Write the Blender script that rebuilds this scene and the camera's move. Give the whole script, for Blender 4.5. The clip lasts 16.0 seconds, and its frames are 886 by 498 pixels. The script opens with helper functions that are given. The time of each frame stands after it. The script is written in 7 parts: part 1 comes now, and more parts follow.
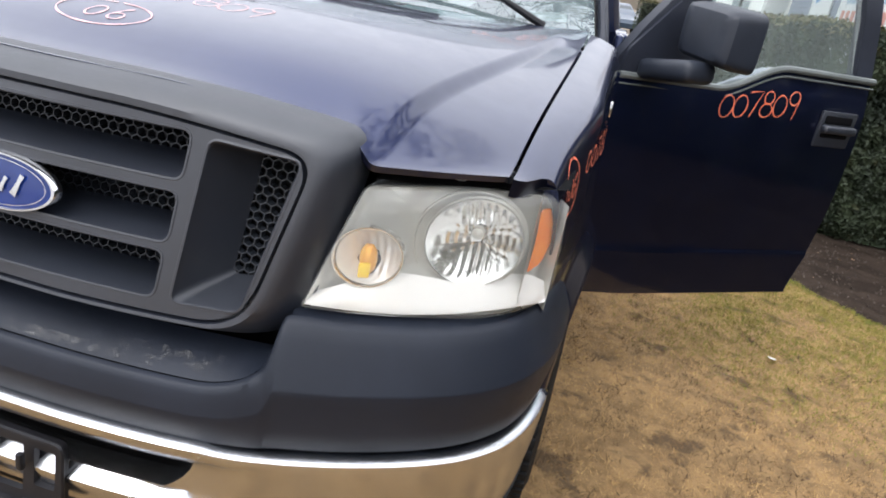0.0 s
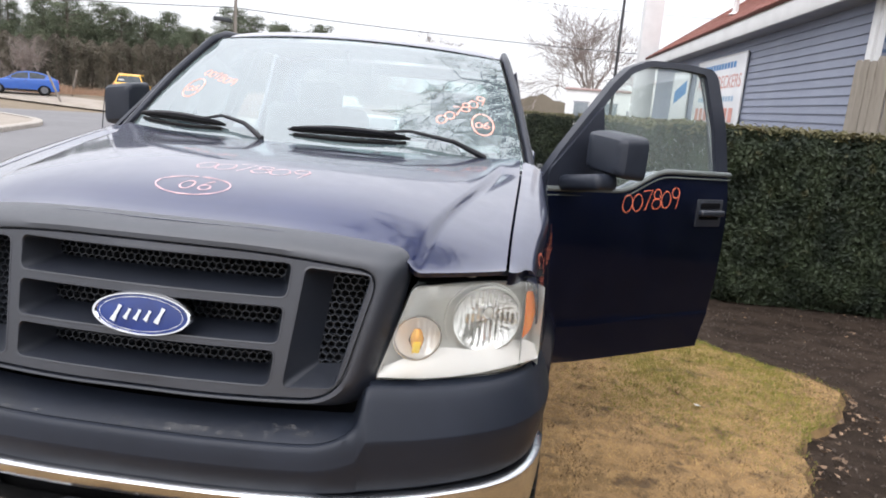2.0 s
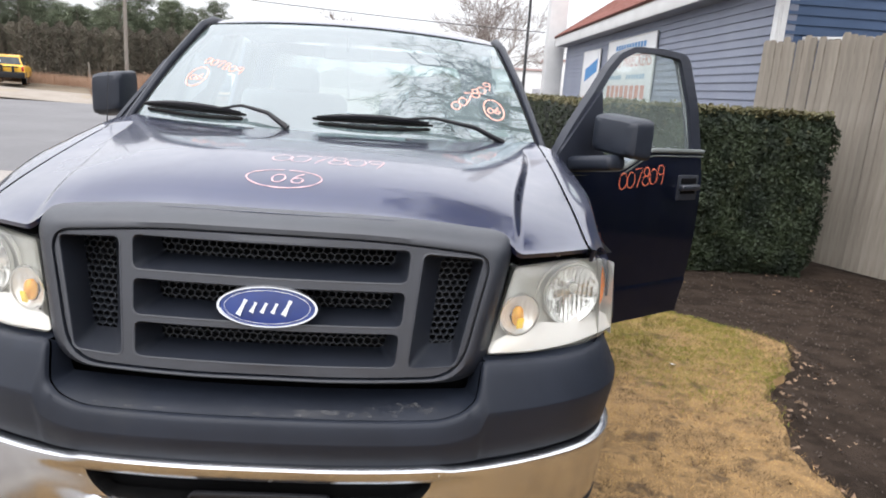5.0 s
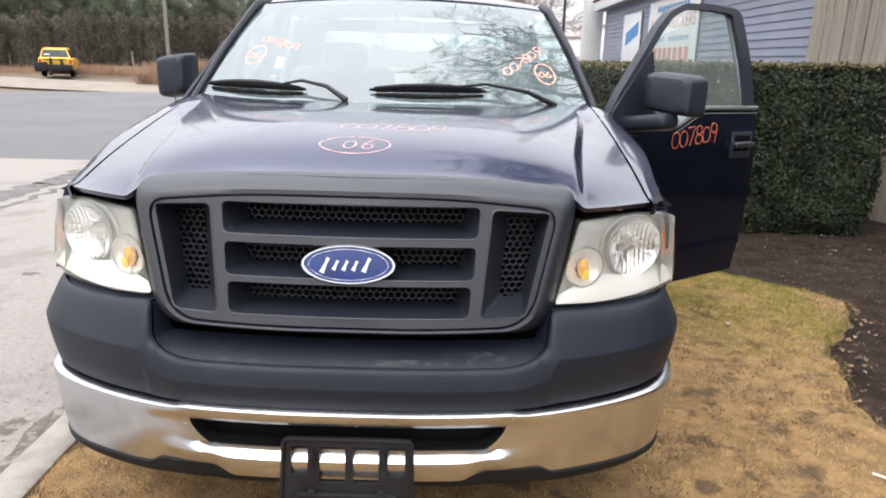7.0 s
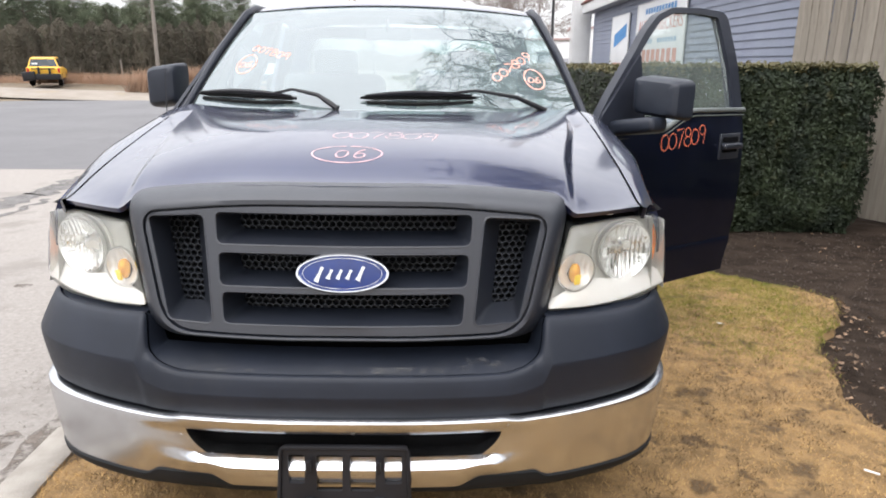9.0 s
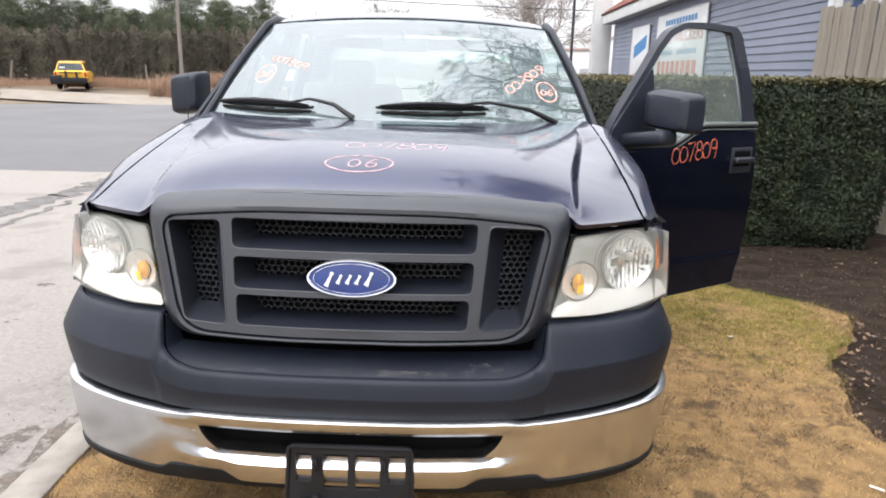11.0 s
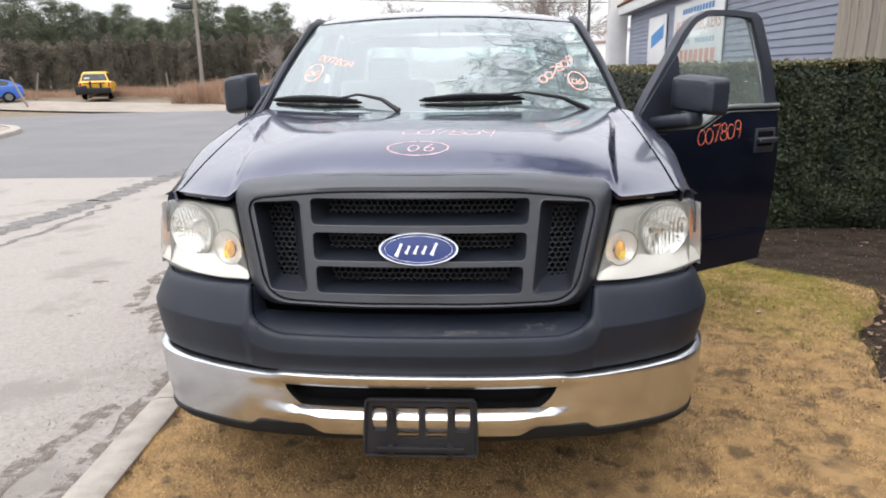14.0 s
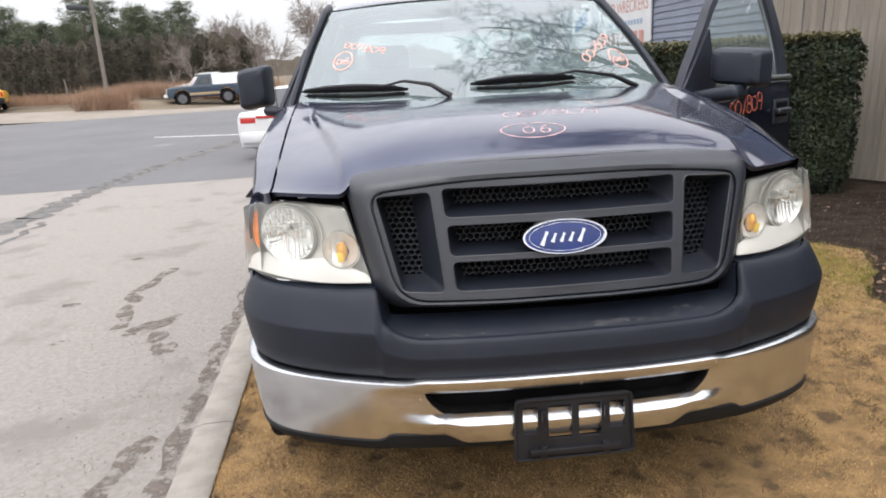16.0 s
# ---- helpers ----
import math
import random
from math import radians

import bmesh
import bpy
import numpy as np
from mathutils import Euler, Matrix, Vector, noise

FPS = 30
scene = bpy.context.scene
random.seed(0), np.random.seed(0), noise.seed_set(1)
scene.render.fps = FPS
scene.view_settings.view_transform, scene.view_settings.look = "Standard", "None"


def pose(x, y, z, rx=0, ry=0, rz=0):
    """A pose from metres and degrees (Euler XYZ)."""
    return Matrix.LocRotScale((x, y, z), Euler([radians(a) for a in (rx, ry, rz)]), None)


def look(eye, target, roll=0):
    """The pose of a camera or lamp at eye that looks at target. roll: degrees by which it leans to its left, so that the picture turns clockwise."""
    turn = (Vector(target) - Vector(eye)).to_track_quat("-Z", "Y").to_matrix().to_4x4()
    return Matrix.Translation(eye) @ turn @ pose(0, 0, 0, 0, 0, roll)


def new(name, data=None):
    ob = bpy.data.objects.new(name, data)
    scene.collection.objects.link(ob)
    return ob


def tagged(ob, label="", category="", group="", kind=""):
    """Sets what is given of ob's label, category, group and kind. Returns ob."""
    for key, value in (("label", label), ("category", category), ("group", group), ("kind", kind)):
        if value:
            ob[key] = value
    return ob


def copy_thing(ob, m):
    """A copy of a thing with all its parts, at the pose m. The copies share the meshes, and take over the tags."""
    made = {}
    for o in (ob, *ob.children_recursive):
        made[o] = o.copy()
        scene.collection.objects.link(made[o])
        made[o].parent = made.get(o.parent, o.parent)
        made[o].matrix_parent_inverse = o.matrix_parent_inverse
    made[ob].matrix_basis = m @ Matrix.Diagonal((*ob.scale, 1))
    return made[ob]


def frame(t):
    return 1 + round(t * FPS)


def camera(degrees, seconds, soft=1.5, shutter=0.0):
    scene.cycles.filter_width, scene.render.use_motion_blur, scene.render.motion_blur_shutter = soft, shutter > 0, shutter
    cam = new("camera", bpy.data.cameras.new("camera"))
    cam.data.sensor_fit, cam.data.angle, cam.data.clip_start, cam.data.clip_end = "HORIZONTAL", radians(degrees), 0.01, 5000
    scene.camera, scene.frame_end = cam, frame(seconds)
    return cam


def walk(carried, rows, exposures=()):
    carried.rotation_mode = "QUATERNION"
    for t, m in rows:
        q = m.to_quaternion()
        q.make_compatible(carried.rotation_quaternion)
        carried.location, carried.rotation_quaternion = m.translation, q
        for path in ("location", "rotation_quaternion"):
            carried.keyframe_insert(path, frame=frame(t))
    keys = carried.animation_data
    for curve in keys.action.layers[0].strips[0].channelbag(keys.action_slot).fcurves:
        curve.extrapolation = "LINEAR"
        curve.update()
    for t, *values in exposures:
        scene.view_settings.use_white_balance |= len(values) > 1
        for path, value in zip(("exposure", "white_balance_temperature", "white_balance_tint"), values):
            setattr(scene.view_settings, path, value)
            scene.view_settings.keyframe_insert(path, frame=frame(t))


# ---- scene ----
cam = camera(68.3, 16.0, soft=1.85)
# The truck stands a little askew on the lawn, which falls gently away from the camera; the path is given along the truck's lines.
LIE = pose(0, 0, 0, 0.8, 0.55, 1.4)
SLOPE = LIE @ pose(0, 0, 0, -2.5)
PATH = [
    (0, (0.931, -0.859, 1.404), (0.569, 0.933, 0.594), 9.5),
    (0.5, (0.96, -0.998, 1.424), (0.811, 0.88, 0.75), 10.0),
    (1, (1.09, -1.161, 1.468), (0.862, 0.722, 0.834), 2.7),
    (1.5, (1.021, -1.269, 1.498), (0.787, 0.646, 0.972), 3.0),
    (2, (0.776, -1.362, 1.497), (0.615, 0.577, 1.032), 4.9),
    (2.5, (0.681, -1.304, 1.49), (0.474, 0.622, 0.992), 0.7),
    (3, (0.556, -1.256, 1.471), (0.323, 0.658, 0.938), -0.2),
    (3.2, (0.476, -1.337, 1.484), (0.419, 0.589, 0.948), 3.1),
    (5.3, (0.223, -1.502, 1.495), (0.349, 0.433, 1.006), 4.5),
    (5.5, (0.148, -1.528, 1.484), (0.202, 0.414, 1.011), 6.7),
    (6, (0.166, -1.579, 1.496), (0.122, 0.365, 1.029), 3.5),
    (6.5, (0.257, -1.578, 1.471), (0.19, 0.334, 0.886), 0.6),
    (7, (0.231, -1.564, 1.469), (0.232, 0.349, 0.886), 1.6),
    (7.5, (0.216, -1.535, 1.489), (0.279, 0.396, 0.971), 1.4),
    (8, (0.235, -1.556, 1.482), (0.297, 0.373, 0.958), 1.0),
    (8.2, (0.237, -1.571, 1.483), (0.241, 0.355, 0.943), 0.8),
    (10.3, (0.218, -1.579, 1.482), (0.278, 0.322, 0.866), 0.9),
    (10.5, (0.232, -1.583, 1.48), (0.272, 0.315, 0.849), 1.2),
    (11, (0.257, -1.626, 1.499), (0.228, 0.296, 0.948), 1.5),
    (11.5, (0.244, -1.697, 1.505), (0.175, 0.25, 1.053), 2.7),
    (12, (0.093, -1.824, 1.48), (0.119, 0.123, 1.022), 5.2),
    (12.5, (0.066, -1.872, 1.482), (0.138, 0.049, 0.933), 4.3),
    (13, (0.141, -1.861, 1.492), (0.186, 0.066, 0.959), 0.7),
    (13.5, (0.177, -1.859, 1.492), (0.177, 0.068, 0.96), -0.2),
    (14, (0.154, -1.847, 1.483), (0.066, 0.071, 0.926), -0.6),
    (14.5, (-0.005, -1.911, 1.488), (-0.095, 0.012, 0.948), 1.2),
    (15, (-0.226, -1.937, 1.494), (-0.094, -0.006, 0.993), 1.1),
    (15.5, (-0.33, -1.87, 1.488), (-0.15, 0.056, 0.979), 0.1),
    (16, (-0.46, -1.7, 1.452), (-0.312, 0.208, 0.87), -2.8),
]
EXPOSURE = [(0, 0.45, 6240, 12), (0.5, 0.59, 6240, 12), (1, 0.70, 6250, 12), (1.5, 0.70, 6300, 12), (2, 0.39, 6350, 13), (2.5, 0.22, 6350, 13), (3, 0.25, 6350, 13), (5.5, 0.46, 6400, 12), (6.5, 0.29, 6450, 12), (7, 0.47, 6450, 12), (8, 0.46, 6450, 12), (10.5, 0.51, 6450, 12), (11, 0.51, 6450, 12), (11.5, 0.31, 6450, 12), (12, 0.01, 6450, 12), (12.5, 0.17, 6450, 12), (13, 0.35, 6450, 12), (13.5, 0.38, 6450, 12), (14, 0.36, 6450, 12), (14.5, 0.38, 6450, 12), (15.5, 0.32, 6450, 12), (16, 0.19, 6450, 12)]
walk(cam, [(t, LIE @ look(eye, target, roll)) for t, eye, target, roll in PATH], EXPOSURE)

# ---- sky and sun: bright overcast ----
world = bpy.data.worlds.new("overcast_sky")
scene.world = world
world.use_nodes = True
wn = world.node_tree
for n in list(wn.nodes):
    wn.nodes.remove(n)
w_out = wn.nodes.new("ShaderNodeOutputWorld")
w_bg = wn.nodes.new("ShaderNodeBackground")
w_mix = wn.nodes.new("ShaderNodeMix")
w_mix.data_type = "RGBA"
w_sky = wn.nodes.new("ShaderNodeTexSky")
w_sky.sky_type, w_sky.sun_disc, w_sky.sun_elevation, w_sky.sun_rotation = "NISHITA", False, radians(48), radians(200)
w_gain = wn.nodes.new("ShaderNodeVectorMath")
w_gain.operation = "SCALE"
w_gain.inputs["Scale"].default_value = 0.09
w_mix.inputs[0].default_value = 0.88
w_mix.inputs[7].default_value = (0.98, 0.985, 1.0, 1)
wn.links.new(w_sky.outputs[0], w_gain.inputs[0])
wn.links.new(w_gain.outputs[0], w_mix.inputs[6])
# An overcast sky is brightest overhead.
w_dir, w_sep, w_lift, w_zen = wn.nodes.new("ShaderNodeTexCoord"), wn.nodes.new("ShaderNodeSeparateXYZ"), wn.nodes.new("ShaderNodeMapRange"), wn.nodes.new("ShaderNodeVectorMath")
w_zen.operation = "SCALE"
w_lift.inputs[3].default_value, w_lift.inputs[4].default_value = 0.45, 1.58
wn.links.new(w_dir.outputs["Generated"], w_sep.inputs[0])
wn.links.new(w_sep.outputs[2], w_lift.inputs[0])
wn.links.new(w_mix.outputs[2], w_zen.inputs[0])
wn.links.new(w_lift.outputs[0], w_zen.inputs["Scale"])
wn.links.new(w_zen.outputs[0], w_bg.inputs[0])
w_bg.inputs[1].default_value = 1.80
wn.links.new(w_bg.outputs[0], w_out.inputs[0])
sun = new("sun", bpy.data.lights.new("sun", "SUN"))
sun.data.energy, sun.data.angle, sun.data.color = 1.1, radians(30), (1.0, 0.97, 0.93)
sun.matrix_world = look((-8, -14, 24), (0, 0, 0))

# ---- materials ----
MATS = {}
ALBEDO_GAIN = 0.88  # scales every non-metal colour, to balance it against the sky's reflections


def material(name, c1, c2=None, scale=6.0, rough=0.6, metal=0.0, bump=0.0, bscale=60.0, coat=0.0, c3=None, scale3=1.2, cut3=0.55, vary=0.0, rvar=0.12, ior=1.5, sheen=0.0, emit=0.0, stretch=(1, 1, 1)):
    if name in MATS:
        return MATS[name]
    if metal < 0.9:
        c1, c2, c3 = (c and tuple(v * ALBEDO_GAIN for v in c) for c in (c1, c2, c3))
    m = bpy.data.materials.new(name)
    m.use_nodes = True
    nt = m.node_tree
    b = nt.nodes["Principled BSDF"]
    link = nt.links.new
    tc = nt.nodes.new("ShaderNodeTexCoord")
    mp = nt.nodes.new("ShaderNodeMapping")
    mp.inputs["Scale"].default_value = stretch
    link(tc.outputs["Object"], mp.inputs[0])

    def noise_at(sc, detail=5.0, r=0.6):
        n = nt.nodes.new("ShaderNodeTexNoise")
        n.inputs["Scale"].default_value, n.inputs["Detail"].default_value, n.inputs["Roughness"].default_value = sc, detail, r
        link(mp.outputs[0], n.inputs["Vector"])
        return n.outputs[0]

    def ramp(src, lo, hi):
        r = nt.nodes.new("ShaderNodeMapRange")
        r.interpolation_type = "SMOOTHSTEP"
        r.inputs[1].default_value, r.inputs[2].default_value = lo, hi
        link(src, r.inputs[0])
        return r.outputs[0]

    def mixc(f, a, bb):
        x = nt.nodes.new("ShaderNodeMix")
        x.data_type = "RGBA"
        link(f, x.inputs[0])
        for v, i in ((a, 6), (bb, 7)):
            if isinstance(v, tuple):
                x.inputs[i].default_value = (*v, 1)
            else:
                link(v, x.inputs[i])
        return x.outputs[2]

    col = c1
    if c2:
        col = mixc(ramp(noise_at(scale), 0.32, 0.68), c1, c2)
    if c3:
        col = mixc(ramp(noise_at(scale3), cut3, cut3 + 0.12), col, c3)
    if vary:
        oi = nt.nodes.new("ShaderNodeObjectInfo")
        hs = nt.nodes.new("ShaderNodeHueSaturation")
        mr = nt.nodes.new("ShaderNodeMapRange")
        mr.inputs[3].default_value, mr.inputs[4].default_value = 1 - vary, 1 + vary
        link(oi.outputs["Random"], mr.inputs[0])
        link(mr.outputs[0], hs.inputs["Value"])
        if isinstance(col, tuple):
            hs.inputs["Color"].default_value = (*col, 1)
        else:
            link(col, hs.inputs["Color"])
        col = hs.outputs[0]
    if isinstance(col, tuple):
        b.inputs["Base Color"].default_value = (*col, 1)
    else:
        link(col, b.inputs["Base Color"])
    b.inputs["Metallic"].default_value = metal
    b.inputs["IOR"].default_value = ior
    b.inputs["Coat Weight"].default_value = coat
    b.inputs["Coat Roughness"].default_value = 0.07
    if rvar:
        rr = nt.nodes.new("ShaderNodeMapRange")
        rr.inputs[3].default_value, rr.inputs[4].default_value = max(0.01, rough - rvar * rough), min(1, rough + rvar * rough)
        link(noise_at(scale * 1.7 + 3), rr.inputs[0])
        link(rr.outputs[0], b.inputs["Roughness"])
    else:
        b.inputs["Roughness"].default_value = rough
    if bump:
        bp = nt.nodes.new("ShaderNodeBump")
        bp.inputs["Strength"].default_value, bp.inputs["Distance"].default_value = 1.0, bump
        link(noise_at(bscale, 6.0), bp.inputs["Height"])
        link(bp.outputs[0], b.inputs["Normal"])
    if emit:
        b.inputs["Emission Color"].default_value = (*c1, 1)
        b.inputs["Emission Strength"].default_value = emit
    MATS[name] = m
    return m


def patchy(m, scale, lo, hi):
    """Let a stain break up into ragged patches."""
    nt = m.node_tree
    tc, ns, mr, tr, mx = (nt.nodes.new("ShaderNode" + k) for k in ("TexCoord", "TexNoise", "MapRange", "BsdfTransparent", "MixShader"))
    ns.inputs["Scale"].default_value, ns.inputs["Detail"].default_value, ns.inputs["Roughness"].default_value = scale, 7.0, 0.7
    mr.inputs[1].default_value, mr.inputs[2].default_value = lo, hi
    nt.links.new(tc.outputs["Object"], ns.inputs["Vector"])
    nt.links.new(ns.outputs[0], mr.inputs[0])
    nt.links.new(mr.outputs[0], mx.inputs[0])
    nt.links.new(tr.outputs[0], mx.inputs[1])
    nt.links.new(nt.nodes["Principled BSDF"].outputs[0], mx.inputs[2])
    nt.links.new(mx.outputs[0], nt.nodes["Material Output"].inputs[0])
    return m


def glass(name, tint=(0.9, 0.95, 0.94), ior=1.5, haze=0.0, haze_col=(0.75, 0.78, 0.78), rough=0.0):
    """A thin pane: clear, with the mirror gloss of its surface, and a diffuse veil where haze is over nothing."""
    if name in MATS:
        return MATS[name]
    m = bpy.data.materials.new(name)
    m.use_nodes = True
    nt = m.node_tree
    nt.nodes.remove(nt.nodes["Principled BSDF"])
    tr, gl, df = (nt.nodes.new("ShaderNodeBsdf" + k) for k in ("Transparent", "Glossy", "Diffuse"))
    tr.inputs[0].default_value, gl.inputs[0].default_value, df.inputs[0].default_value = (*tint, 1), (0.97, 0.98, 1, 1), (*haze_col, 1)
    gl.inputs["Roughness"].default_value = rough
    fr = nt.nodes.new("ShaderNodeFresnel")
    fr.inputs[0].default_value = ior
    a, bmix = nt.nodes.new("ShaderNodeMixShader"), nt.nodes.new("ShaderNodeMixShader")
    tc, ns, mr = nt.nodes.new("ShaderNodeTexCoord"), nt.nodes.new("ShaderNodeTexNoise"), nt.nodes.new("ShaderNodeMapRange")
    ns.inputs["Scale"].default_value = 3.0
    ns.inputs["Detail"].default_value = 6.0
    mr.inputs[3].default_value, mr.inputs[4].default_value = haze * 0.7, haze * 1.3
    nt.links.new(tc.outputs["Object"], ns.inputs["Vector"])
    nt.links.new(ns.outputs[0], mr.inputs[0])
    nt.links.new(mr.outputs[0], a.inputs[0])
    nt.links.new(tr.outputs[0], a.inputs[1])
    nt.links.new(df.outputs[0], a.inputs[2])
    nt.links.new(fr.outputs[0], bmix.inputs[0])
    nt.links.new(a.outputs[0], bmix.inputs[1])
    nt.links.new(gl.outputs[0], bmix.inputs[2])
    nt.links.new(bmix.outputs[0], nt.nodes["Material Output"].inputs[0])
    MATS[name] = m
    return m


navy = material("navy_clearcoat_paint", (0.0138, 0.0205, 0.063), (0.0165, 0.0240, 0.072), scale=2.0, rough=0.40, metal=1.0, coat=1.0, rvar=0.25, ior=1.4)
trim_grey = material("grey_textured_plastic", (0.0100, 0.0130, 0.0208), (0.0138, 0.0175, 0.0272), scale=7, rough=0.44, ior=1.72, bump=0.0006, bscale=500, c3=(0.020, 0.0235, 0.031), scale3=3.0, cut3=0.6)
pad_grey = material("grey_bumper_plastic", (0.0105, 0.0140, 0.0225), (0.0140, 0.0182, 0.029), scale=6, rough=0.48, bump=0.0006, bscale=500, c3=(0.019, 0.022, 0.029), scale3=2.2, cut3=0.58, ior=1.38)
mesh_black = material("black_grille_mesh", (0.022, 0.026, 0.034), (0.030, 0.035, 0.044), scale=9, rough=0.45, ior=1.5)
trim_black = material("black_plastic", (0.009, 0.009, 0.011), (0.017, 0.017, 0.020), scale=9, rough=0.45, ior=1.38, bump=0.0004, bscale=400)
black = material("dark_void_plastic", (0.005, 0.005, 0.006), (0.009, 0.009, 0.009), scale=5, rough=0.85, ior=1.15)
frame_navy = material("satin_navy_frame", (0.017, 0.020, 0.030), (0.023, 0.027, 0.039), scale=6, rough=0.42, ior=1.40)
valance_black = material("black_lower_plastic", (0.006, 0.007, 0.008), (0.010, 0.011, 0.012), scale=9, rough=0.6, ior=1.3)
rubber = material("black_rubber", (0.008, 0.008, 0.008), (0.015, 0.015, 0.015), scale=20, rough=0.75, ior=1.28, bump=0.001, bscale=90)
chrome = material("worn_chrome", (0.66, 0.68, 0.71), (0.55, 0.56, 0.58), scale=5.5, rough=0.24, metal=1.0, rvar=0.35, c3=(0.50, 0.50, 0.51), scale3=2.5, cut3=0.60)
silver = material("bright_silver", (0.80, 0.81, 0.83), rough=0.12, metal=1.0, rvar=0.3)
reflector = material("reflector_silver", (0.86, 0.86, 0.84), rough=0.20, metal=1.0, rvar=0.3)
signal_silver = material("satin_signal_reflector", (0.88, 0.88, 0.87), rough=0.38, metal=0.5, rvar=0.3)
# The lamp sill's chrome reflection is put into a near-white, barely metallic colour.
sill_white = material("white_painted_reflection", (0.97, 0.97, 0.96), rough=0.2, metal=0.04, rvar=0.3)
mirror_black = material("dark_mirror_plastic", (0.0135, 0.0175, 0.0275), (0.0185, 0.0235, 0.0355), scale=8, rough=0.48, ior=1.45, bump=0.0004, bscale=500)
# Window seal, paled to hold the highlight along the belt line.
seal_highlit = material("seal_with_painted_highlight", (0.11, 0.125, 0.12), (0.15, 0.165, 0.16), scale=9, rough=0.4)
lamp_cream = material("lamp_housing_satin", (0.62, 0.62, 0.58), (0.70, 0.70, 0.65), scale=6, rough=0.30, metal=0.45)
amber = material("amber_plastic", (0.92, 0.20, 0.012), (0.95, 0.27, 0.025), scale=20, rough=0.15, ior=1.5)
glint_yellow = material("yellow_bulb_glint", (1.0, 0.74, 0.03), (1.0, 0.60, 0.02), scale=30, rough=0.12)
bulb_amber = material("glossy_amber_bulb", (0.92, 0.50, 0.06), (0.86, 0.36, 0.03), scale=60, rough=0.12, metal=0.35)
badge_blue = material("badge_blue_enamel", (0.004, 0.020, 0.135), (0.008, 0.032, 0.19), scale=14, rough=0.25, coat=0.5)
marker = material("orange_paint_marker", (0.80, 0.16, 0.08), (0.86, 0.25, 0.15), scale=60, rough=0.6)
marker_glass = material("thin_orange_paint_on_glass", (0.95, 0.40, 0.30), (0.95, 0.52, 0.42), scale=60, rough=0.6)
marker_pale = material("faded_pink_paint_marker", (0.85, 0.52, 0.50), (0.62, 0.40, 0.44), scale=60, rough=0.6)
scuff = patchy(material("pale_scuffed_plastic", (0.075, 0.077, 0.082), (0.19, 0.19, 0.19), scale=45, rough=0.7, stretch=(1, 1, 3)), 26.0, 0.50, 0.72)
seat_cloth = material("grey_seat_cloth", (0.16, 0.16, 0.165), (0.22, 0.22, 0.22), scale=30, rough=0.95, bump=0.001, bscale=300)
paper = material("white_paper", (0.75, 0.77, 0.76), (0.68, 0.72, 0.70), scale=8, rough=0.8)
windshield_glass = glass("hazy_windshield_glass", (0.42, 0.53, 0.53), 2.15, 0.17, (0.56, 0.72, 0.73))
side_glass = glass("side_window_glass", (0.84, 0.92, 0.89), 1.7, 0.13, (0.70, 0.80, 0.76))
lens_glass = glass("hazed_headlight_lens", (0.98, 0.975, 0.945), 1.4, 0.085, (0.90, 0.89, 0.82))

# ---- mesh helpers ----


def data_of(name, shape, mat, smooth=True):
    """Mesh data out of a bmesh or a (verts, faces) pair."""
    me = bpy.data.meshes.new(name)
    if isinstance(shape, bmesh.types.BMesh):
        shape.to_mesh(me)
        shape.free()
    else:
        me.from_pydata([tuple(v) for v in shape[0]], [], [tuple(f) for f in shape[1]])
    me.materials.append(mat)
    if smooth:
        me.polygons.foreach_set("use_smooth", [True] * len(me.polygons))
        me.set_sharp_from_angle(angle=radians(38))
    me.update()
    return me


def part(name, shape, mat, parent=None, label="", smooth=True, at=None):
    ob = new(name, data_of(name, shape, mat, smooth))
    if parent is not None:
        ob.parent = parent
    if at is not None:
        ob.matrix_basis = at
    if label:
        tagged(ob, label)
    return ob


def thing(name, label, category, at=None, group="", kind=""):
    ob = new(name)
    ob.empty_display_size = 0.2
    if at is not None:
        ob.matrix_basis = at
    return tagged(ob, label, category, group, kind)


def join(*shapes):
    vs, fs = [], []
    for v, f in shapes:
        o = len(vs)
        vs += list(v)
        fs += [tuple(i + o for i in q) for q in f]
    return vs, fs


def moved(shape, m):
    return [m @ Vector(v) for v in shape[0]], shape[1]


def flipped(shape):
    """The mirror image across the plane x = 0."""
    return [(-v[0], v[1], v[2]) for v in shape[0]], [tuple(reversed(f)) for f in shape[1]]


def grid(fn, us, vs, keep=None, close_u=False):
    """A sheet of quads through fn(u, v)."""
    P = [fn(u, v) for v in vs for u in us]
    n, F = len(us), []
    for j in range(len(vs) - 1):
        for i in range(n if close_u else n - 1):
            k = (i + 1) % n
            if keep is None or keep(i, j):
                F.append((j * n + i, j * n + k, (j + 1) * n + k, (j + 1) * n + i))
    return P, F


def bevel_box(sx, sy, sz, r=0.01, at=None, seg=2):
    bm = bmesh.new()
    bmesh.ops.create_cube(bm, size=1)
    bmesh.ops.scale(bm, vec=(sx, sy, sz), verts=bm.verts)
    if r > 0:
        bmesh.ops.bevel(bm, geom=list(bm.edges), offset=r, segments=seg, affect="EDGES", profile=0.5)
    if at is not None:
        bmesh.ops.transform(bm, matrix=at, verts=bm.verts)
    bm.verts.index_update()
    out = [tuple(v.co) for v in bm.verts], [tuple(v.index for v in f.verts) for f in bm.faces]
    bm.free()
    return out


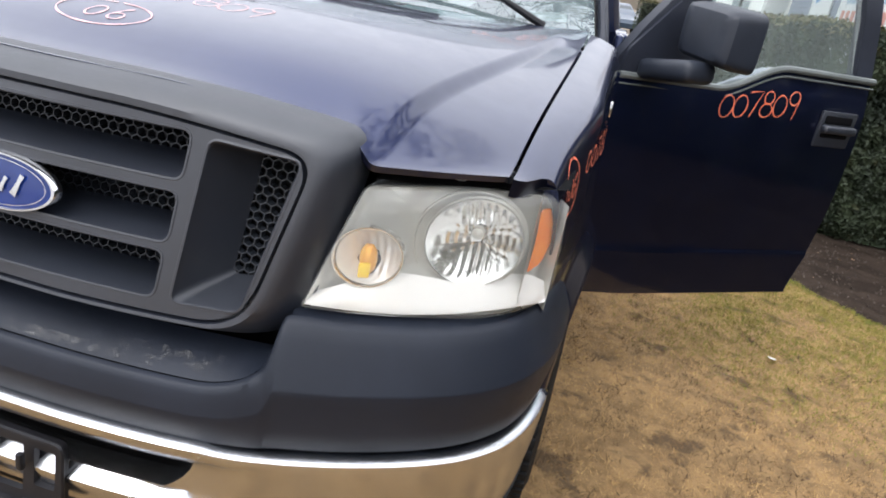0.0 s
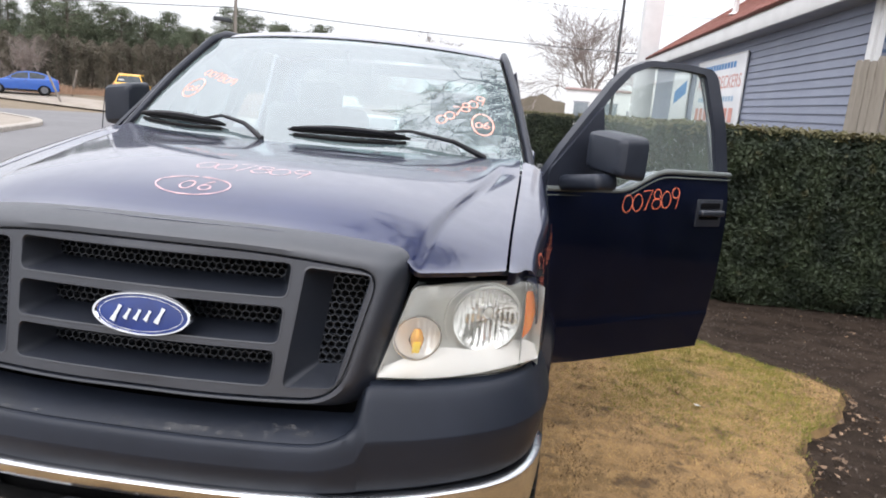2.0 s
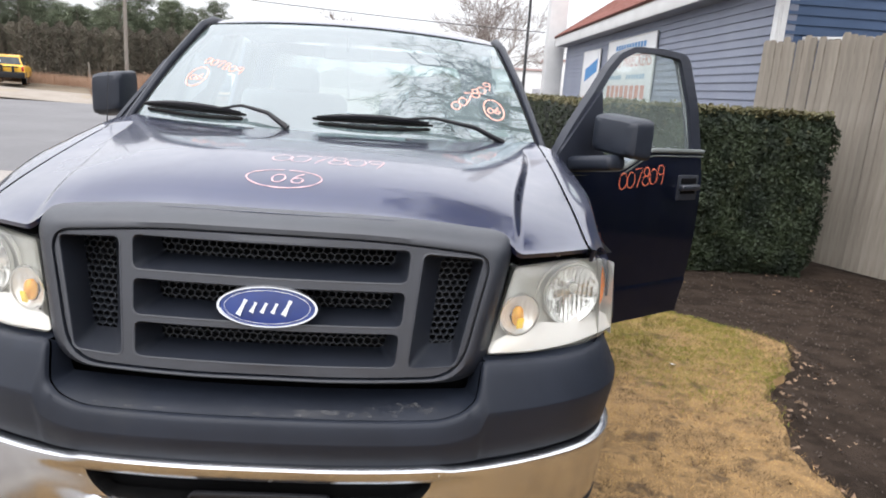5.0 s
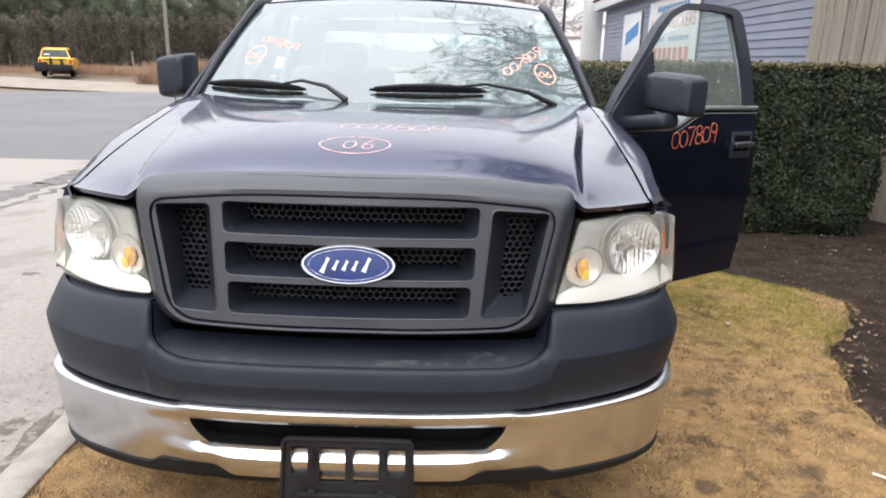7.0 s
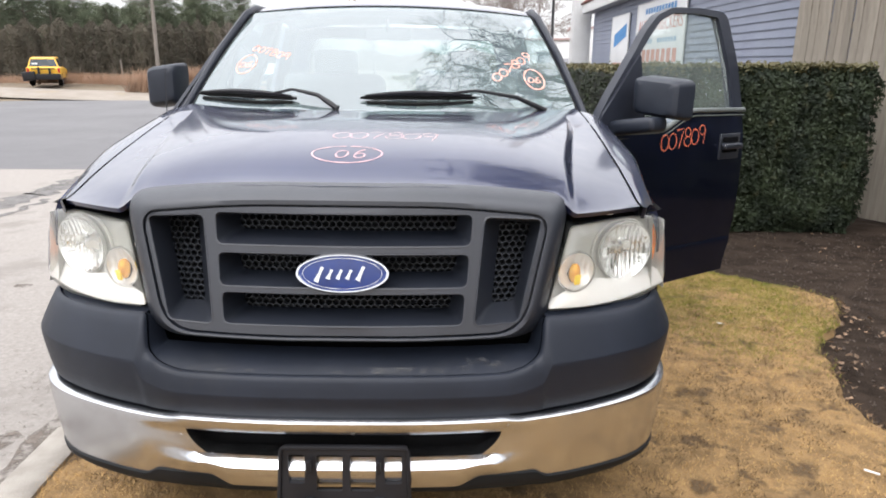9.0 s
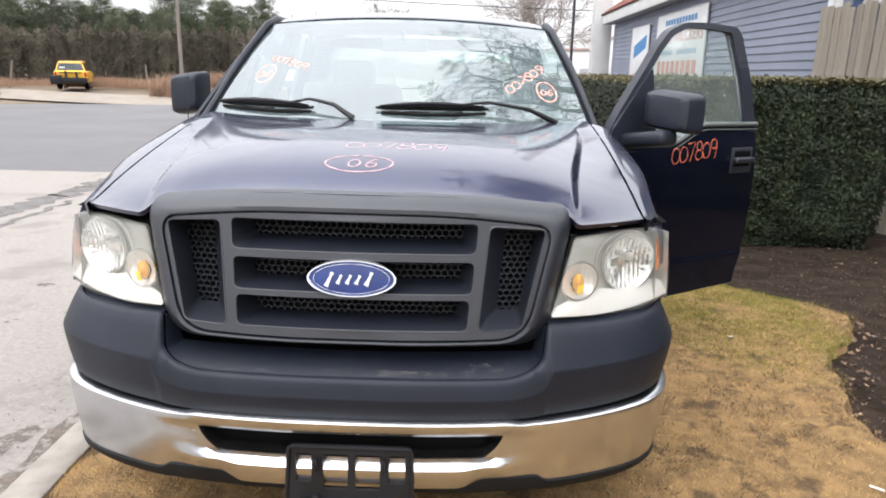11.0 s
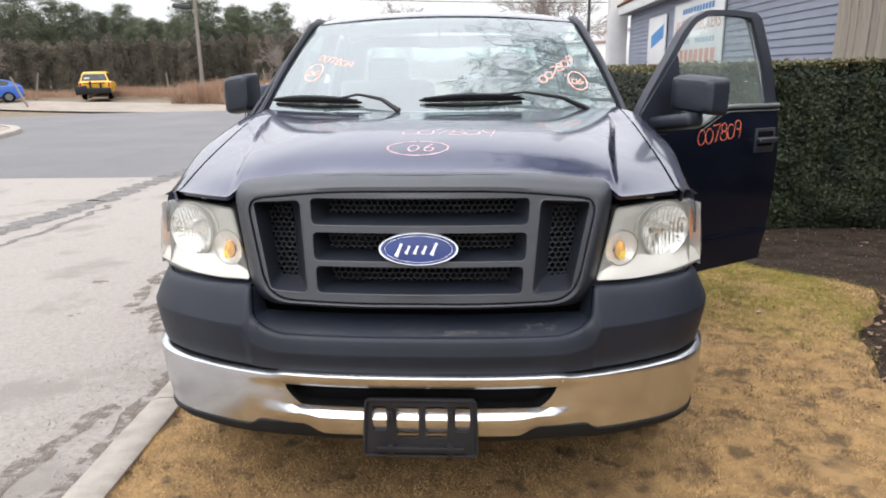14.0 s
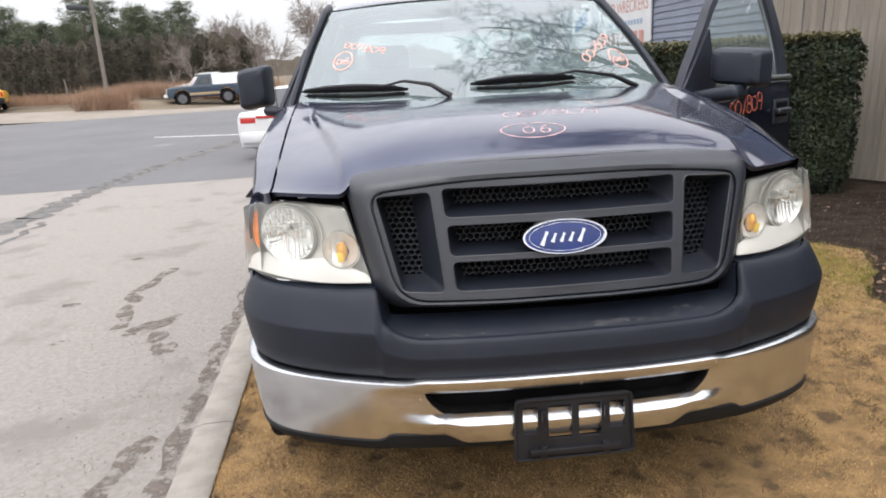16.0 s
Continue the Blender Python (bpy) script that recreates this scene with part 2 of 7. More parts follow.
def tube(points, radii, n=8, caps=True):
    """A round tube along points."""
    P, F, pts = [], [], [Vector(p) for p in points]
    radii = radii if hasattr(radii, "__len__") else [radii] * len(pts)
    side = None
    for k, p in enumerate(pts):
        d = (pts[min(k + 1, len(pts) - 1)] - pts[max(k - 1, 0)]).normalized()
        if side is None:
            side = d.orthogonal().normalized()
        side = (side - d * side.dot(d)).normalized()
        up = d.cross(side)
        P += [p + radii[k] * (math.cos(a) * side + math.sin(a) * up) for a in (2 * math.pi * i / n for i in range(n))]
    for k in range(len(pts) - 1):
        F += [(k * n + i, k * n + (i + 1) % n, (k + 1) * n + (i + 1) % n, (k + 1) * n + i) for i in range(n)]
    if caps:
        F += [tuple(reversed(range(n))), tuple(range((len(pts) - 1) * n, len(pts) * n))]
    return P, F


def lathe(profile, n=32, at=None):
    """Rings of (radius, height) turned about z."""
    P, F = [], []
    for r, z in profile:
        P += [(r * math.cos(2 * math.pi * i / n), r * math.sin(2 * math.pi * i / n), z) for i in range(n)]
    for k in range(len(profile) - 1):
        F += [(k * n + i, k * n + (i + 1) % n, (k + 1) * n + (i + 1) % n, (k + 1) * n + i) for i in range(n)]
    if profile[0][0] > 1e-4:
        F.append(tuple(reversed(range(n))))
    if profile[-1][0] > 1e-4:
        F.append(tuple(range((len(profile) - 1) * n, len(profile) * n)))
    return moved((P, F), at) if at is not None else (P, F)


def round_poly(corners, radius, seg=5, step=0.0):
    """A closed polygon in 2D with its corners rounded, and long sides cut to steps."""
    out, n = [], len(corners)
    rs = radius if hasattr(radius, "__len__") else [radius] * n
    for i in range(n):
        p, a, b = Vector(corners[i]), Vector(corners[i - 1]), Vector(corners[(i + 1) % n])
        da, db = (a - p), (b - p)
        r = min(rs[i], 0.45 * da.length, 0.45 * db.length)
        s, e = p + da.normalized() * r, p + db.normalized() * r
        for k in range(seg + 1):
            t = k / seg
            out.append((1 - t) ** 2 * s + 2 * t * (1 - t) * p + t * t * e)
    if step:
        fine = []
        for i, p in enumerate(out):
            q = out[(i + 1) % len(out)]
            m = max(1, int((q - p).length / step))
            fine += [p.lerp(q, k / m) for k in range(m)]
        out = fine
    return [(p[0], p[1]) for p in out]


def plate(outer, holes, fn, depth):
    """A plate with holes: 2D loops laid through fn(x, z, d), with walls of that depth behind its edges."""
    bm = bmesh.new()
    loops = []
    for loop in (outer, *holes):
        vs = [bm.verts.new((x, 0, z)) for x, z in loop]
        loops.append(([bm.edges.new((vs[i], vs[(i + 1) % len(vs)])) for i in range(len(vs))], vs))
    bmesh.ops.triangle_fill(bm, use_beauty=True, edges=[e for es, _ in loops for e in es], normal=(0, -1, 0))
    bm.verts.index_update()
    P = [(v.co.x, v.co.z) for v in bm.verts]
    F = [tuple(v.index for v in f.verts) for f in bm.faces]
    back = len(P)
    V = [fn(x, z, 0) for x, z in P] + [fn(x, z, depth) for x, z in P]
    for _, vs in loops:
        ids = [v.index for v in vs]
        F += [(ids[i], ids[(i + 1) % len(ids)], ids[(i + 1) % len(ids)] + back, ids[i] + back) for i in range(len(ids))]
    F += [tuple(i + back for i in reversed(f)) for f in F[: len(bm.faces)]]
    bm.free()
    return V, F


def turned_out(shape):
    """The same faces with their normals made to agree."""
    bm = bmesh.new()
    vs = [bm.verts.new(v) for v in shape[0]]
    for f in shape[1]:
        try:
            bm.faces.new([vs[i] for i in f])
        except ValueError:
            pass
    bmesh.ops.recalc_face_normals(bm, faces=bm.faces)
    return bm


def ribbon(points, width, fn, lift=0.0009, closed=False):
    """A brush stroke of 2D points, laid on a surface through fn(a, b) -> (place, normal)."""
    pts = [Vector(p) for p in points]
    P, F, n = [], [], len(pts)
    for k, p in enumerate(pts):
        a = pts[k - 1] if closed or k else p
        b = pts[(k + 1) % n] if closed or k < n - 1 else p
        d = b - a
        d = d.normalized() if d.length > 1e-9 else Vector((1, 0))
        s = Vector((-d[1], d[0])) * width * (0.5 + 0.16 * math.sin(5 * k + 1))
        for q in (p + s, p - s):
            place, nrm = fn(q[0], q[1])
            P.append(Vector(place) + Vector(nrm) * lift)
    for k in range(n if closed else n - 1):
        j = (k + 1) % n
        F.append((2 * k, 2 * k + 1, 2 * j + 1, 2 * j))
    return P, F


def arc(cx, cy, rx, ry, a0, a1, n=14):
    return [(cx + rx * math.cos(radians(a0 + (a1 - a0) * i / n)), cy + ry * math.sin(radians(a0 + (a1 - a0) * i / n))) for i in range(n + 1)]


STROKES = {
    "0": [arc(0.42, 0.42, 0.36, 0.42, 100, 470)],
    "7": [[(0.05, 0.92), (0.3, 0.96), (0.75, 1.0), (0.55, 0.6), (0.35, 0.0)]],
    "8": [arc(0.42, 0.74, 0.26, 0.24, 80, 290) + arc(0.42, 0.26, 0.34, 0.26, 100, -260) + arc(0.42, 0.74, 0.26, 0.24, -70, 80)],
    "9": [arc(0.42, 0.72, 0.30, 0.26, 20, 380) + [(0.70, 0.6), (0.66, 0.3), (0.58, -0.08)]],
    "6": [[(0.62, 1.0), (0.34, 0.78), (0.14, 0.42)] + arc(0.44, 0.26, 0.32, 0.26, 160, -200)],
}


def handwriting(text, size, width, fn, origin=(0, 0), gap=0.95, slant=0.12, rise=0.0):
    """Digits painted by hand, as one mesh."""
    out = []
    for k, ch in enumerate(text):
        for line in STROKES[ch]:
            pts = []
            for x, y in line:
                pts.append((origin[0] + size * (k * gap + 0.9 * x + slant * y), origin[1] + size * (y + rise * k)))
            out.append(ribbon(pts, width, fn))
    return join(*out)


def smooth01(t):
    t = min(1.0, max(0.0, t))
    return t * t * (3 - 2 * t)


def interp(x, xs, ys):
    return float(np.interp(x, xs, ys))


def soft(x, xs, ys):
    """A smooth curve through points, without overshoot."""
    if x <= xs[0]:
        return ys[0]
    for i in range(len(xs) - 1):
        if x <= xs[i + 1]:
            h = xs[i + 1] - xs[i]
            t = (x - xs[i]) / h
            s = [(ys[min(k + 1, len(xs) - 1)] - ys[max(k - 1, 0)]) / (xs[min(k + 1, len(xs) - 1)] - xs[max(k - 1, 0)]) for k in (i, i + 1)]
            return (2 * t**3 - 3 * t**2 + 1) * ys[i] + (t**3 - 2 * t**2 + t) * h * s[0] + (-2 * t**3 + 3 * t**2) * ys[i + 1] + (t**3 - t**2) * h * s[1]
    return ys[-1]


def linspace(a, b, n):
    return [a + (b - a) * i / (n - 1) for i in range(n)]


# ---- lie of the land ----


def kerb_x(y):
    return -1.17 - 0.09 * max(-6.0, min(y, 9.0))


def level(x, y):
    """Height of the ground, lawn level."""
    z = soft(y, [-9, -6, -4, 4, 7, 10], [0.25, 0.25, 0.175, -0.175, -0.285, -0.30])
    return z


def road_level(x, y):
    return level(x, y) - 0.06 - 0.02 * smooth01((-1.5 - x) / 6)


def bank(x, y):
    """The far side of the road, a low bank on which the trees stand."""
    r = math.hypot(x, y)
    side = smooth01((-9 - x) / 8)
    return -0.36 + 0.62 * side * smooth01((r - 34.5) / 9)
# ---- the pickup truck: x across, y from its nose to its tail, z up from the lawn ----
truck = thing("pickup_truck", "dark navy blue pickup truck with grey plastic grille and chrome bumper", "pickup truck", SLOPE)


def hood_front(x):
    a = abs(x)
    base = 0.018 + 0.18 * a * a
    over = 0.022 + 0.38 * (a - 0.53) + 0.65 * max(a - 0.53, 0) ** 2
    return base + (over - base) * smooth01((a - 0.55) / 0.06)


def surround_top(x):
    """Height at which the hood's front edge lies on the grille surround."""
    return 1.1575 - 0.034 * smooth01((abs(x) - 0.20) / 0.40) ** 1.1


def hood_back(x):
    return 1.04 + 0.25 * (x / 0.84) ** 2


def gap_x(y):
    return 0.806 + 0.03 * smooth01((y - 0.1) / 1.1)


def shoulder_x(y):
    return 0.578 + 0.17 * smooth01(y / 1.2)


def hood_z(x, y):
    a = abs(x)
    zc = soft(y, [-0.06, -0.02, 0.05, 0.12, 0.19, 0.30, 0.45, 0.65, 0.90, 1.13, 1.4], [1.108, 1.136, 1.168, 1.197, 1.222, 1.249, 1.273, 1.291, 1.302, 1.309, 1.314])
    zs = soft(y, [-0.02, 0.03, 0.15, 0.3, 0.7, 1.15, 1.4], [1.095, 1.118, 1.160, 1.192, 1.247, 1.303, 1.325])
    zg = soft(y, [0.15, 0.6, 1.2, 1.4], [1.086, 1.19, 1.306, 1.33])
    xs, xg = shoulder_x(y), gap_x(y)
    if a <= xs:
        z = zc + (zs - zc) * (a / xs) ** 3
    else:
        # A raised middle: a narrow step down, then a flat outer panel.
        s = min(1.0, (a - xs) / (xg - xs))
        step = 0.021 * smooth01((1.12 - y) / 0.15)
        z = zs - step * smooth01((a - xs) / 0.034) + (zg - zs + step) * s ** 1.15
    # The front edge lies down on the grille surround, its corners roll down to the lamps.
    w = smooth01((a - 0.50) / 0.10)
    if w < 1:
        d = max(0.0, y - hood_front(x))
        z += (1 - w) * (surround_top(x) - z) * math.exp(-((d / 0.075) ** 1.4))
    if w > 0:
        d = max(0.0, y - hood_front(x))
        ze = 1.122 - 0.036 * smooth01((a - 0.53) / 0.08)
        z += w * (ze - z) * math.exp(-((d / 0.070) ** 1.2))
    return z


def hood_xy(u, v):
    """u: across, -1 to 1, its step always at the same u; v: 0 front to 1 back."""
    a, sg = abs(u), (1 if u >= 0 else -1)

    def across(y):
        xs, xg = shoulder_x(y), gap_x(y)
        if a <= 0.72:
            return sg * xs * a / 0.72
        if a <= 0.80:
            return sg * (xs + 0.036 * (a - 0.72) / 0.08)
        return sg * (xs + 0.036 + (xg - xs - 0.036) * (a - 0.80) / 0.20)
    x = across(v * 1.2)
    for _ in range(4):
        y = hood_front(x) + v * (hood_back(x) - hood_front(x))
        x = across(y)
    return x, y


def on_hood(x, y):
    e = 0.004
    n = Vector((-(hood_z(x + e, y) - hood_z(x - e, y)), -(hood_z(x, y + e) - hood_z(x, y - e)), 2 * e)).normalized()
    return (x, y, hood_z(x, y)), n


def hood_sheet(u, v):
    x, y = hood_xy(u, v)
    return x, y, hood_z(x, y)


HALF_U = linspace(0, 0.72, 25) + linspace(0.73, 0.80, 8) + linspace(0.815, 1.0, 12)
HU = [-k for k in reversed(HALF_U[1:])] + HALF_U
HV = [0, 0.008, 0.02, 0.04, 0.07, 0.1, 0.13, 0.16, 0.2, 0.24] + linspace(0.28, 1, 30)
top_v, top_f = grid(hood_sheet, HU, HV)


def hood_skirt(edge, drop):
    """The folded edge of the hood."""
    P, n = [], len(edge)
    for p in edge:
        P.append(p)
    for p in edge:
        d = drop if drop > 0.02 else 0.012
        P.append((p[0] * 0.995, p[1] + 0.004, p[2] - d))
    return P, [(i, i + 1, n + i + 1, n + i) for i in range(n - 1)]


front_edge = [hood_sheet(u, 0) for u in HU]
left_edge = [hood_sheet(-1, v) for v in HV]
right_edge = [hood_sheet(1, v) for v in HV]
hood = part("hood", turned_out(join((top_v, top_f), hood_skirt(front_edge, 0.016), hood_skirt(left_edge, 0.03), hood_skirt(right_edge, 0.03))), navy, truck, "navy blue hood with shallow creases and orange paint marks")
ring = arc(0, 0, 1, 1, 95, 448, 40)
part("marker_ring", ribbon([(-0.02 + 0.098 * x, 0.198 + 0.050 * y) for x, y in ring], 0.0036, on_hood, 0.0008), marker_pale, hood, "pink paint-marker ring")
part("marker_number", handwriting("06", 0.052, 0.0036, on_hood, (-0.056, 0.173), 0.95), marker_pale, hood, "pink hand-painted number 06")
part("marker_number", handwriting("007809", 0.080, 0.0026, on_hood, (-0.09, 0.325), 0.66), marker_pale, hood, "faded pink hand-painted number 007809")

# Fenders.


def fender_sheet(u, v):
    """u: 0 at the hood gap to 1 at the sill; v: 0 front to 1 back."""
    y0 = 0.172 + 0.10 * smooth01(min(u / 0.4, 1))
    y = y0 + v * (1.22 - y0)
    xg = gap_x(y) + 0.0080
    zg = hood_z(gap_x(y), y) - 0.001
    top = 0.020 + 0.018 * math.exp(-max(0.0, y - 0.2) / 0.12)
    side = 0.950 - 0.048 * smooth01((0.74 - y) / 0.46)
    arch = 0.37 + math.sqrt(max(0.0, 0.43**2 - (y - 0.80) ** 2)) if abs(y - 0.80) < 0.43 else 0.37
    low = max(0.46, arch)
    if u < 0.35:
        s = u / 0.35
        return xg + (side - 0.034 - xg) * s, y, zg - top * s ** 1.6
    if u < 0.5:
        s = (u - 0.35) / 0.15
        return side - 0.034 + 0.034 * math.sin(s * math.pi / 2), y, zg - top - 0.085 * (1 - math.cos(s * math.pi / 2)) - 0.010 * s
    s = (u - 0.5) / 0.5
    z0 = zg - 0.115
    z = z0 + (low - z0) * s
    flare = 0.052 * math.exp(-(((math.hypot(y - 0.80, z - 0.37) - 0.43) / 0.05) ** 2))
    return side + 0.012 * math.sin(math.pi * s) + flare, y, z


FU, FV = linspace(0, 0.35, 6)[:-1] + linspace(0.35, 0.5, 7)[:-1] + linspace(0.5, 1, 12), linspace(0, 1, 46)
fs = grid(fender_sheet, FU, FV)
lip = [fender_sheet(1, v) for v in FV]
lip_in = [(p[0] - 0.06, p[1], p[2] + 0.004) for p in lip]
fl = (lip + lip_in, [(i, i + 1, len(lip) + i + 1, len(lip) + i) for i in range(len(lip) - 1)])
face = [fender_sheet(u, 0) for u in FU]
face_in = [(p[0] - 0.004, p[1] + 0.006, p[2] - 0.034) for p in face]
ff = (face + face_in, [(i, i + 1, len(face) + i + 1, len(face) + i) for i in range(len(face) - 1)])
for side in (1, -1):
    shape = join(fs, fl, ff)
    fender = part("fender", turned_out(shape if side > 0 else flipped(shape)), navy, truck)
    e = bevel_box(0.012, 0.075, 0.045, 0.005, pose(0.953, 1.07, 1.125))
    part("fender_emblem", e if side > 0 else flipped(e), silver, fender, "small chrome fender emblem")
    liner = grid(lambda a, w: (0.60 + 0.33 * w, 0.80 + 0.425 * math.cos(math.pi * a), 0.37 + 0.425 * math.sin(math.pi * a)), linspace(0, 1, 17), [0, 0.5, 1])
    part("wheel_liner", liner if side > 0 else flipped(liner), black, fender)


def fender_side(y, z):
    """The place on the fender's rounded flank at the length y and height z."""
    y0 = 0.272
    lo, hi = 0.30, 0.95
    for _ in range(18):
        m = (lo + hi) / 2
        if fender_sheet(m, (y - y0) / (1.22 - y0))[2] > z:
            lo = m
        else:
            hi = m
    p = fender_sheet(lo, (y - y0) / (1.22 - y0))
    return (p[0] + 0.0025, y, z + 0.001), (1, -0.1, 0.3)


fender_l = [o for o in truck.children if o.name.startswith("fender")][0]
part("marker_ring", ribbon([(0.392 + 0.052 * x, 1.038 + 0.058 * y) for x, y in ring], 0.0042, fender_side, 0.001), marker, fender_l, "orange paint-marker ring")
part("marker_number", handwriting("06", 0.050, 0.0046, fender_side, (0.358, 1.014), 0.66), marker, fender_l, "orange hand-painted number 06")
part("marker_number", handwriting("007809", 0.055, 0.0044, fender_side, (0.500, 1.046), 0.90, 0.12, 0.10), marker, fender_l, "orange hand-painted number 007809")

# Grille.


def grille_y(x, z):
    return -0.074 + 0.22 * (z - 0.95) + 0.18 * x * x


def on_grille(x, z, d=0.0):
    return x, grille_y(x, z) + d, z


def grille_loop(wt, wb, zt, zb, r):
    low = 0.025 + 0.12 * max(0.0, zt - 1.118)
    c = [(-wt, zt - low), (-wt * 0.5, zt + 0.002), (wt * 0.5, zt + 0.002), (wt, zt - low), (wb, zb + 0.014), (wb * 0.5, zb + 0.009), (-wb * 0.5, zb + 0.009), (-wb, zb + 0.014)]
    p = round_poly(c, [r, 0.2, 0.2, r, r * 1.5, 0.2, 0.2, r * 1.5], 8)
    return p


LOOPS = [
    (grille_loop(0.592, 0.525, 1.160, 0.748, 0.060), 0.10),
    (grille_loop(0.591, 0.522, 1.159, 0.752, 0.060), 0.066),
    (grille_loop(0.586, 0.512, 1.155, 0.758, 0.058), 0.046),
    (grille_loop(0.577, 0.498, 1.149, 0.766, 0.057), 0.025),
    (grille_loop(0.560, 0.482, 1.139, 0.774, 0.056), 0.007),
    (grille_loop(0.541, 0.468, 1.127, 0.779, 0.055), -0.003),
    (grille_loop(0.5265, 0.457, 1.1165, 0.784, 0.054), -0.002),
    (grille_loop(0.5250, 0.4555, 1.1155, 0.785, 0.054), 0.012),
    (grille_loop(0.5205, 0.4520, 1.1120, 0.7885, 0.052), 0.012),
    (grille_loop(0.5190, 0.4505, 1.1105, 0.790, 0.052), -0.001),
]
nl = len(LOOPS[0][0])
gv, gf = [], []
for loop, d in LOOPS:
    gv += [on_grille(x, z, d) for x, z in loop]
for k in range(len(LOOPS) - 1):
    gf += [(k * nl + i, k * nl + (i + 1) % nl, (k + 1) * nl + (i + 1) % nl, (k + 1) * nl + i) for i in range(nl)]
grille = part("grille_surround", turned_out((gv, gf)), trim_grey, truck, "matte dark grey plastic grille surround")

HOLES = [
    ([(-0.326, 1.097), (0.326, 1.097), (0.320, 1.016), (-0.320, 1.016)], [(-0.290, 1.079), (0.290, 1.079), (0.280, 1.038), (-0.280, 1.038)]),
    ([(-0.318, 0.999), (0.318, 0.999), (0.312, 0.914), (-0.312, 0.914)], [(-0.290, 0.985), (0.290, 0.985), (0.278, 0.932), (-0.278, 0.932)]),
    ([(-0.308, 0.902), (0.308, 0.902), (0.302, 0.821), (-0.302, 0.821)], [(-0.280, 0.888), (0.280, 0.888), (0.268, 0.838), (-0.268, 0.838)]),
    ([(-0.506, 1.081), (-0.353, 1.090), (-0.328, 0.819), (-0.447, 0.824)], [(-0.486, 1.062), (-0.402, 1.062), (-0.382, 0.848), (-0.442, 0.848)]),
    ([(0.353, 1.090), (0.506, 1.081), (0.447, 0.824), (0.328, 0.819)], [(0.402, 1.062), (0.486, 1.062), (0.442, 0.848), (0.382, 0.848)]),
]
hole_loops = [round_poly(h, 0.020, 5, 0.02) for h, _ in HOLES]
part("grille_panel", turned_out(plate(LOOPS[-1][0], hole_loops, on_grille, 0.02)), trim_grey, grille)


def honeycomb(corners, depth, pitch=0.0185):
    """Hexagonal cells inside a four-cornered opening."""
    xs, zs = [c[0] for c in corners], [c[1] for c in corners]
    tl, tr, br, bl = corners
    V, F = [], []
    rz = pitch * 0.815
    for row in range(int((max(zs) - min(zs)) / rz) + 2):
        z = min(zs) + row * rz
        t = (z - bl[1]) / (tl[1] - bl[1])
        if not -0.05 < t < 1.05:
            continue
        lo, hi = bl[0] + (tl[0] - bl[0]) * t, br[0] + (tr[0] - br[0]) * t
        x = min(xs) + (pitch / 2 if row % 2 else 0)
        while x < max(xs):
            if lo - 0.004 < x < hi + 0.004:
                o = len(V)
                for r, d in ((0.592, 0.0), (0.520, 0.0), (0.490, 0.016)):
                    for k in range(6):
                        a = radians(90 + 60 * k)
                        V.append(on_grille(x + r * pitch * math.cos(a), z + r * pitch * 0.93 * math.sin(a), depth + d))
                for k in range(6):
                    j = (k + 1) % 6
                    F += [(o + k, o + j, o + 6 + j, o + 6 + k), (o + 6 + k, o + 6 + j, o + 12 + j, o + 12 + k)]
            x += pitch
    return V, F


for (h, inner), loop in zip(HOLES, hole_loops):
    n_in = len(loop)
    li = round_poly(inner, 0.012, 4, 0.02)
    # Sloped walls from the opening to the mesh behind it.
    cx, cz = sum(p[0] for p in h) / 4, sum(p[1] for p in h) / 4

    def warp(p):
        """From the opening's four corners to those of the mesh."""
        tl, tr, br, bl = h
        t = min(1, max(0, (p[1] - bl[1]) / (tl[1] - bl[1])))
        lo, hi = bl[0] + (tl[0] - bl[0]) * t, br[0] + (tr[0] - br[0]) * t
        s = min(1, max(0, (p[0] - lo) / (hi - lo)))
        tl, tr, br, bl = inner
        a, b = Vector(bl).lerp(Vector(tl), t), Vector(br).lerp(Vector(tr), t)
        return tuple(a.lerp(b, s))

    wv = [on_grille(x, z, 0.001) for x, z in loop] + [on_grille(*tuple((Vector(p) * 0.55 + Vector(warp(p)) * 0.45)), 0.052) for p in loop] + [on_grille(*warp(p), 0.092) for p in loop]
    wf = [(k * n_in + i, k * n_in + (i + 1) % n_in, (k + 1) * n_in + (i + 1) % n_in, (k + 1) * n_in + i) for k in (0, 1) for i in range(n_in)]
    part("grille_recess", turned_out((wv, wf)), trim_grey, grille)
    part("opening_rim", tube([on_grille(x, z, 0.0025) for x, z in loop + loop[:2]], 0.0038, 6, False), trim_grey, grille)
    part("honeycomb_mesh", honeycomb(inner, 0.090), mesh_black, grille, "black honeycomb plastic mesh", smooth=False)
back_panel = grid(lambda x, z: on_grille(x, z, 0.116), linspace(-0.53, 0.53, 11), [0.75, 0.95, 1.125])
part("radiator_shroud", back_panel, black, grille)

# Oval badge.
badge_prof = [(1.0, 0.0), (1.0, 0.012), (0.97, 0.019), (0.925, 0.019), (0.90, 0.013)]
bz = 0.955


def badge_pt(r, a, h, rx=0.1185, rz=0.0470):
    x, z = r * rx * math.cos(a), bz + r * rz * math.sin(a)
    return x, grille_y(x * 0.5, z) + 0.004 - h * 0.8, z


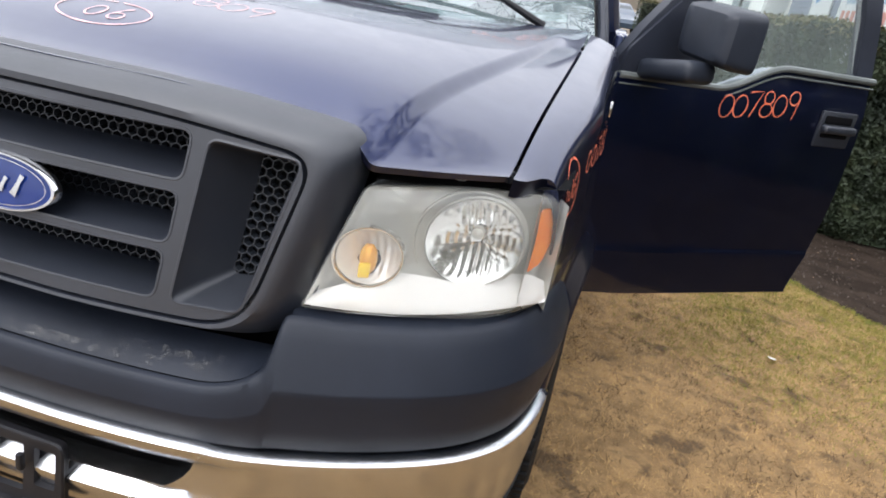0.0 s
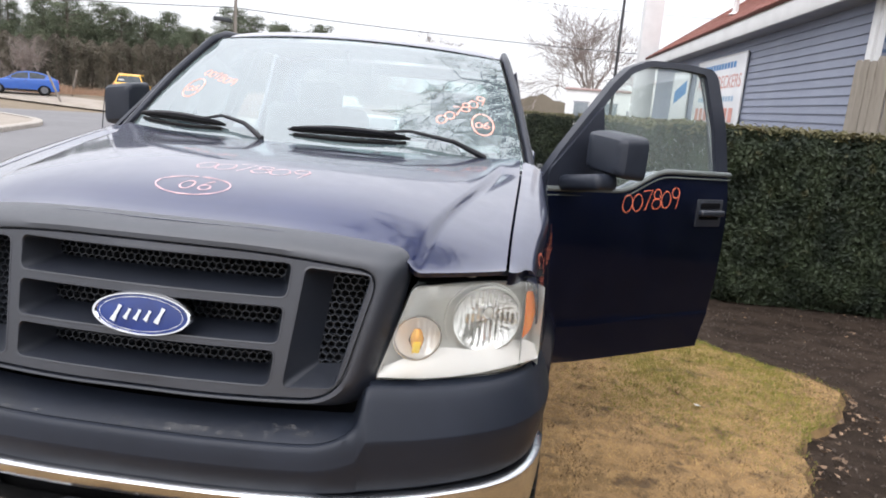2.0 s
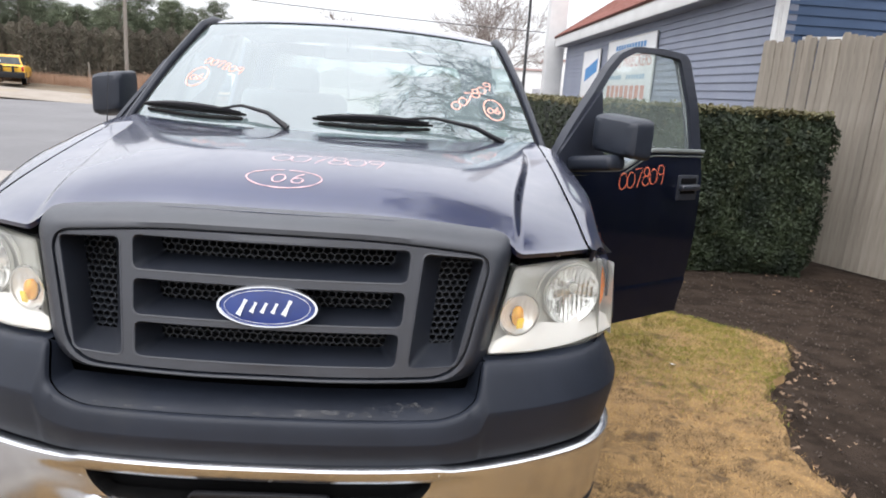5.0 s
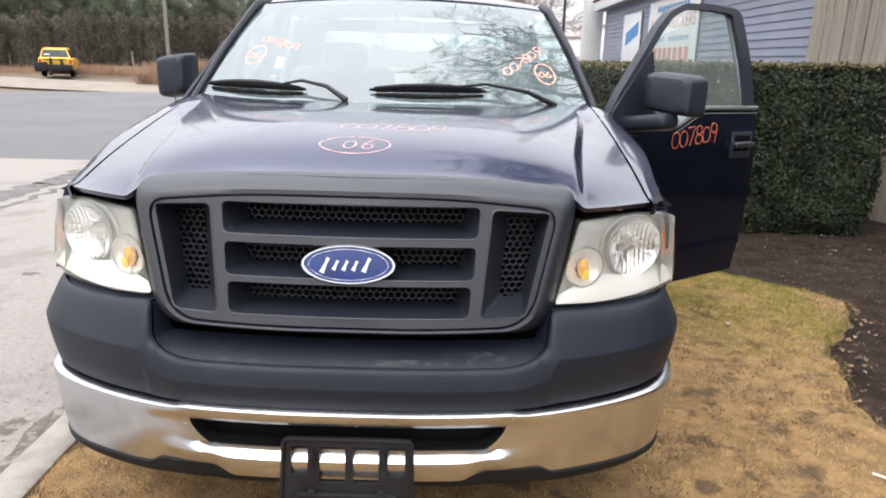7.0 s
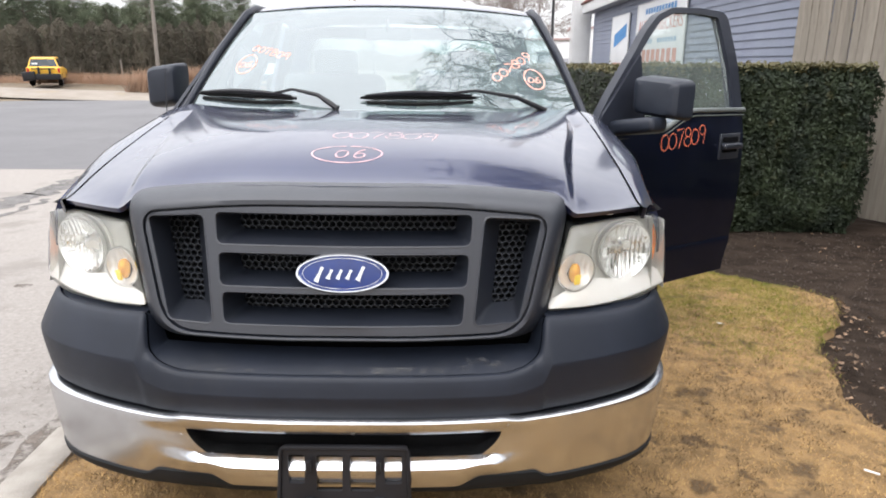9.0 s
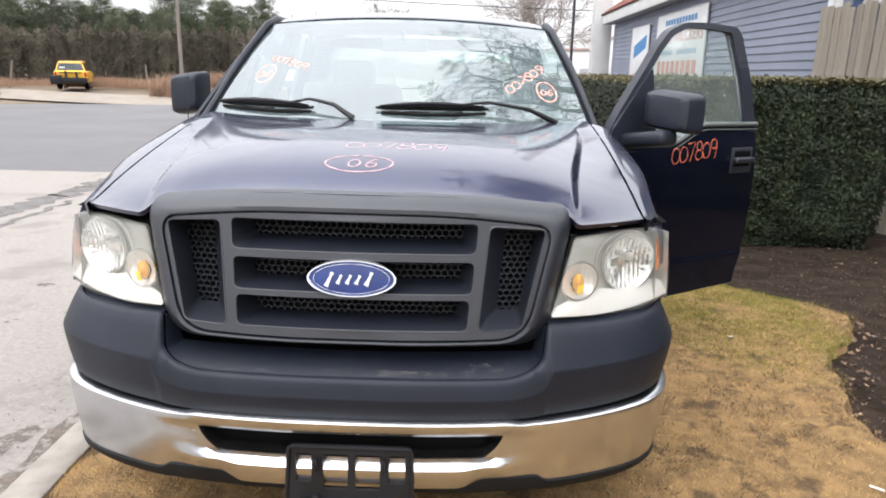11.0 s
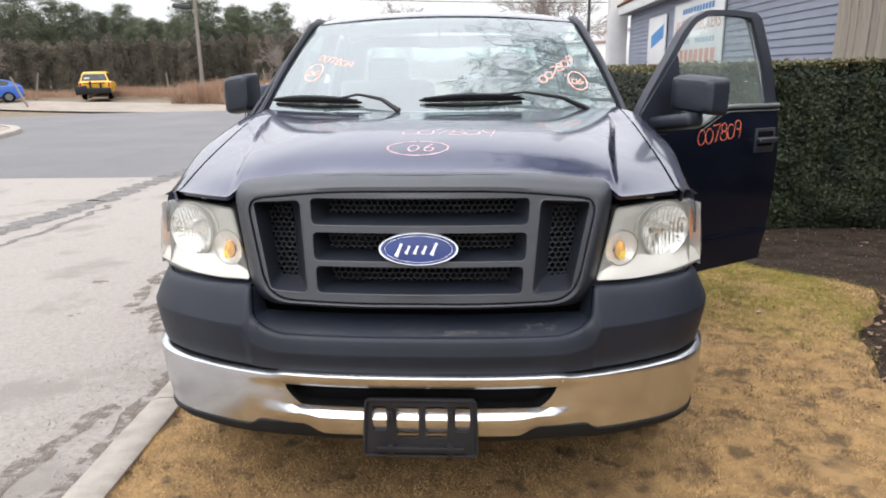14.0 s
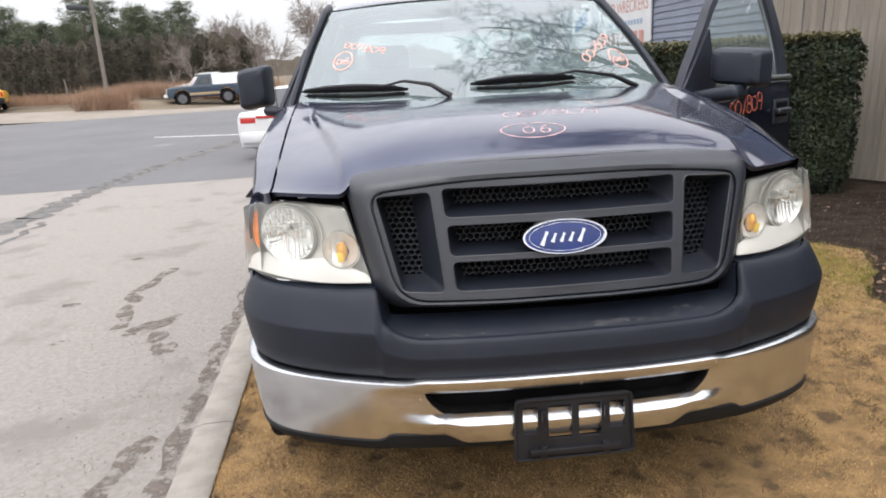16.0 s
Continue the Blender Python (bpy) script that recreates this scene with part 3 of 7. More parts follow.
bn = 56
bv = [badge_pt(r, 2 * math.pi * i / bn, h) for r, h in badge_prof for i in range(bn)]
bf = [(k * bn + i, k * bn + (i + 1) % bn, (k + 1) * bn + (i + 1) % bn, (k + 1) * bn + i) for k in range(len(badge_prof) - 1) for i in range(bn)]
badge = part("badge_rim", turned_out((bv, bf)), silver, grille, "chrome oval rim of the badge")
fv = [badge_pt(r, 2 * math.pi * i / bn, 0.013 + 0.004 * (1 - r * r)) for r in (0.905, 0.7, 0.45, 0.2) for i in range(bn)] + [badge_pt(0, 0, 0.017)]
fc = [(k * bn + i, k * bn + (i + 1) % bn, (k + 1) * bn + (i + 1) % bn, (k + 1) * bn + i) for k in range(3) for i in range(bn)] + [(3 * bn + i, 3 * bn + (i + 1) % bn, 4 * bn) for i in range(bn)]
part("badge_face", turned_out((fv, fc)), badge_blue, grille, "blue enamel oval badge face")


def on_badge(x, z):
    return (x, grille_y(x * 0.5, bz + z) - 0.0108, bz + z), (0, -1, 0)


# The emblem on it as plain slanted bars.
emblem = [ribbon([(0.098 * math.cos(a), 0.0372 * math.sin(a)) for a in linspace(0, 2 * math.pi, 49)], 0.0011, on_badge, 0)]
for bx, b0, b1, bw in ((-0.056, -0.020, 0.016, 0.0100), (-0.030, -0.013, 0.010, 0.0085), (-0.006, -0.013, 0.010, 0.0085), (0.018, -0.013, 0.010, 0.0085), (0.045, -0.016, 0.018, 0.0100)):
    emblem.append(ribbon([(bx + 0.45 * (b0 + (b1 - b0) * t), b0 + (b1 - b0) * t) for t in linspace(0, 1, 4)], bw, on_badge, 0.0022))
part("badge_emblem", join(*emblem), silver, grille, "silver slanted bars on the badge")

# Headlights.


def lamp_y(x, z):
    a = abs(x) - 0.53
    return -0.012 + 0.38 * a + 0.65 * max(a, 0) ** 2 + 0.22 * (z - 0.84)


def on_lamp(x, z, d=0.0):
    return x, lamp_y(x, z) + d, z


LAMP = round_poly([(0.525, 0.838), (0.589, 1.048), (0.76, 1.060), (0.894, 1.045), (0.919, 0.985), (0.922, 0.850), (0.83, 0.824)], [0.010, 0.014, 0.1, 0.030, 0.05, 0.035, 0.2], 6, 0.015)
LC = (0.76, 0.945)


def shrunk(loop, k, dz=0.0):
    return [(LC[0] + (x - LC[0]) * k, LC[1] + (z - LC[1]) * k + dz) for x, z in loop]


def lamp_lens():
    V, F, n = [], [], len(LAMP)
    rings = [(1.0, 0.07), (1.0, 0.006), (0.985, -0.004), (0.93, -0.010), (0.75, -0.015), (0.5, -0.018), (0.25, -0.020)]
    for k, d in rings:
        V += [on_lamp(x, z, d) for x, z in shrunk(LAMP, k)]
    V.append(on_lamp(*LC, -0.021))
    for k in range(len(rings) - 1):
        F += [(k * n + i, k * n + (i + 1) % n, (k + 1) * n + (i + 1) % n, (k + 1) * n + i) for i in range(n)]
    o = (len(rings) - 1) * n
    F += [(o + i, o + (i + 1) % n, len(V) - 1) for i in range(n)]
    return V, F


def lamp_bowl():
    """The satin tub behind the lens."""
    V, F, n = [], [], len(LAMP)
    rings = [(0.985, 0.010), (0.96, 0.032), (0.90, 0.045), (0.5, 0.055), (0.1, 0.055)]
    for k, d in rings:
        V += [on_lamp(min(x, 0.865), z, d) for x, z in shrunk(LAMP, k)]
    for k in range(len(rings) - 1):
        F += [(k * n + i, k * n + (i + 1) % n, (k + 1) * n + (i + 1) % n, (k + 1) * n + i) for i in range(n)]
    F.append(tuple((len(rings) - 1) * n + i for i in range(n)))
    return V, F


def dish(cx, cz, r, depth, flutes, squash=1.0, lift=0.0, n=160):
    """A round reflector with upright flutes."""
    V, F = [], []
    ks = [1.0, 0.97, 0.90, 0.82, 0.74, 0.66, 0.58, 0.50, 0.42, 0.34, 0.26, 0.18, 0.10]
    for k in ks:
        for i in range(n):
            a = 2 * math.pi * i / n
            x, z = k * r * math.cos(a), k * r * squash * math.sin(a)
            rip = flutes * 0.0022 * math.cos(x * 2 * math.pi / 0.0135) * (1 if k < 0.9 else 0)
            d = lift + depth * (1 - k * k) + rip
            V.append((cx + x, lamp_y(cx, cz) + 0.45 * x + d, cz + z))
    for k in range(len(ks) - 1):
        F += [(k * n + i, k * n + (i + 1) % n, (k + 1) * n + (i + 1) % n, (k + 1) * n + i) for i in range(n)]
    F.append(tuple((len(ks) - 1) * n + i for i in range(n)))
    return V, F


def hoop(cx, cz, r, w, lift, n=48):
    V, F = [], []
    for rr, d in ((r + w, 0.012), (r + w * 0.6, 0.0), (r, 0.0), (r - w * 0.3, 0.010)):
        for i in range(n):
            a = 2 * math.pi * i / n
            x, z = rr * math.cos(a), rr * math.sin(a)
            V.append((cx + x, lamp_y(cx, cz) + 0.45 * x + lift + d, cz + z))
    for k in range(3):
        F += [(k * n + i, k * n + (i + 1) % n, (k + 1) * n + (i + 1) % n, (k + 1) * n + i) for i in range(n)]
    return V, F


for side in (1, -1):
    def sided(s):
        return s if side > 0 else flipped(s)

    tub = part("headlight", turned_out(sided(lamp_bowl())), lamp_cream, truck, "yellowed clear headlight with chrome reflector and amber signal")
    part("main_reflector", sided(dish(0.773, 0.958, 0.082, 0.032, 1.0, 1.0, 0.016)), reflector, tub)
    part("reflector_ring", sided(hoop(0.772, 0.958, 0.084, 0.0025, 0.016)), lamp_cream, tub)
    part("reflector_bezel", sided(hoop(0.763, 0.955, 0.094, 0.004, 0.030)), lamp_cream, tub)
    part("bulb", sided(lathe([(0.0, 0.03), (0.012, 0.028), (0.014, 0.01), (0.014, -0.03)], 14, Matrix.Translation((0.774, lamp_y(0.774, 0.977) + 0.040, 0.974)) @ pose(0, 0, 0, 90))), silver, tub)
    part("bulb_shield", sided(lathe([(0.0, 0.013), (0.011, 0.010), (0.012, 0.0), (0.010, -0.014)], 16, Matrix.Translation((0.774, lamp_y(0.774, 0.977) + 0.020, 0.977)) @ pose(0, 0, 0, 90))), lamp_cream, tub)
    part("signal_reflector", sided(dish(0.613, 0.926, 0.051, 0.030, 0.6, 1.0, 0.016, 64)), signal_silver, tub)
    part("signal_ring", sided(hoop(0.613, 0.926, 0.053, 0.004, 0.010)), reflector, tub)
    bulb_shape = lathe([(0.0, 0.026), (0.008, 0.024), (0.014, 0.014), (0.016, 0.0), (0.014, -0.016), (0.008, -0.026), (0.0, -0.029)], 18)
    part("signal_bulb", sided(moved(bulb_shape, Matrix.Translation((0.610, lamp_y(0.610, 0.92) + 0.026, 0.921)))), bulb_amber, tub, "amber signal bulb")
    # A small yellow box stands in for the glint on the bulb.
    part("bulb_core", sided(bevel_box(0.020, 0.006, 0.030, 0.003, pose(0.613, lamp_y(0.611, 0.905) + 0.003, 0.908, 10, 0, 25))), glint_yellow, tub, "bright yellow glint of the bulb")
    part("side_pocket", sided(grid(lambda q, w: on_lamp(0.866 + 0.050 * q, 0.842 + 0.200 * w - 0.012 * q, 0.004 + 0.070 * (1 - q * q)), linspace(0, 1, 9), linspace(0, 1, 5))), lamp_cream, tub)
    part("pocket_wall", sided(grid(lambda q, w: on_lamp(0.866, 0.842 + 0.200 * w, 0.001 + 0.072 * q), [0, 1], linspace(0, 1, 5))), lamp_cream, tub)
    part("side_reflector", turned_out(sided(plate(round_poly([(0.868, 0.893), (0.871, 0.950), (0.868, 1.014), (0.889, 1.016), (0.903, 0.975), (0.890, 0.912)], [0.004, 0.05, 0.006, 0.012, 0.02, 0.02], 4), [], lambda x, z, d: on_lamp(x, z, 0.042 + d), 0.008))), amber, tub, "amber side reflector")
    part("chrome_sill", sided(grid(lambda s, w: on_lamp(0.532 + 0.382 * s, (lo := 0.842 - 0.012 * math.sin(math.pi * s) + 0.006 * s) + w * (interp(0.532 + 0.382 * s, [0.532, 0.588, 0.650, 0.690, 0.760, 0.805, 0.880, 0.914], [0.852, 0.874, 0.896, 0.893, 0.880, 0.900, 0.892, 0.872]) - lo), 0.004 + 0.030 * w), linspace(0, 1, 40), linspace(0, 1, 5))), sill_white, tub, "chrome shelf along the lamp's lower edge, its bright reflection painted white")
    for k in range(3):
        z = 1.024 - 0.016 * k
        part("reflector_rib", sided(grid(lambda s, w: on_lamp(0.606 - 0.003 * k + (0.062 - 0.004 * k) * s, z + 0.007 * w, 0.030 - 0.02 * w), linspace(0, 1, 6), [0, 1])), reflector, tub)
    part("lens", turned_out(sided(lamp_lens())), lens_glass, tub, "hazy yellowed plastic lens").visible_shadow = False
    upper = grid(lambda s, w: (0.60 + 0.31 * s, lamp_y(0.60 + 0.31 * s, 1.06) + 0.015 + 0.14 * w, 1.058 + 0.012 * w), linspace(0, 1, 12), [0, 0.5, 1])
    part("lamp_bracket", sided(upper), black, tub)
    for bx in (0.72, 0.80):
        part("adjuster_cap", sided(lathe([(0.014, 0), (0.014, 0.012), (0.008, 0.02), (0.0, 0.021)], 12, pose(bx, lamp_y(bx, 1.06) + 0.05, 1.062))), paper if bx < 0.75 else trim_grey, tub)

# Bumper: where its face lies in plan, from the middle to one end.
BX = [0, 0.2, 0.4, 0.55, 0.7, 0.82, 0.893, 0.934, 0.954, 0.958]
BY = [-0.140, -0.136, -0.116, -0.078, -0.012, 0.066, 0.150, 0.25, 0.37, 0.52]
BL = [0.0]
for i in range(1, len(BX)):
    BL.append(BL[-1] + math.hypot(BX[i] - BX[i - 1], BY[i] - BY[i - 1]))
B_END = BL[-1]


def bumper_xy(s):
    """Place and outward direction at the length s along the bumper, from its middle."""
    a = min(abs(s), B_END)
    p = Vector((soft(a, BL, BX), soft(a, BL, BY)))
    q = Vector((soft(min(a + 0.01, B_END), BL, BX), soft(min(a + 0.01, B_END), BL, BY))) - Vector((soft(max(a - 0.01, 0), BL, BX), soft(max(a - 0.01, 0), BL, BY)))
    q.normalize()
    n = Vector((q[1], -q[0]))
    sg = 1 if s >= 0 else -1
    return Vector((p[0] * sg, p[1])), Vector((n[0] * sg, n[1]))


def on_bumper(s, z, out=0.0):
    p, n = bumper_xy(s)
    return p[0] + n[0] * out, p[1] + n[1] * out, z


def x_to_s(x):
    return interp(abs(x), BX, BL) * (1 if x >= 0 else -1)


NOTCH_X = [0, 0.38, 0.40, 0.42, 0.45, 0.47, 0.49, 0.508, 0.517, 0.523, 0.530, 0.545, 0.62, 0.76, 0.96]
NOTCH_Z = [0.703, 0.703, 0.7035, 0.705, 0.712, 0.720, 0.732, 0.750, 0.780, 0.806, 0.826, 0.832, 0.827, 0.822, 0.822]


def pad_top(s):
    """Top edge of the pad: low under the grille, rising in a rounded corner to the lamps."""
    return soft(abs(bumper_xy(s)[0][0]), NOTCH_X, NOTCH_Z) - 0.010 * smooth01((abs(s) - 0.95) / 0.4)


def pad_lean(z):
    """The pad leans back above its crease, under the lamps."""
    return 0.040 * max(0.0, z - 0.7225) / 0.11


PAD = [(0.0, -0.042), (0.02, -0.018), (0.06, -0.008), (0.25, 0.001), (0.44, 0.008), (0.52, 0.010), (0.565, 0.0105), (0.575, 0.0105), (0.585, 0.0105), (0.60, 0.010), (0.72, 0.008), (0.88, 0.003), (0.965, -0.001), (0.99, -0.006), (1.0, -0.014)]
HALF_S = linspace(0, x_to_s(0.39), 20) + linspace(x_to_s(0.395), x_to_s(0.548), 64) + linspace(x_to_s(0.56), B_END, 40)
SS = [-k for k in reversed(HALF_S[1:])] + HALF_S
pad_front = grid(lambda s, k: on_bumper(s, 0.581 + (pad_top(s) - 0.581) * PAD[k][0], PAD[k][1] + 0.004 - pad_lean(0.581 + (pad_top(s) - 0.581) * PAD[k][0])), SS, list(range(len(PAD))))
NT = [k for k in SS if abs(k) <= x_to_s(0.549)]


def shelf_pt(s, w):
    x, y, _ = on_bumper(s, 0, -0.016 - pad_lean(pad_top(s)))
    gx = x * 0.965
    end = grille_y(gx, 0.76) + 0.075
    z0 = pad_top(s) - 0.002
    zb = 0.742 + 0.80 * max(0.0, z0 - 0.742)
    return x + (gx - x) * w, y + (end - y) * w, z0 + (zb - z0) * w ** 0.8


pad_shelf = grid(shelf_pt, NT, linspace(0, 1, 6))
cap = grid(lambda s, w: on_bumper(s, pad_top(s) - 0.004 + 0.012 * w, -0.016 - pad_lean(pad_top(s)) - 0.09 * w), [x_to_s(0.54) + i * (B_END - x_to_s(0.54)) / 24 for i in range(25)], [0, 0.5, 1])
pad = part("bumper_pad", turned_out(join(pad_front, pad_shelf, cap, flipped(cap))), pad_grey, truck, "dark grey textured plastic upper bumper pad")
for s0, s1, w0, w1 in ((0.20, 0.43, 0.04, 0.50), (-0.06, 0.20, 0.03, 0.22), (-0.40, -0.10, 0.02, 0.10)):
    smear = grid(lambda a, w: Vector(shelf_pt(s0 + (s1 - s0) * a, w0 + (w1 - w0) * w)) + Vector((0, -0.0004, 0.0016)), linspace(0, 1, 30), linspace(0, 1, 12))
    tagged(part("scuff_mark", smear, scuff, pad, "pale scuff marks"), kind="stuff")

# Chrome bar with its air mouth.


def chrome_bottom(x):
    return soft(abs(x), [0, 0.29, 0.305, 0.345, 0.36, 0.50, 0.512, 0.535, 0.55, 0.72, 0.88, 0.96, 1.2], [0.385, 0.382, 0.386, 0.408, 0.412, 0.408, 0.404, 0.386, 0.383, 0.372, 0.354, 0.335, 0.335])


def mouth_s(z):
    t = min(1, max(0, (z - 0.483) / 0.064))
    return x_to_s(0.405 - 0.050 * (1 - t) ** 1.8)


C_ROWS = [("t", 0.580, -0.030), ("t", 0.583, -0.010), ("t", 0.581, 0.004), ("t", 0.575, 0.0125), ("t", 0.566, 0.0145), ("t", 0.553, 0.009), ("t", 0.547, 0.005), ("m", 0.532, 0.004), ("m", 0.511, 0.004), ("m", 0.494, 0.004), ("b", 0.483, 0.004), ("b", 0.476, 0.006), ("b", 0.455, 0.010), ("b", 0.436, 0.014), ("b", 0.428, 0.014), ("b", 0.40, 0.010), ("b", 0.375, 0.004), ("b", 0.350, -0.004), ("b", 0.342, -0.02)]
C_COLS = linspace(0, 0.96, 40) + [1.0] + [1 + k for k in (0.015, 0.03, 0.045, 0.06, 0.08)] + linspace(1.10, 2, 44)


def chrome_pt(c, k):
    kind, z, out = C_ROWS[k]
    a, sg = abs(c), (1 if c >= 0 else -1)
    zz = min(0.547, max(0.483, z))
    m = mouth_s(zz)
    s = a * m if a <= 1 else m + (a - 1) * (B_END - 0.04 - m)
    x = bumper_xy(s)[0][0]
    # The lower edge follows the valance, the upper one dips a little at the ends.
    zb = chrome_bottom(x)
    inside = 1 - smooth01((a - 1.0) / 0.06)
    if z < 0.483:
        t = (0.483 - z) / (0.483 - 0.342)
        z = 0.483 - t * (0.483 - zb)
        ledge = -0.030 * inside * max(0.0, 1 - t / 0.34)
        out = out + ledge
    else:
        lip = smooth01((z - 0.545) / 0.035)
        z += 0.008 * inside * lip - 0.012 * smooth01((a - 1.2) / 0.8) * smooth01((z - 0.483) / 0.1)
        out += 0.006 * inside * lip
    # Beside the mouth one flat face leans back below the rolled top lip.
    if C_ROWS[k][1] < 0.572:
        t = (0.570 - z) / (0.570 - zb)
        flat = 0.014 - 0.024 * t + 0.004 * math.sin(math.pi * min(1, t)) - (0.02 if k == len(C_ROWS) - 1 else 0)
        out += (flat - out) * smooth01((a - 1.02) / 0.16)
    # The bar's ends turn in and their upper corners are rounded off.
    tip = smooth01((a - 1.90) / 0.10)
    return on_bumper(sg * s, z - 0.055 * tip * smooth01((z - 0.46) / 0.12), out - 0.018 * tip)


CC = [-c for c in reversed(C_COLS[1:])] + C_COLS
mid = len(C_COLS) - 1
end_i = C_COLS.index(1.0)
chrome_v, chrome_f = grid(chrome_pt, CC, list(range(len(C_ROWS))), keep=lambda i, j: not (6 <= j < 10 and mid - end_i <= i < mid + end_i))
# The mouth's walls.
ring_cols = [CC[i] for i in range(mid - end_i, mid + end_i + 1)]
edge = [chrome_pt(c, 6) for c in ring_cols] + [chrome_pt(1.0, k) for k in (7, 8, 9)] + [chrome_pt(c, 10) for c in reversed(ring_cols)] + [chrome_pt(-1.0, k) for k in (9, 8, 7)]
en = len(edge)
wall = edge + [(p[0] * 0.985, p[1] + 0.045, 0.512 + (p[2] - 0.512) * 0.9) for p in edge]
wall_f = [(i, (i + 1) % en, en + (i + 1) % en, en + i) for i in range(en)]
bar = part("chrome_bumper", turned_out(join((chrome_v, chrome_f), (wall, wall_f))), chrome, truck, "worn chrome bumper with a wide air opening")
# A near-black sheet stands for the shade inside the mouth.
mouth_back = grid(lambda s, z: on_bumper(s, z, -0.06), linspace(-x_to_s(0.45), x_to_s(0.45), 19), [0.44, 0.50, 0.57])
part("air_opening", mouth_back, black, bar)

VAL = [(0.0, 0.0), (0.15, 0.010), (0.5, 0.008), (0.85, -0.004), (1.0, -0.03)]


def valance_pt(s, k):
    x = bumper_xy(s)[0][0]
    t, out = VAL[k]
    zt = chrome_bottom(x) + 0.012
    zb = 0.362 - 0.035 * (x / 0.9) ** 2
    return on_bumper(s, zt + (min(zb, zt - 0.03) - zt) * t, out - 0.014)


part("valance", turned_out(grid(valance_pt, linspace(-B_END + 0.06, B_END - 0.06, 161), list(range(len(VAL))))), valance_black, truck, "black plastic lower valance")

# Empty number-plate bracket.
pl_out = round_poly([(-0.158, 0.514), (0.166, 0.514), (0.172, 0.343), (-0.166, 0.343)], 0.014, 4)
slots = [round_poly([(a, 0.492), (b, 0.492), (b, 0.492 - h), (a, 0.492 - h)], 0.006, 3) for a, b, h in ((-0.140, -0.098, 0.078), (-0.068, -0.002, 0.098), (0.018, 0.083, 0.098), (0.106, 0.150, 0.078))]


def on_bracket(x, z, d):
    return x, -0.160 + 0.06 * x * x + 0.10 * (z - 0.40) + d, z


bracket = part("plate_bracket", turned_out(plate(pl_out, slots, on_bracket, 0.012)), trim_black, truck, "empty black plastic number-plate bracket")
rim = [on_bracket(x, z, -0.004) for x, z in pl_out]
part("bracket_rim", tube(rim + rim[:2], 0.005, 6, False), trim_black, bracket)
part("bracket_shelf", bevel_box(0.26, 0.02, 0.02, 0.004, pose(0.004, -0.166, 0.362)), trim_black, bracket)
for bx in (-0.085, 0.092):
    part("bracket_clip", bevel_box(0.012, 0.012, 0.035, 0.003, pose(bx, -0.168, 0.470)), trim_black, bracket)
    part("bracket_stay", bevel_box(0.02, 0.06, 0.04, 0.004, pose(bx, -0.145, 0.36)), trim_black, bracket)

# Wheels.


def wheel(x, y):
    m = pose(x, y, 0.362 if y < 2 else 0.312, 0, 90 if x > 0 else -90, 0)
    tyre = part("wheel", lathe([(0.235, -0.11), (0.30, -0.118), (0.345, -0.105), (0.366, -0.075), (0.368, -0.052), (0.358, -0.050), (0.358, -0.040), (0.368, -0.038), (0.369, -0.007), (0.359, -0.005), (0.359, 0.005), (0.369, 0.007), (0.368, 0.038), (0.358, 0.040), (0.358, 0.050), (0.368, 0.052), (0.366, 0.075), (0.345, 0.105), (0.30, 0.118), (0.235, 0.11)], 40, m), rubber, truck, "worn black tyre on a steel rim")
    lugs = []
    for k in range(60):
        for sy in (0.088, -0.088):
            lugs.append(bevel_box(0.012, 0.024, 0.038, 0.002, m @ pose(0, 0, 0, 0, 0, 6 * k + (3 if sy > 0 else 0)) @ pose(0.357, 0, sy)))
    tagged(part("tread", join(*lugs), rubber, tyre), kind="stuff")
    part("rim", lathe([(0.236, 0.10), (0.225, 0.085), (0.215, 0.03), (0.12, 0.055), (0.06, 0.065), (0.055, 0.10), (0.0, 0.105)], 28, m), silver, tyre)


for wx in (0.864, -0.864):
    wheel(wx, 0.80)
    wheel(wx, 4.00)

# Cab.


def glass_pt(u, v):
    bx, by, bz_ = 0.868 * u, 1.055 + 0.260 * u * u, 1.292 - 0.004 * u * u
    tx, ty, tz = 0.705 * u, 1.80 + 0.085 * u * u, 1.788 - 0.030 * u * u
    k = 0.022 * 4 * v * (1 - v)
    return bx + (tx - bx) * v, by + (ty - by) * v - k * 0.6, bz_ + (tz - bz_) * v + k * 0.8


def on_glass(u, v):
    e = 0.01
    a, b, c = Vector(glass_pt(u, v)), Vector(glass_pt(u + e, v)), Vector(glass_pt(u, v + e))
    return tuple(a), (b - a).cross(c - a).normalized()


screen = part("windshield", grid(glass_pt, linspace(-0.99, 0.99, 33), linspace(-0.04, 0.99, 17)), windshield_glass, truck, "hazy windshield with orange paint marks")
screen.visible_shadow = False
seal_pts = [glass_pt(-0.99, v) for v in linspace(0, 0.985, 8)] + [glass_pt(u, 0.985) for u in linspace(-0.985, 0.985, 21)] + [glass_pt(0.99, v) for v in linspace(0.985, 0, 8)]
part("windshield_seal", tube(seal_pts, 0.004, 6), rubber, screen)
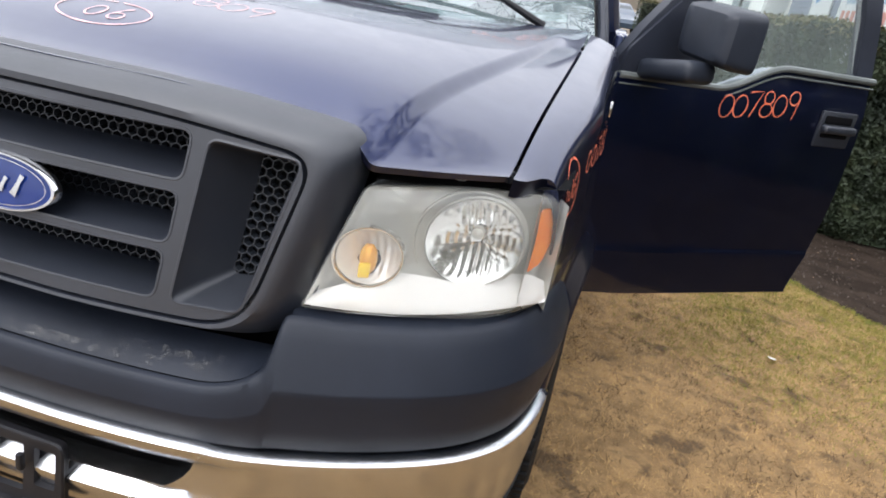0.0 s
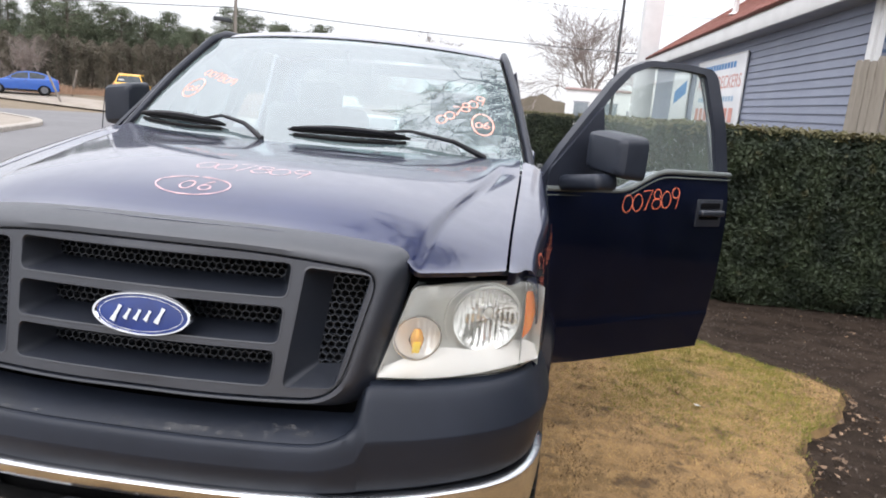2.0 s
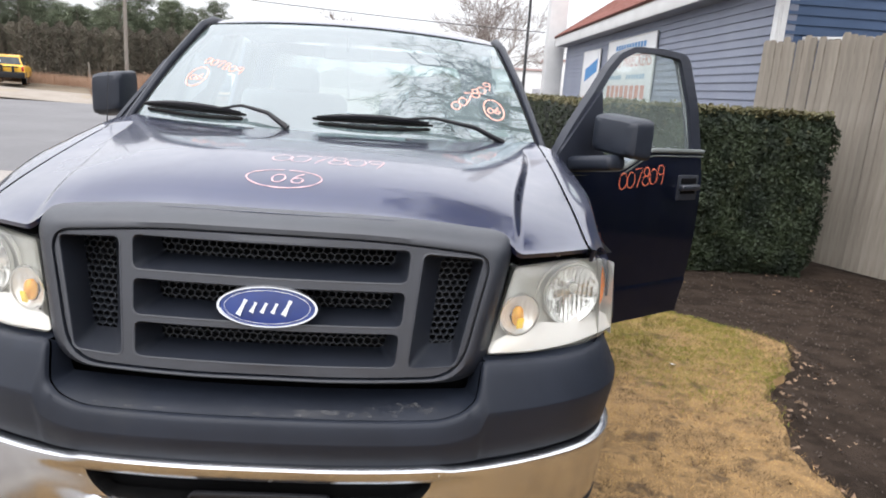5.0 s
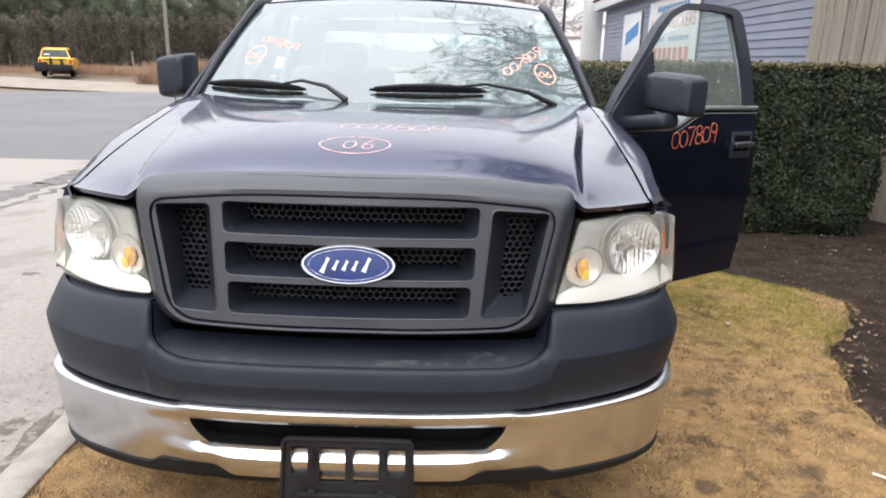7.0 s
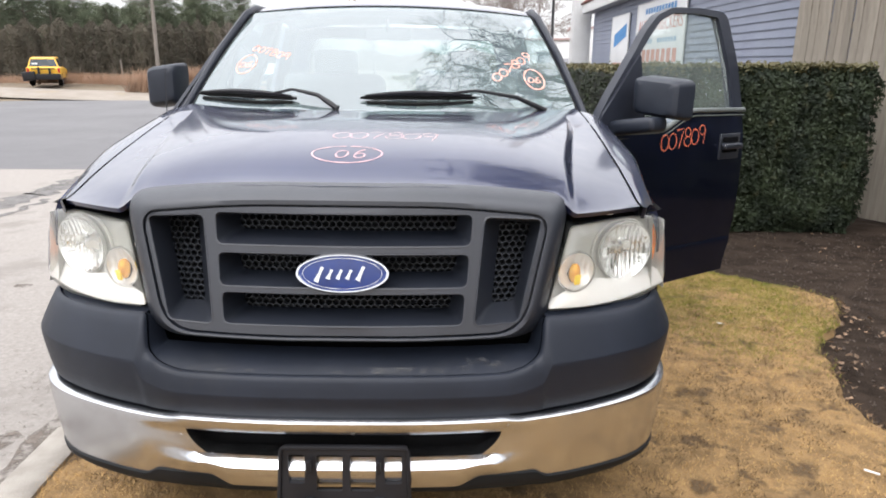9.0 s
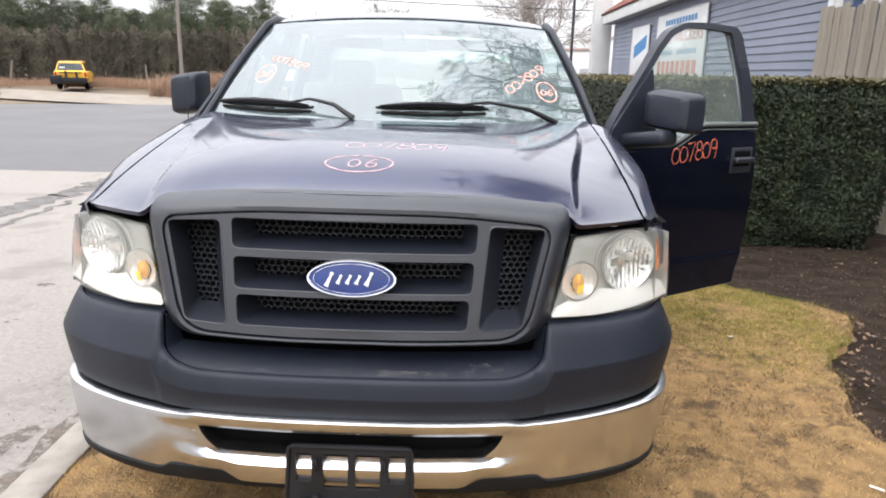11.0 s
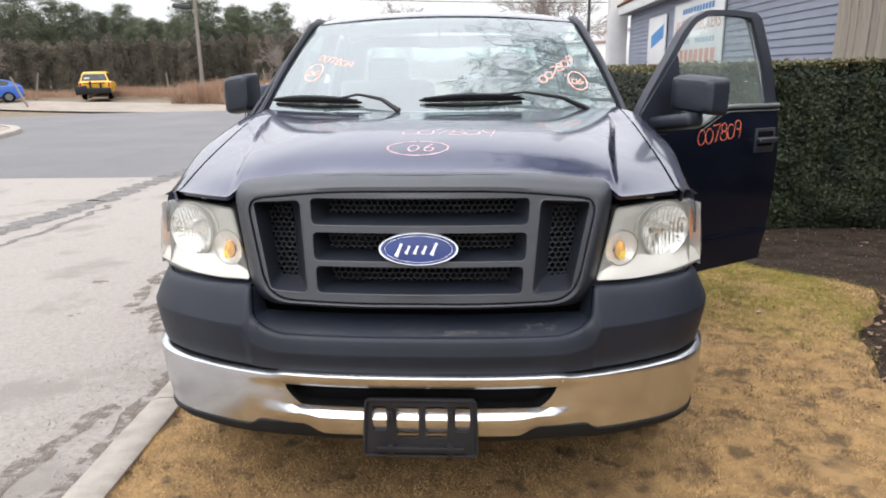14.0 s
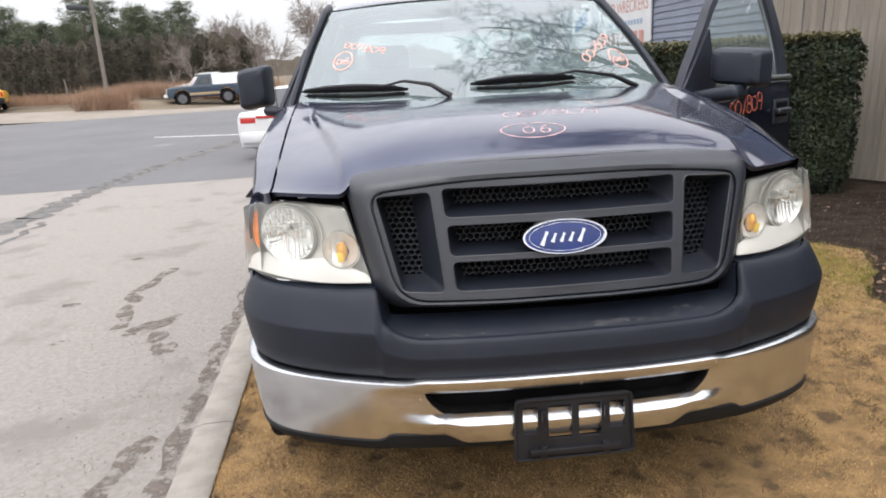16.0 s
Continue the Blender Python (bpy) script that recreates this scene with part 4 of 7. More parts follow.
for name, digits, ring_c, num_c, tall in (("a", "007809", (-0.79, 0.385), (-0.81, 0.51), 0.06), ("b", "007809", (0.81, 0.285), (0.57, 0.26), 0.075)):
    part("marker_ring", ribbon([(ring_c[0] + 0.055 * x, ring_c[1] + 0.085 * y) for x, y in ring], 0.007, on_glass), marker_glass, screen, "orange paint-marker ring on the glass")
    part("marker_number", handwriting("06", 0.05, 0.006, on_glass, (ring_c[0] - 0.042, ring_c[1] - 0.03), 0.75), marker_glass, screen)
    part("marker_number", handwriting(digits, tall, 0.006, on_glass, num_c, 0.72 if name == "a" else 0.56, 0.1, -0.30 if name == "a" else 0.52), marker_glass, screen, "orange hand-painted number 007809 on the glass")


def roof_pt(u, v):
    y0 = 1.80 + 0.085 * u * u
    y = y0 - 0.014 + v * (2.96 - y0)
    zc = 1.787 + 0.055 * (1 - math.exp(-v / 0.13)) + 0.010 * math.sin(math.pi * min(1, 0.86 * v))
    w = 0.706 + 0.018 * math.sin(math.pi * v)
    return w * u, y, zc - 0.030 * u * u - 0.014 * abs(u) ** 8


roof_top = grid(roof_pt, linspace(-1, 1, 25), [0, 0.006, 0.014, 0.024, 0.038, 0.055, 0.08] + linspace(0.12, 1, 12))
roof_in = ([(p[0] * 0.97, p[1], p[2] - 0.05) for p in roof_top[0]], [tuple(reversed(f)) for f in roof_top[1]])
roof_front = [roof_pt(u, 0) for u in linspace(-1, 1, 25)]
rf = (roof_front + [(p[0], p[1] + 0.012, p[2] - 0.008) for p in roof_front], [(i, i + 1, 26 + i, 25 + i) for i in range(24)])
part("roof", turned_out(join(roof_top, rf)), navy, truck)
part("headliner", turned_out(roof_in), seat_cloth, truck)


def beam(points, w, d, r=0.3):
    """A bar of oval section along points: w across, d deep."""
    V, F = tube(points, 1.0, 10)
    out = []
    for k, p in enumerate(points):
        for i in range(10):
            q = Vector(V[k * 10 + i]) - Vector(p)
            out.append(Vector(p) + Vector((q[0] * w, q[1] * d, q[2] * d)))
    return out, F


for side in (1, -1):
    pts = [(side * 0.888, 1.29, 1.26), (side * 0.872, 1.36, 1.325), (side * 0.803, 1.60, 1.548), (side * 0.735, 1.84, 1.735), (side * 0.715, 1.95, 1.775), (side * 0.712, 2.35, 1.792), (side * 0.714, 2.75, 1.78), (side * 0.73, 2.92, 1.74)]
    part("roof_pillar", beam(pts, 0.018, 0.024), frame_navy, truck)
    pts = [(side * 0.742, 2.90, 1.765), (side * 0.80, 2.93, 1.55), (side * 0.87, 2.95, 1.30)]
    part("rear_pillar", beam(pts, 0.05, 0.09), navy, truck)
    sill = bevel_box(0.12, 1.65, 0.12, 0.02, pose(side * 0.86, 2.1, 0.43))
    part("rocker_panel", sill, navy, truck)
    cowl_side = bevel_box(0.10, 0.16, 0.80, 0.02, pose(side * 0.86, 1.25, 0.86))
    part("hinge_pillar", cowl_side, navy, truck)
    quarter = bevel_box(0.05, 0.46, 0.84, 0.02, pose(side * 0.925, 2.74, 0.88))
    part("cab_corner", quarter, navy, truck)
rear_v = plate(round_poly([(-0.90, 1.34), (-0.72, 1.775), (0.72, 1.775), (0.90, 1.34), (0.92, 0.45), (-0.92, 0.45)], 0.05, 4), [round_poly([(-0.66, 1.36), (-0.60, 1.70), (0.60, 1.70), (0.66, 1.36)], 0.05, 4)], lambda x, z, d: (x, 2.93 + d, z), 0.04)
part("cab_back", turned_out(rear_v), navy, truck)
rear_glass = part("rear_window", ([(-0.67, 2.95, 1.35), (0.67, 2.95, 1.35), (0.67, 2.95, 1.71), (-0.67, 2.95, 1.71)], [(0, 1, 2, 3)]), side_glass, truck, smooth=False)
rear_glass.visible_shadow = False
part("cab_floor", bevel_box(1.78, 1.75, 0.06, 0.02, pose(0, 2.1, 0.50)), black, truck)
part("firewall", bevel_box(1.72, 0.05, 0.78, 0.01, pose(0, 1.24, 0.88)), black, truck)

# Cowl and wipers.
cowl = part("cowl", turned_out(grid(lambda x, w: (x, hood_back(x) - 0.06 + 0.16 * w, 1.268 + 0.026 * w - 0.012 * (x / 0.85) ** 2), linspace(-0.86, 0.86, 31), linspace(0, 1, 5))), trim_black, truck, "black plastic cowl panel")


def wiper(u0, u1, v0, v1, pu, pv, ku):
    def off(u, v, h):
        p, n = on_glass(u, v)
        return Vector(p) + Vector(n) * h

    blade = part("wiper", tube([off(u0 + (u1 - u0) * t, v0 + (v1 - v0) * t, 0.014) for t in linspace(0, 1, 12)], [0.004] + [0.010] * 10 + [0.005], 6), rubber, truck, "black wiper with its blade on the glass")
    mu, mv = u0 + (u1 - u0) * ku, v0 + (v1 - v0) * ku
    arm = [off(pu, pv, 0.012), off(pu + (mu - pu) * 0.3, pv + (mv - pv) * 0.35 + 0.03, 0.04), off(pu + (mu - pu) * 0.7, pv + (mv - pv) * 0.8 + 0.03, 0.045), off(mu, mv, 0.035)]
    part("wiper_arm", tube(arm, [0.013, 0.009, 0.006, 0.005], 8), trim_black, blade)
    frame_pts = [off(u0 + (u1 - u0) * t, v0 + (v1 - v0) * t, 0.022 + 0.016 * math.sin(math.pi * t)) for t in linspace(0.04, 0.96, 9)]
    part("blade_frame", tube(frame_pts, [0.004, 0.007, 0.009, 0.010, 0.010, 0.010, 0.009, 0.007, 0.004], 6), trim_black, blade)
    part("wiper_rail", tube([off(u0 + (u1 - u0) * t, v0 + (v1 - v0) * t - 0.018 - 0.016 * math.sin(math.pi * t), 0.006) for t in linspace(0.06, 0.97, 9)], 0.007, 6), rubber, blade)


wiper(-0.10, 0.46, 0.095, 0.105, 0.80, 0.02, 0.72)
wiper(-0.97, -0.41, 0.115, 0.085, -0.20, 0.02, 0.80)
part("washer_nozzle", bevel_box(0.03, 0.03, 0.012, 0.004, pose(0.30, 1.00, 1.300)), trim_black, hood)
part("washer_nozzle", bevel_box(0.03, 0.03, 0.012, 0.004, pose(-0.30, 1.00, 1.300)), trim_black, hood)

# Aerial on the passenger's side.
aerial = part("aerial", tube([(-0.925, 1.215, 1.225), (-0.925, 1.220, 1.250), (-0.926, 1.222, 1.266)], [0.018, 0.014, 0.006], 10), rubber, truck, "thin black aerial mast")
part("mast", tube([(-0.926, 1.222, 1.26), (-0.930, 1.24, 1.36), (-0.934, 1.27, 1.50)], [0.0026, 0.0020, 0.0010], 6), trim_black, aerial)

# Inside the cab.
dash = part("dashboard", turned_out(grid(lambda x, k: (x, [1.26, 1.34, 1.52, 1.66, 1.72, 1.70][k], [1.20, 1.275, 1.285, 1.255, 1.17, 0.90][k] + 0.012 * math.cos(4 * x)), linspace(-0.80, 0.80, 25), list(range(6)))), seat_cloth, truck, "grey dashboard")
part("paper_slip", bevel_box(0.17, 0.10, 0.002, 0, pose(0.66, 1.43, 1.335, 14, -4, 8)), paper, dash, "white paper slip on the dashboard")
part("paper_slip", bevel_box(0.15, 0.07, 0.002, 0, pose(0.36, 1.36, 1.335, 14, 0, -4)), paper, dash)
wheel_ring = [Matrix.Translation((0.40, 1.86, 1.20)) @ pose(0, 0, 0, 62) @ Vector((0.185 * math.cos(a), 0.185 * math.sin(a), 0)) for a in linspace(0, 2 * math.pi, 33)]
steer = part("steering_wheel", tube(wheel_ring, 0.015, 8, False), trim_black, truck)
part("column", tube([(0.40, 1.66, 1.12), (0.40, 1.86, 1.20)], [0.05, 0.035], 12), trim_black, steer)
part("spoke", bevel_box(0.36, 0.04, 0.02, 0.006, Matrix.Translation((0.40, 1.86, 1.20)) @ pose(0, 0, 0, 62)), trim_black, steer)
for sx in (-0.42, 0.42):
    seat = part("seat", bevel_box(0.66, 0.55, 0.20, 0.06, pose(sx, 2.28, 0.86), 4), seat_cloth, truck, "grey cloth bench seat")
    part("seat_back", bevel_box(0.64, 0.18, 0.62, 0.06, pose(sx, 2.62, 1.16, -12), 4), seat_cloth, seat)
    part("headrest", bevel_box(0.28, 0.11, 0.17, 0.04, pose(sx, 2.70, 1.53, -8), 4), seat_cloth, seat)
part("seat_console", bevel_box(0.20, 0.50, 0.22, 0.04, pose(0, 2.28, 0.90), 3), seat_cloth, truck)
mir = part("rear_view_mirror", bevel_box(0.24, 0.03, 0.065, 0.015, pose(-0.02, 1.79, 1.655, 8), 3), trim_black, truck)
part("mirror_stem", tube([(-0.02, 1.73, 1.722), (-0.02, 1.78, 1.668)], 0.009, 8), trim_black, mir)

# Doors: built closed about their hinge, y back along the door, x outward.
DL = 1.165


def belt(a):
    return 1.200 + 0.097 * smooth01((a - 0.43) / 0.30)


def door_end(z):
    return DL - 0.012 - 0.045 * smooth01((0.66 - z) / 0.24) + 0.012 * smooth01((z - 0.62) / 0.2)


def door_skin_x(a, z):
    x = soft(z, [0.40, 0.55, 0.62, 0.9, 1.15, 1.30], [0.007, 0.013, 0.016, 0.026, 0.020, -0.008])
    x += 0.006 * smooth01((0.609 - z) / 0.010)
    return x - 0.01 * (a / DL - 0.5) ** 2


DZ = [0.0, 0.02, 0.06, 0.12, 0.17, 0.195, 0.21, 0.216, 0.222, 0.24, 0.28] + linspace(0.34, 1, 16)


def door_outer(a, t):
    z = 0.42 + 0.012 * smooth01(1 - a / 0.3) + t * (belt(a * DL) - 0.42)
    aa = a * door_end(z)
    return door_skin_x(aa, z), aa, z


def frame_outline():
    return [(0.0, 1.17), (0.012, 1.25), (0.10, 1.36), (0.27, 1.535), (0.42, 1.675), (0.53, 1.755), (0.66, 1.800), (0.88, 1.812), (1.09, 1.806), (1.125, 1.775), (1.15, 1.50), (DL, 1.29), (DL, 1.22), (0.62, 1.20), (0.45, 1.17)]


def window_outline():
    return [(0.30, 1.200), (0.30, 1.520), (0.43, 1.640), (0.54, 1.726), (0.66, 1.772), (0.85, 1.781), (1.035, 1.775), (1.064, 1.50), (1.080, 1.297), (0.74, 1.297), (0.58, 1.248), (0.46, 1.201)]


def tumble(z, side=1):
    if side < 0:
        return -0.008 - 0.41 * max(0, z - 1.30)
    return -0.008 - 0.19 * max(0, z - 1.30) - 0.12 * max(0, z - 1.55)


def build_door(side, at, name):
    def sided(s):
        return s if side > 0 else flipped(s)

    au = linspace(0, 1, 27)
    skin = grid(door_outer, au, DZ)
    inner = ([(-0.075, p[1], p[2]) for p in skin[0]], [tuple(reversed(f)) for f in skin[1]])
    n = len(au)
    rimloop = [i for i in range(n)] + [k * n + n - 1 for k in range(1, len(DZ))] + [(len(DZ) - 1) * n + i for i in range(n - 2, -1, -1)] + [k * n for k in range(len(DZ) - 2, 0, -1)]
    off = len(skin[0])
    edge_f = [(rimloop[i], rimloop[(i + 1) % len(rimloop)], off + rimloop[(i + 1) % len(rimloop)], off + rimloop[i]) for i in range(len(rimloop))]
    body = join(skin, inner)
    door = part("door", turned_out(sided((body[0], body[1] + edge_f))), navy, truck, name, at=at)
    out = round_poly(frame_outline(), 0.03, 4, 0.05)
    hole = round_poly(window_outline(), 0.025, 4, 0.05)
    fr = plate(out, [hole], lambda a, z, d: (tumble(z, side) - d, a + (0.06 * smooth01((z - 1.2) / 0.3) * smooth01((1.0 - a) / 0.4) if side < 0 else 0), z - (0.034 * smooth01((z - 1.3) / 0.45) if side < 0 else 0)), 0.045)
    part("window_frame", turned_out(sided(fr)), frame_navy, door, "satin dark navy window frame")
    wl = round_poly(window_outline(), 0.02, 3)
    gl = [(tumble(z, side) - 0.02, a, z) for a, z in wl], [tuple(reversed(range(len(wl))))]
    pane = part("window_pane", sided(gl), side_glass, door, "clear side window glass", smooth=False)
    pane.visible_shadow = False
    bl = [(0.006, a, belt(a) + 0.006) for a in linspace(0.03, DL - 0.005, 40)]
    part("belt_moulding", sided(tube(bl, 0.012, 8)), seal_highlit, door, "window seal with its highlight put into the grey-green colour")
    part("belt_edge", sided(tube([(p[0] + 0.006, p[1], p[2] - 0.026) for p in bl], 0.0035, 6)), seal_highlit, door)
    sail = plate(round_poly([(0.03, 1.205), (0.045, 1.29), (0.335, 1.565), (0.345, 1.205)], 0.015, 3), [], lambda a, z, d: (tumble(z, side) + 0.014 - d, a, z), 0.016)
    part("mirror_sail", turned_out(sided(sail)), frame_navy, door, "black plastic corner plate")
    # Mirror on its arm.
    mx, mz, deep = (0.172, 1.370, 0.78) if side > 0 else (0.168, 1.390, 0.8)
    back = 0.235 if side > 0 else 0.430
    arm = sided(bevel_box(0.24 if side > 0 else 0.15, 0.12 if side > 0 else 0.08, 0.066 if side > 0 else 0.05, 0.024, pose(0.115 if side > 0 else 0.06, back - 0.085 if side > 0 else back - 0.04, 1.246 if side > 0 else 1.268, 0, -7, 2), 3))
    part("mirror_arm", arm, mirror_black, door)

    def shell(a, k):
        d, s = [(-0.105, 0.55), (-0.100, 0.76), (-0.078, 0.90), (-0.03, 0.97), (0.055, 1.02), (0.062, 0.99), (0.058, 0.94)][k]
        d *= deep
        c, sn = math.cos(a), math.sin(a)
        w, h = (0.138, 0.086) if side > 0 else (0.078, 0.100)
        ex = 0.28
        x = w * s * math.copysign(abs(c) ** ex, c)
        z = h * s * math.copysign(abs(sn) ** ex, sn)
        return mx + x * 0.985 - d * 0.1, back + d - x * 0.06, mz + z - 0.03 * (x / w) * 0.4

    an = [2 * math.pi * i / 40 for i in range(40)]
    sv, sf = grid(shell, an, list(range(7)), close_u=True)
    sf.append(tuple(reversed(range(40))))
    mirror = part("mirror_housing", turned_out(sided((sv, sf))), mirror_black, door, "large dark grey plastic mirror housing")
    mg = grid(lambda x, z: (mx - 0.006 + (0.115 if side > 0 else 0.064) * x, back + 0.053 * deep - 0.006 * x, mz + (0.076 if side > 0 else 0.090) * z), linspace(-1, 1, 5), linspace(-1, 1, 5))
    part("mirror_glass", sided(mg), silver, door, "mirror glass")
    # Handle in its recess.
    base = bevel_box(0.014, 0.180, 0.134, 0.006, pose(0.026, 1.025, 1.114), 2)
    part("handle_recess", sided(base), trim_grey, door)
    part("handle", sided(bevel_box(0.03, 0.165, 0.030, 0.010, pose(0.045, 1.025, 1.116), 3)), trim_grey, door, "dark grey door handle")
    # Black strips stand for the shaded hollows above and below the grip.
    part("handle_slot", sided(bevel_box(0.012, 0.14, 0.030, 0.005, pose(0.031, 1.022, 1.150), 3)), black, door)
    part("handle_slot", sided(bevel_box(0.012, 0.14, 0.016, 0.005, pose(0.031, 1.022, 1.090), 3)), black, door)
    if side > 0:
        def on_door(a, z):
            return (door_skin_x(a, z), a, z), (1, 0, 0)
        part("marker_number", handwriting("007809", 0.092, 0.0042, on_door, (0.445, 1.112), 0.66, 0.16, 0.06), marker, door, "orange hand-painted number 007809")
    trim = bevel_box(0.03, DL * 0.9, 0.70, 0.02, pose(-0.09, DL * 0.5, 0.86), 2)
    part("door_trim", sided(trim), seat_cloth, door)
    return door


build_door(1, pose(0.928, 1.30, 0, 0, 0, -55.5), "navy blue driver's door standing wide open")
build_door(-1, pose(-0.928, 1.27, 0), "navy blue passenger's door, closed")

# Cargo bed and chassis behind the cab.
for side in (1, -1):
    def bed_side(u, v):
        y = 3.0 + 2.12 * u
        arch = 0.37 + math.sqrt(max(0, 0.43**2 - (y - 4.0) ** 2)) if abs(y - 4.0) < 0.43 else 0
        low = max(0.50, arch)
        z = 1.27 + (low - 1.27) * v
        return side * (0.955 + 0.02 * math.sin(math.pi * v)), y, z
    bs = grid(bed_side, linspace(0, 1, 45), linspace(0, 1, 9))
    bi = ([(p[0] - side * 0.08, p[1], p[2]) for p in bs[0]], [tuple(reversed(f)) for f in bs[1]])
    topr = bevel_box(0.10, 2.12, 0.04, 0.015, pose(side * 0.92, 4.06, 1.275))
    part("bed_side", turned_out(join(bs, bi, topr)), navy, truck)
part("bed_floor", bevel_box(1.76, 2.1, 0.05, 0.01, pose(0, 4.06, 0.72)), trim_black, truck)
part("bed_front", bevel_box(1.76, 0.05, 0.55, 0.01, pose(0, 3.03, 1.0)), navy, truck)
part("tailgate", bevel_box(1.78, 0.06, 0.58, 0.02, pose(0, 5.10, 0.98)), navy, truck)
part("rear_bumper", bevel_box(1.86, 0.16, 0.18, 0.03, pose(0, 5.20, 0.56)), chrome, truck)
part("chassis_frame", bevel_box(0.90, 4.6, 0.20, 0.03, pose(0, 2.7, 0.50)), black, truck)
part("engine_block", bevel_box(1.05, 0.85, 0.50, 0.05, pose(0, 0.62, 0.74)), black, truck)
part("splash_shield", bevel_box(1.25, 0.06, 0.55, 0.02, pose(0, 0.10, 0.66)), black, truck)
# ---- ground: lawn, bed, kerb, road ----
dry_grass = material("dry_winter_turf", (0.42, 0.262, 0.110), (0.24, 0.148, 0.063), scale=11.0, rough=0.95, bump=0.02, bscale=70, c3=(0.140, 0.088, 0.041), scale3=7.0, cut3=0.54)
blade_tan = material("straw_grass_blades", (0.75, 0.49, 0.205), (0.36, 0.212, 0.080), scale=32.0, rough=0.9, c3=(0.25, 0.148, 0.060), scale3=7.0, cut3=0.54)
blade_green = material("green_grass_blades", (0.16, 0.195, 0.022), (0.33, 0.295, 0.055), scale=24.0, rough=0.9)
soil = material("dark_mulch_soil", (0.032, 0.0235, 0.018), (0.064, 0.047, 0.036), scale=5, rough=0.97, ior=1.15, bump=0.03, bscale=45, c3=(0.10, 0.072, 0.054), scale3=22, cut3=0.66)
concrete = material("pale_concrete", (0.385, 0.352, 0.308), (0.29, 0.262, 0.228), scale=9, rough=0.9, bump=0.004, bscale=120, c3=(0.24, 0.22, 0.20), scale3=5.0, cut3=0.66)
old_asphalt = material("worn_pale_asphalt", (0.350, 0.320, 0.290), (0.275, 0.250, 0.226), scale=38.0, rough=0.92, bump=0.004, bscale=260, c3=(0.245, 0.222, 0.200), scale3=1.4, cut3=0.52)
new_asphalt = material("grey_road_asphalt", (0.138, 0.135, 0.138), (0.165, 0.162, 0.164), scale=0.35, rough=0.9, bump=0.006, bscale=110, c3=(0.235, 0.235, 0.24), scale3=0.22, cut3=0.6)
tar = patchy(material("dark_tar_seam", (0.135, 0.128, 0.122), (0.18, 0.17, 0.162), scale=9, rough=0.85, bump=0.004, bscale=90), 7.0, 0.33, 0.52)
stain = patchy(material("damp_oil_stain", (0.130, 0.105, 0.085), (0.19, 0.158, 0.132), scale=14, rough=0.85), 13.0, 0.42, 0.60)
grit_mat = material("road_grit", (0.27, 0.24, 0.21), (0.46, 0.43, 0.39), scale=30, rough=0.9)
sand = material("sandy_verge", (0.31, 0.272, 0.228), (0.26, 0.222, 0.182), scale=1.2, rough=0.97, bump=0.02, bscale=20, c3=(0.30, 0.25, 0.18), scale3=0.6, cut3=0.6)
earth = material("brown_winter_earth", (0.20, 0.155, 0.105), (0.15, 0.12, 0.08), scale=0.6, rough=0.98, bump=0.03, bscale=9)
white_paint = material("white_road_paint", (0.72, 0.72, 0.70), (0.60, 0.60, 0.58), scale=6, rough=0.7)
leaf_brown = material("dry_brown_leaf", (0.17, 0.105, 0.062), (0.31, 0.22, 0.150), scale=28, rough=0.9, vary=0.6)
white_scrap = material("white_scrap", (0.8, 0.8, 0.78), rough=0.7)

EDGE_Y = [-9, -3, 0.4, 0.8, 1.1, 1.43, 1.75, 2.08, 2.33, 2.50, 2.64, 2.80, 2.96, 3.15, 3.40, 3.60, 3.80, 4.2, 5.0, 9.0]
EDGE_X = [2.35, 2.30, 2.18, 2.15, 2.18, 2.26, 2.37, 2.55, 2.74, 2.89, 3.00, 3.00, 2.90, 2.72, 2.50, 2.27, 2.05, 1.78, 1.45, 1.35]


def lawn_edge(y):
    return soft(y, EDGE_Y, EDGE_X) + 0.03 * math.sin(y * 9) + 0.02 * math.sin(y * 23 + 1)


def bumps(x, y, k=1.0):
    return k * (0.010 * noise.noise((x * 2.2, y * 2.2, 0)) + 0.008 * noise.noise((x * 9, y * 9, 3)))


def lawn_pt(u, y):
    x0, x1 = kerb_x(y), lawn_edge(y)
    x = x0 + (x1 - x0) * u
    z = level(x, y) + bumps(x, y) - 0.10 * smooth01((u - 0.985) / 0.015) - 0.015 * smooth01((0.02 - u) / 0.02)
    return x, y, z


ground = tagged(new("ground", data_of("ground", grid(lambda x, y: (x, y, (bank(x, y) if math.hypot(x, y) > 34 and y > 0 else min(level(x, y), bank(x, y) + 0.6)) - 0.14), [-320, -160, -90] + linspace(-64, 64, 65) + [90, 160, 320], [-320, -120, -60] + linspace(-30, 30, 31) + linspace(31, 62, 32) + [75, 95, 140, 320]), earth)), "bare brown winter earth round the road", "ground", kind="structure")
lawn = tagged(new("lawn", data_of("lawn", grid(lawn_pt, linspace(0, 0.97, 90) + [0.985, 0.993, 1.0], linspace(-9, 9, 260)), dry_grass)), "dry tan winter lawn with a green patch", "lawn", kind="structure")
bed = tagged(new("planting_bed", data_of("planting_bed", grid(lambda x, y: (x, y, level(x, y) - 0.070 + bumps(x, y, 1.6) + 0.016 * noise.noise((x * 22, y * 22, 7))), linspace(1.1, 9.0, 110), linspace(-9, 24, 260)), soil)), "dark mulch soil bed beside the lawn", "planting bed", kind="structure")


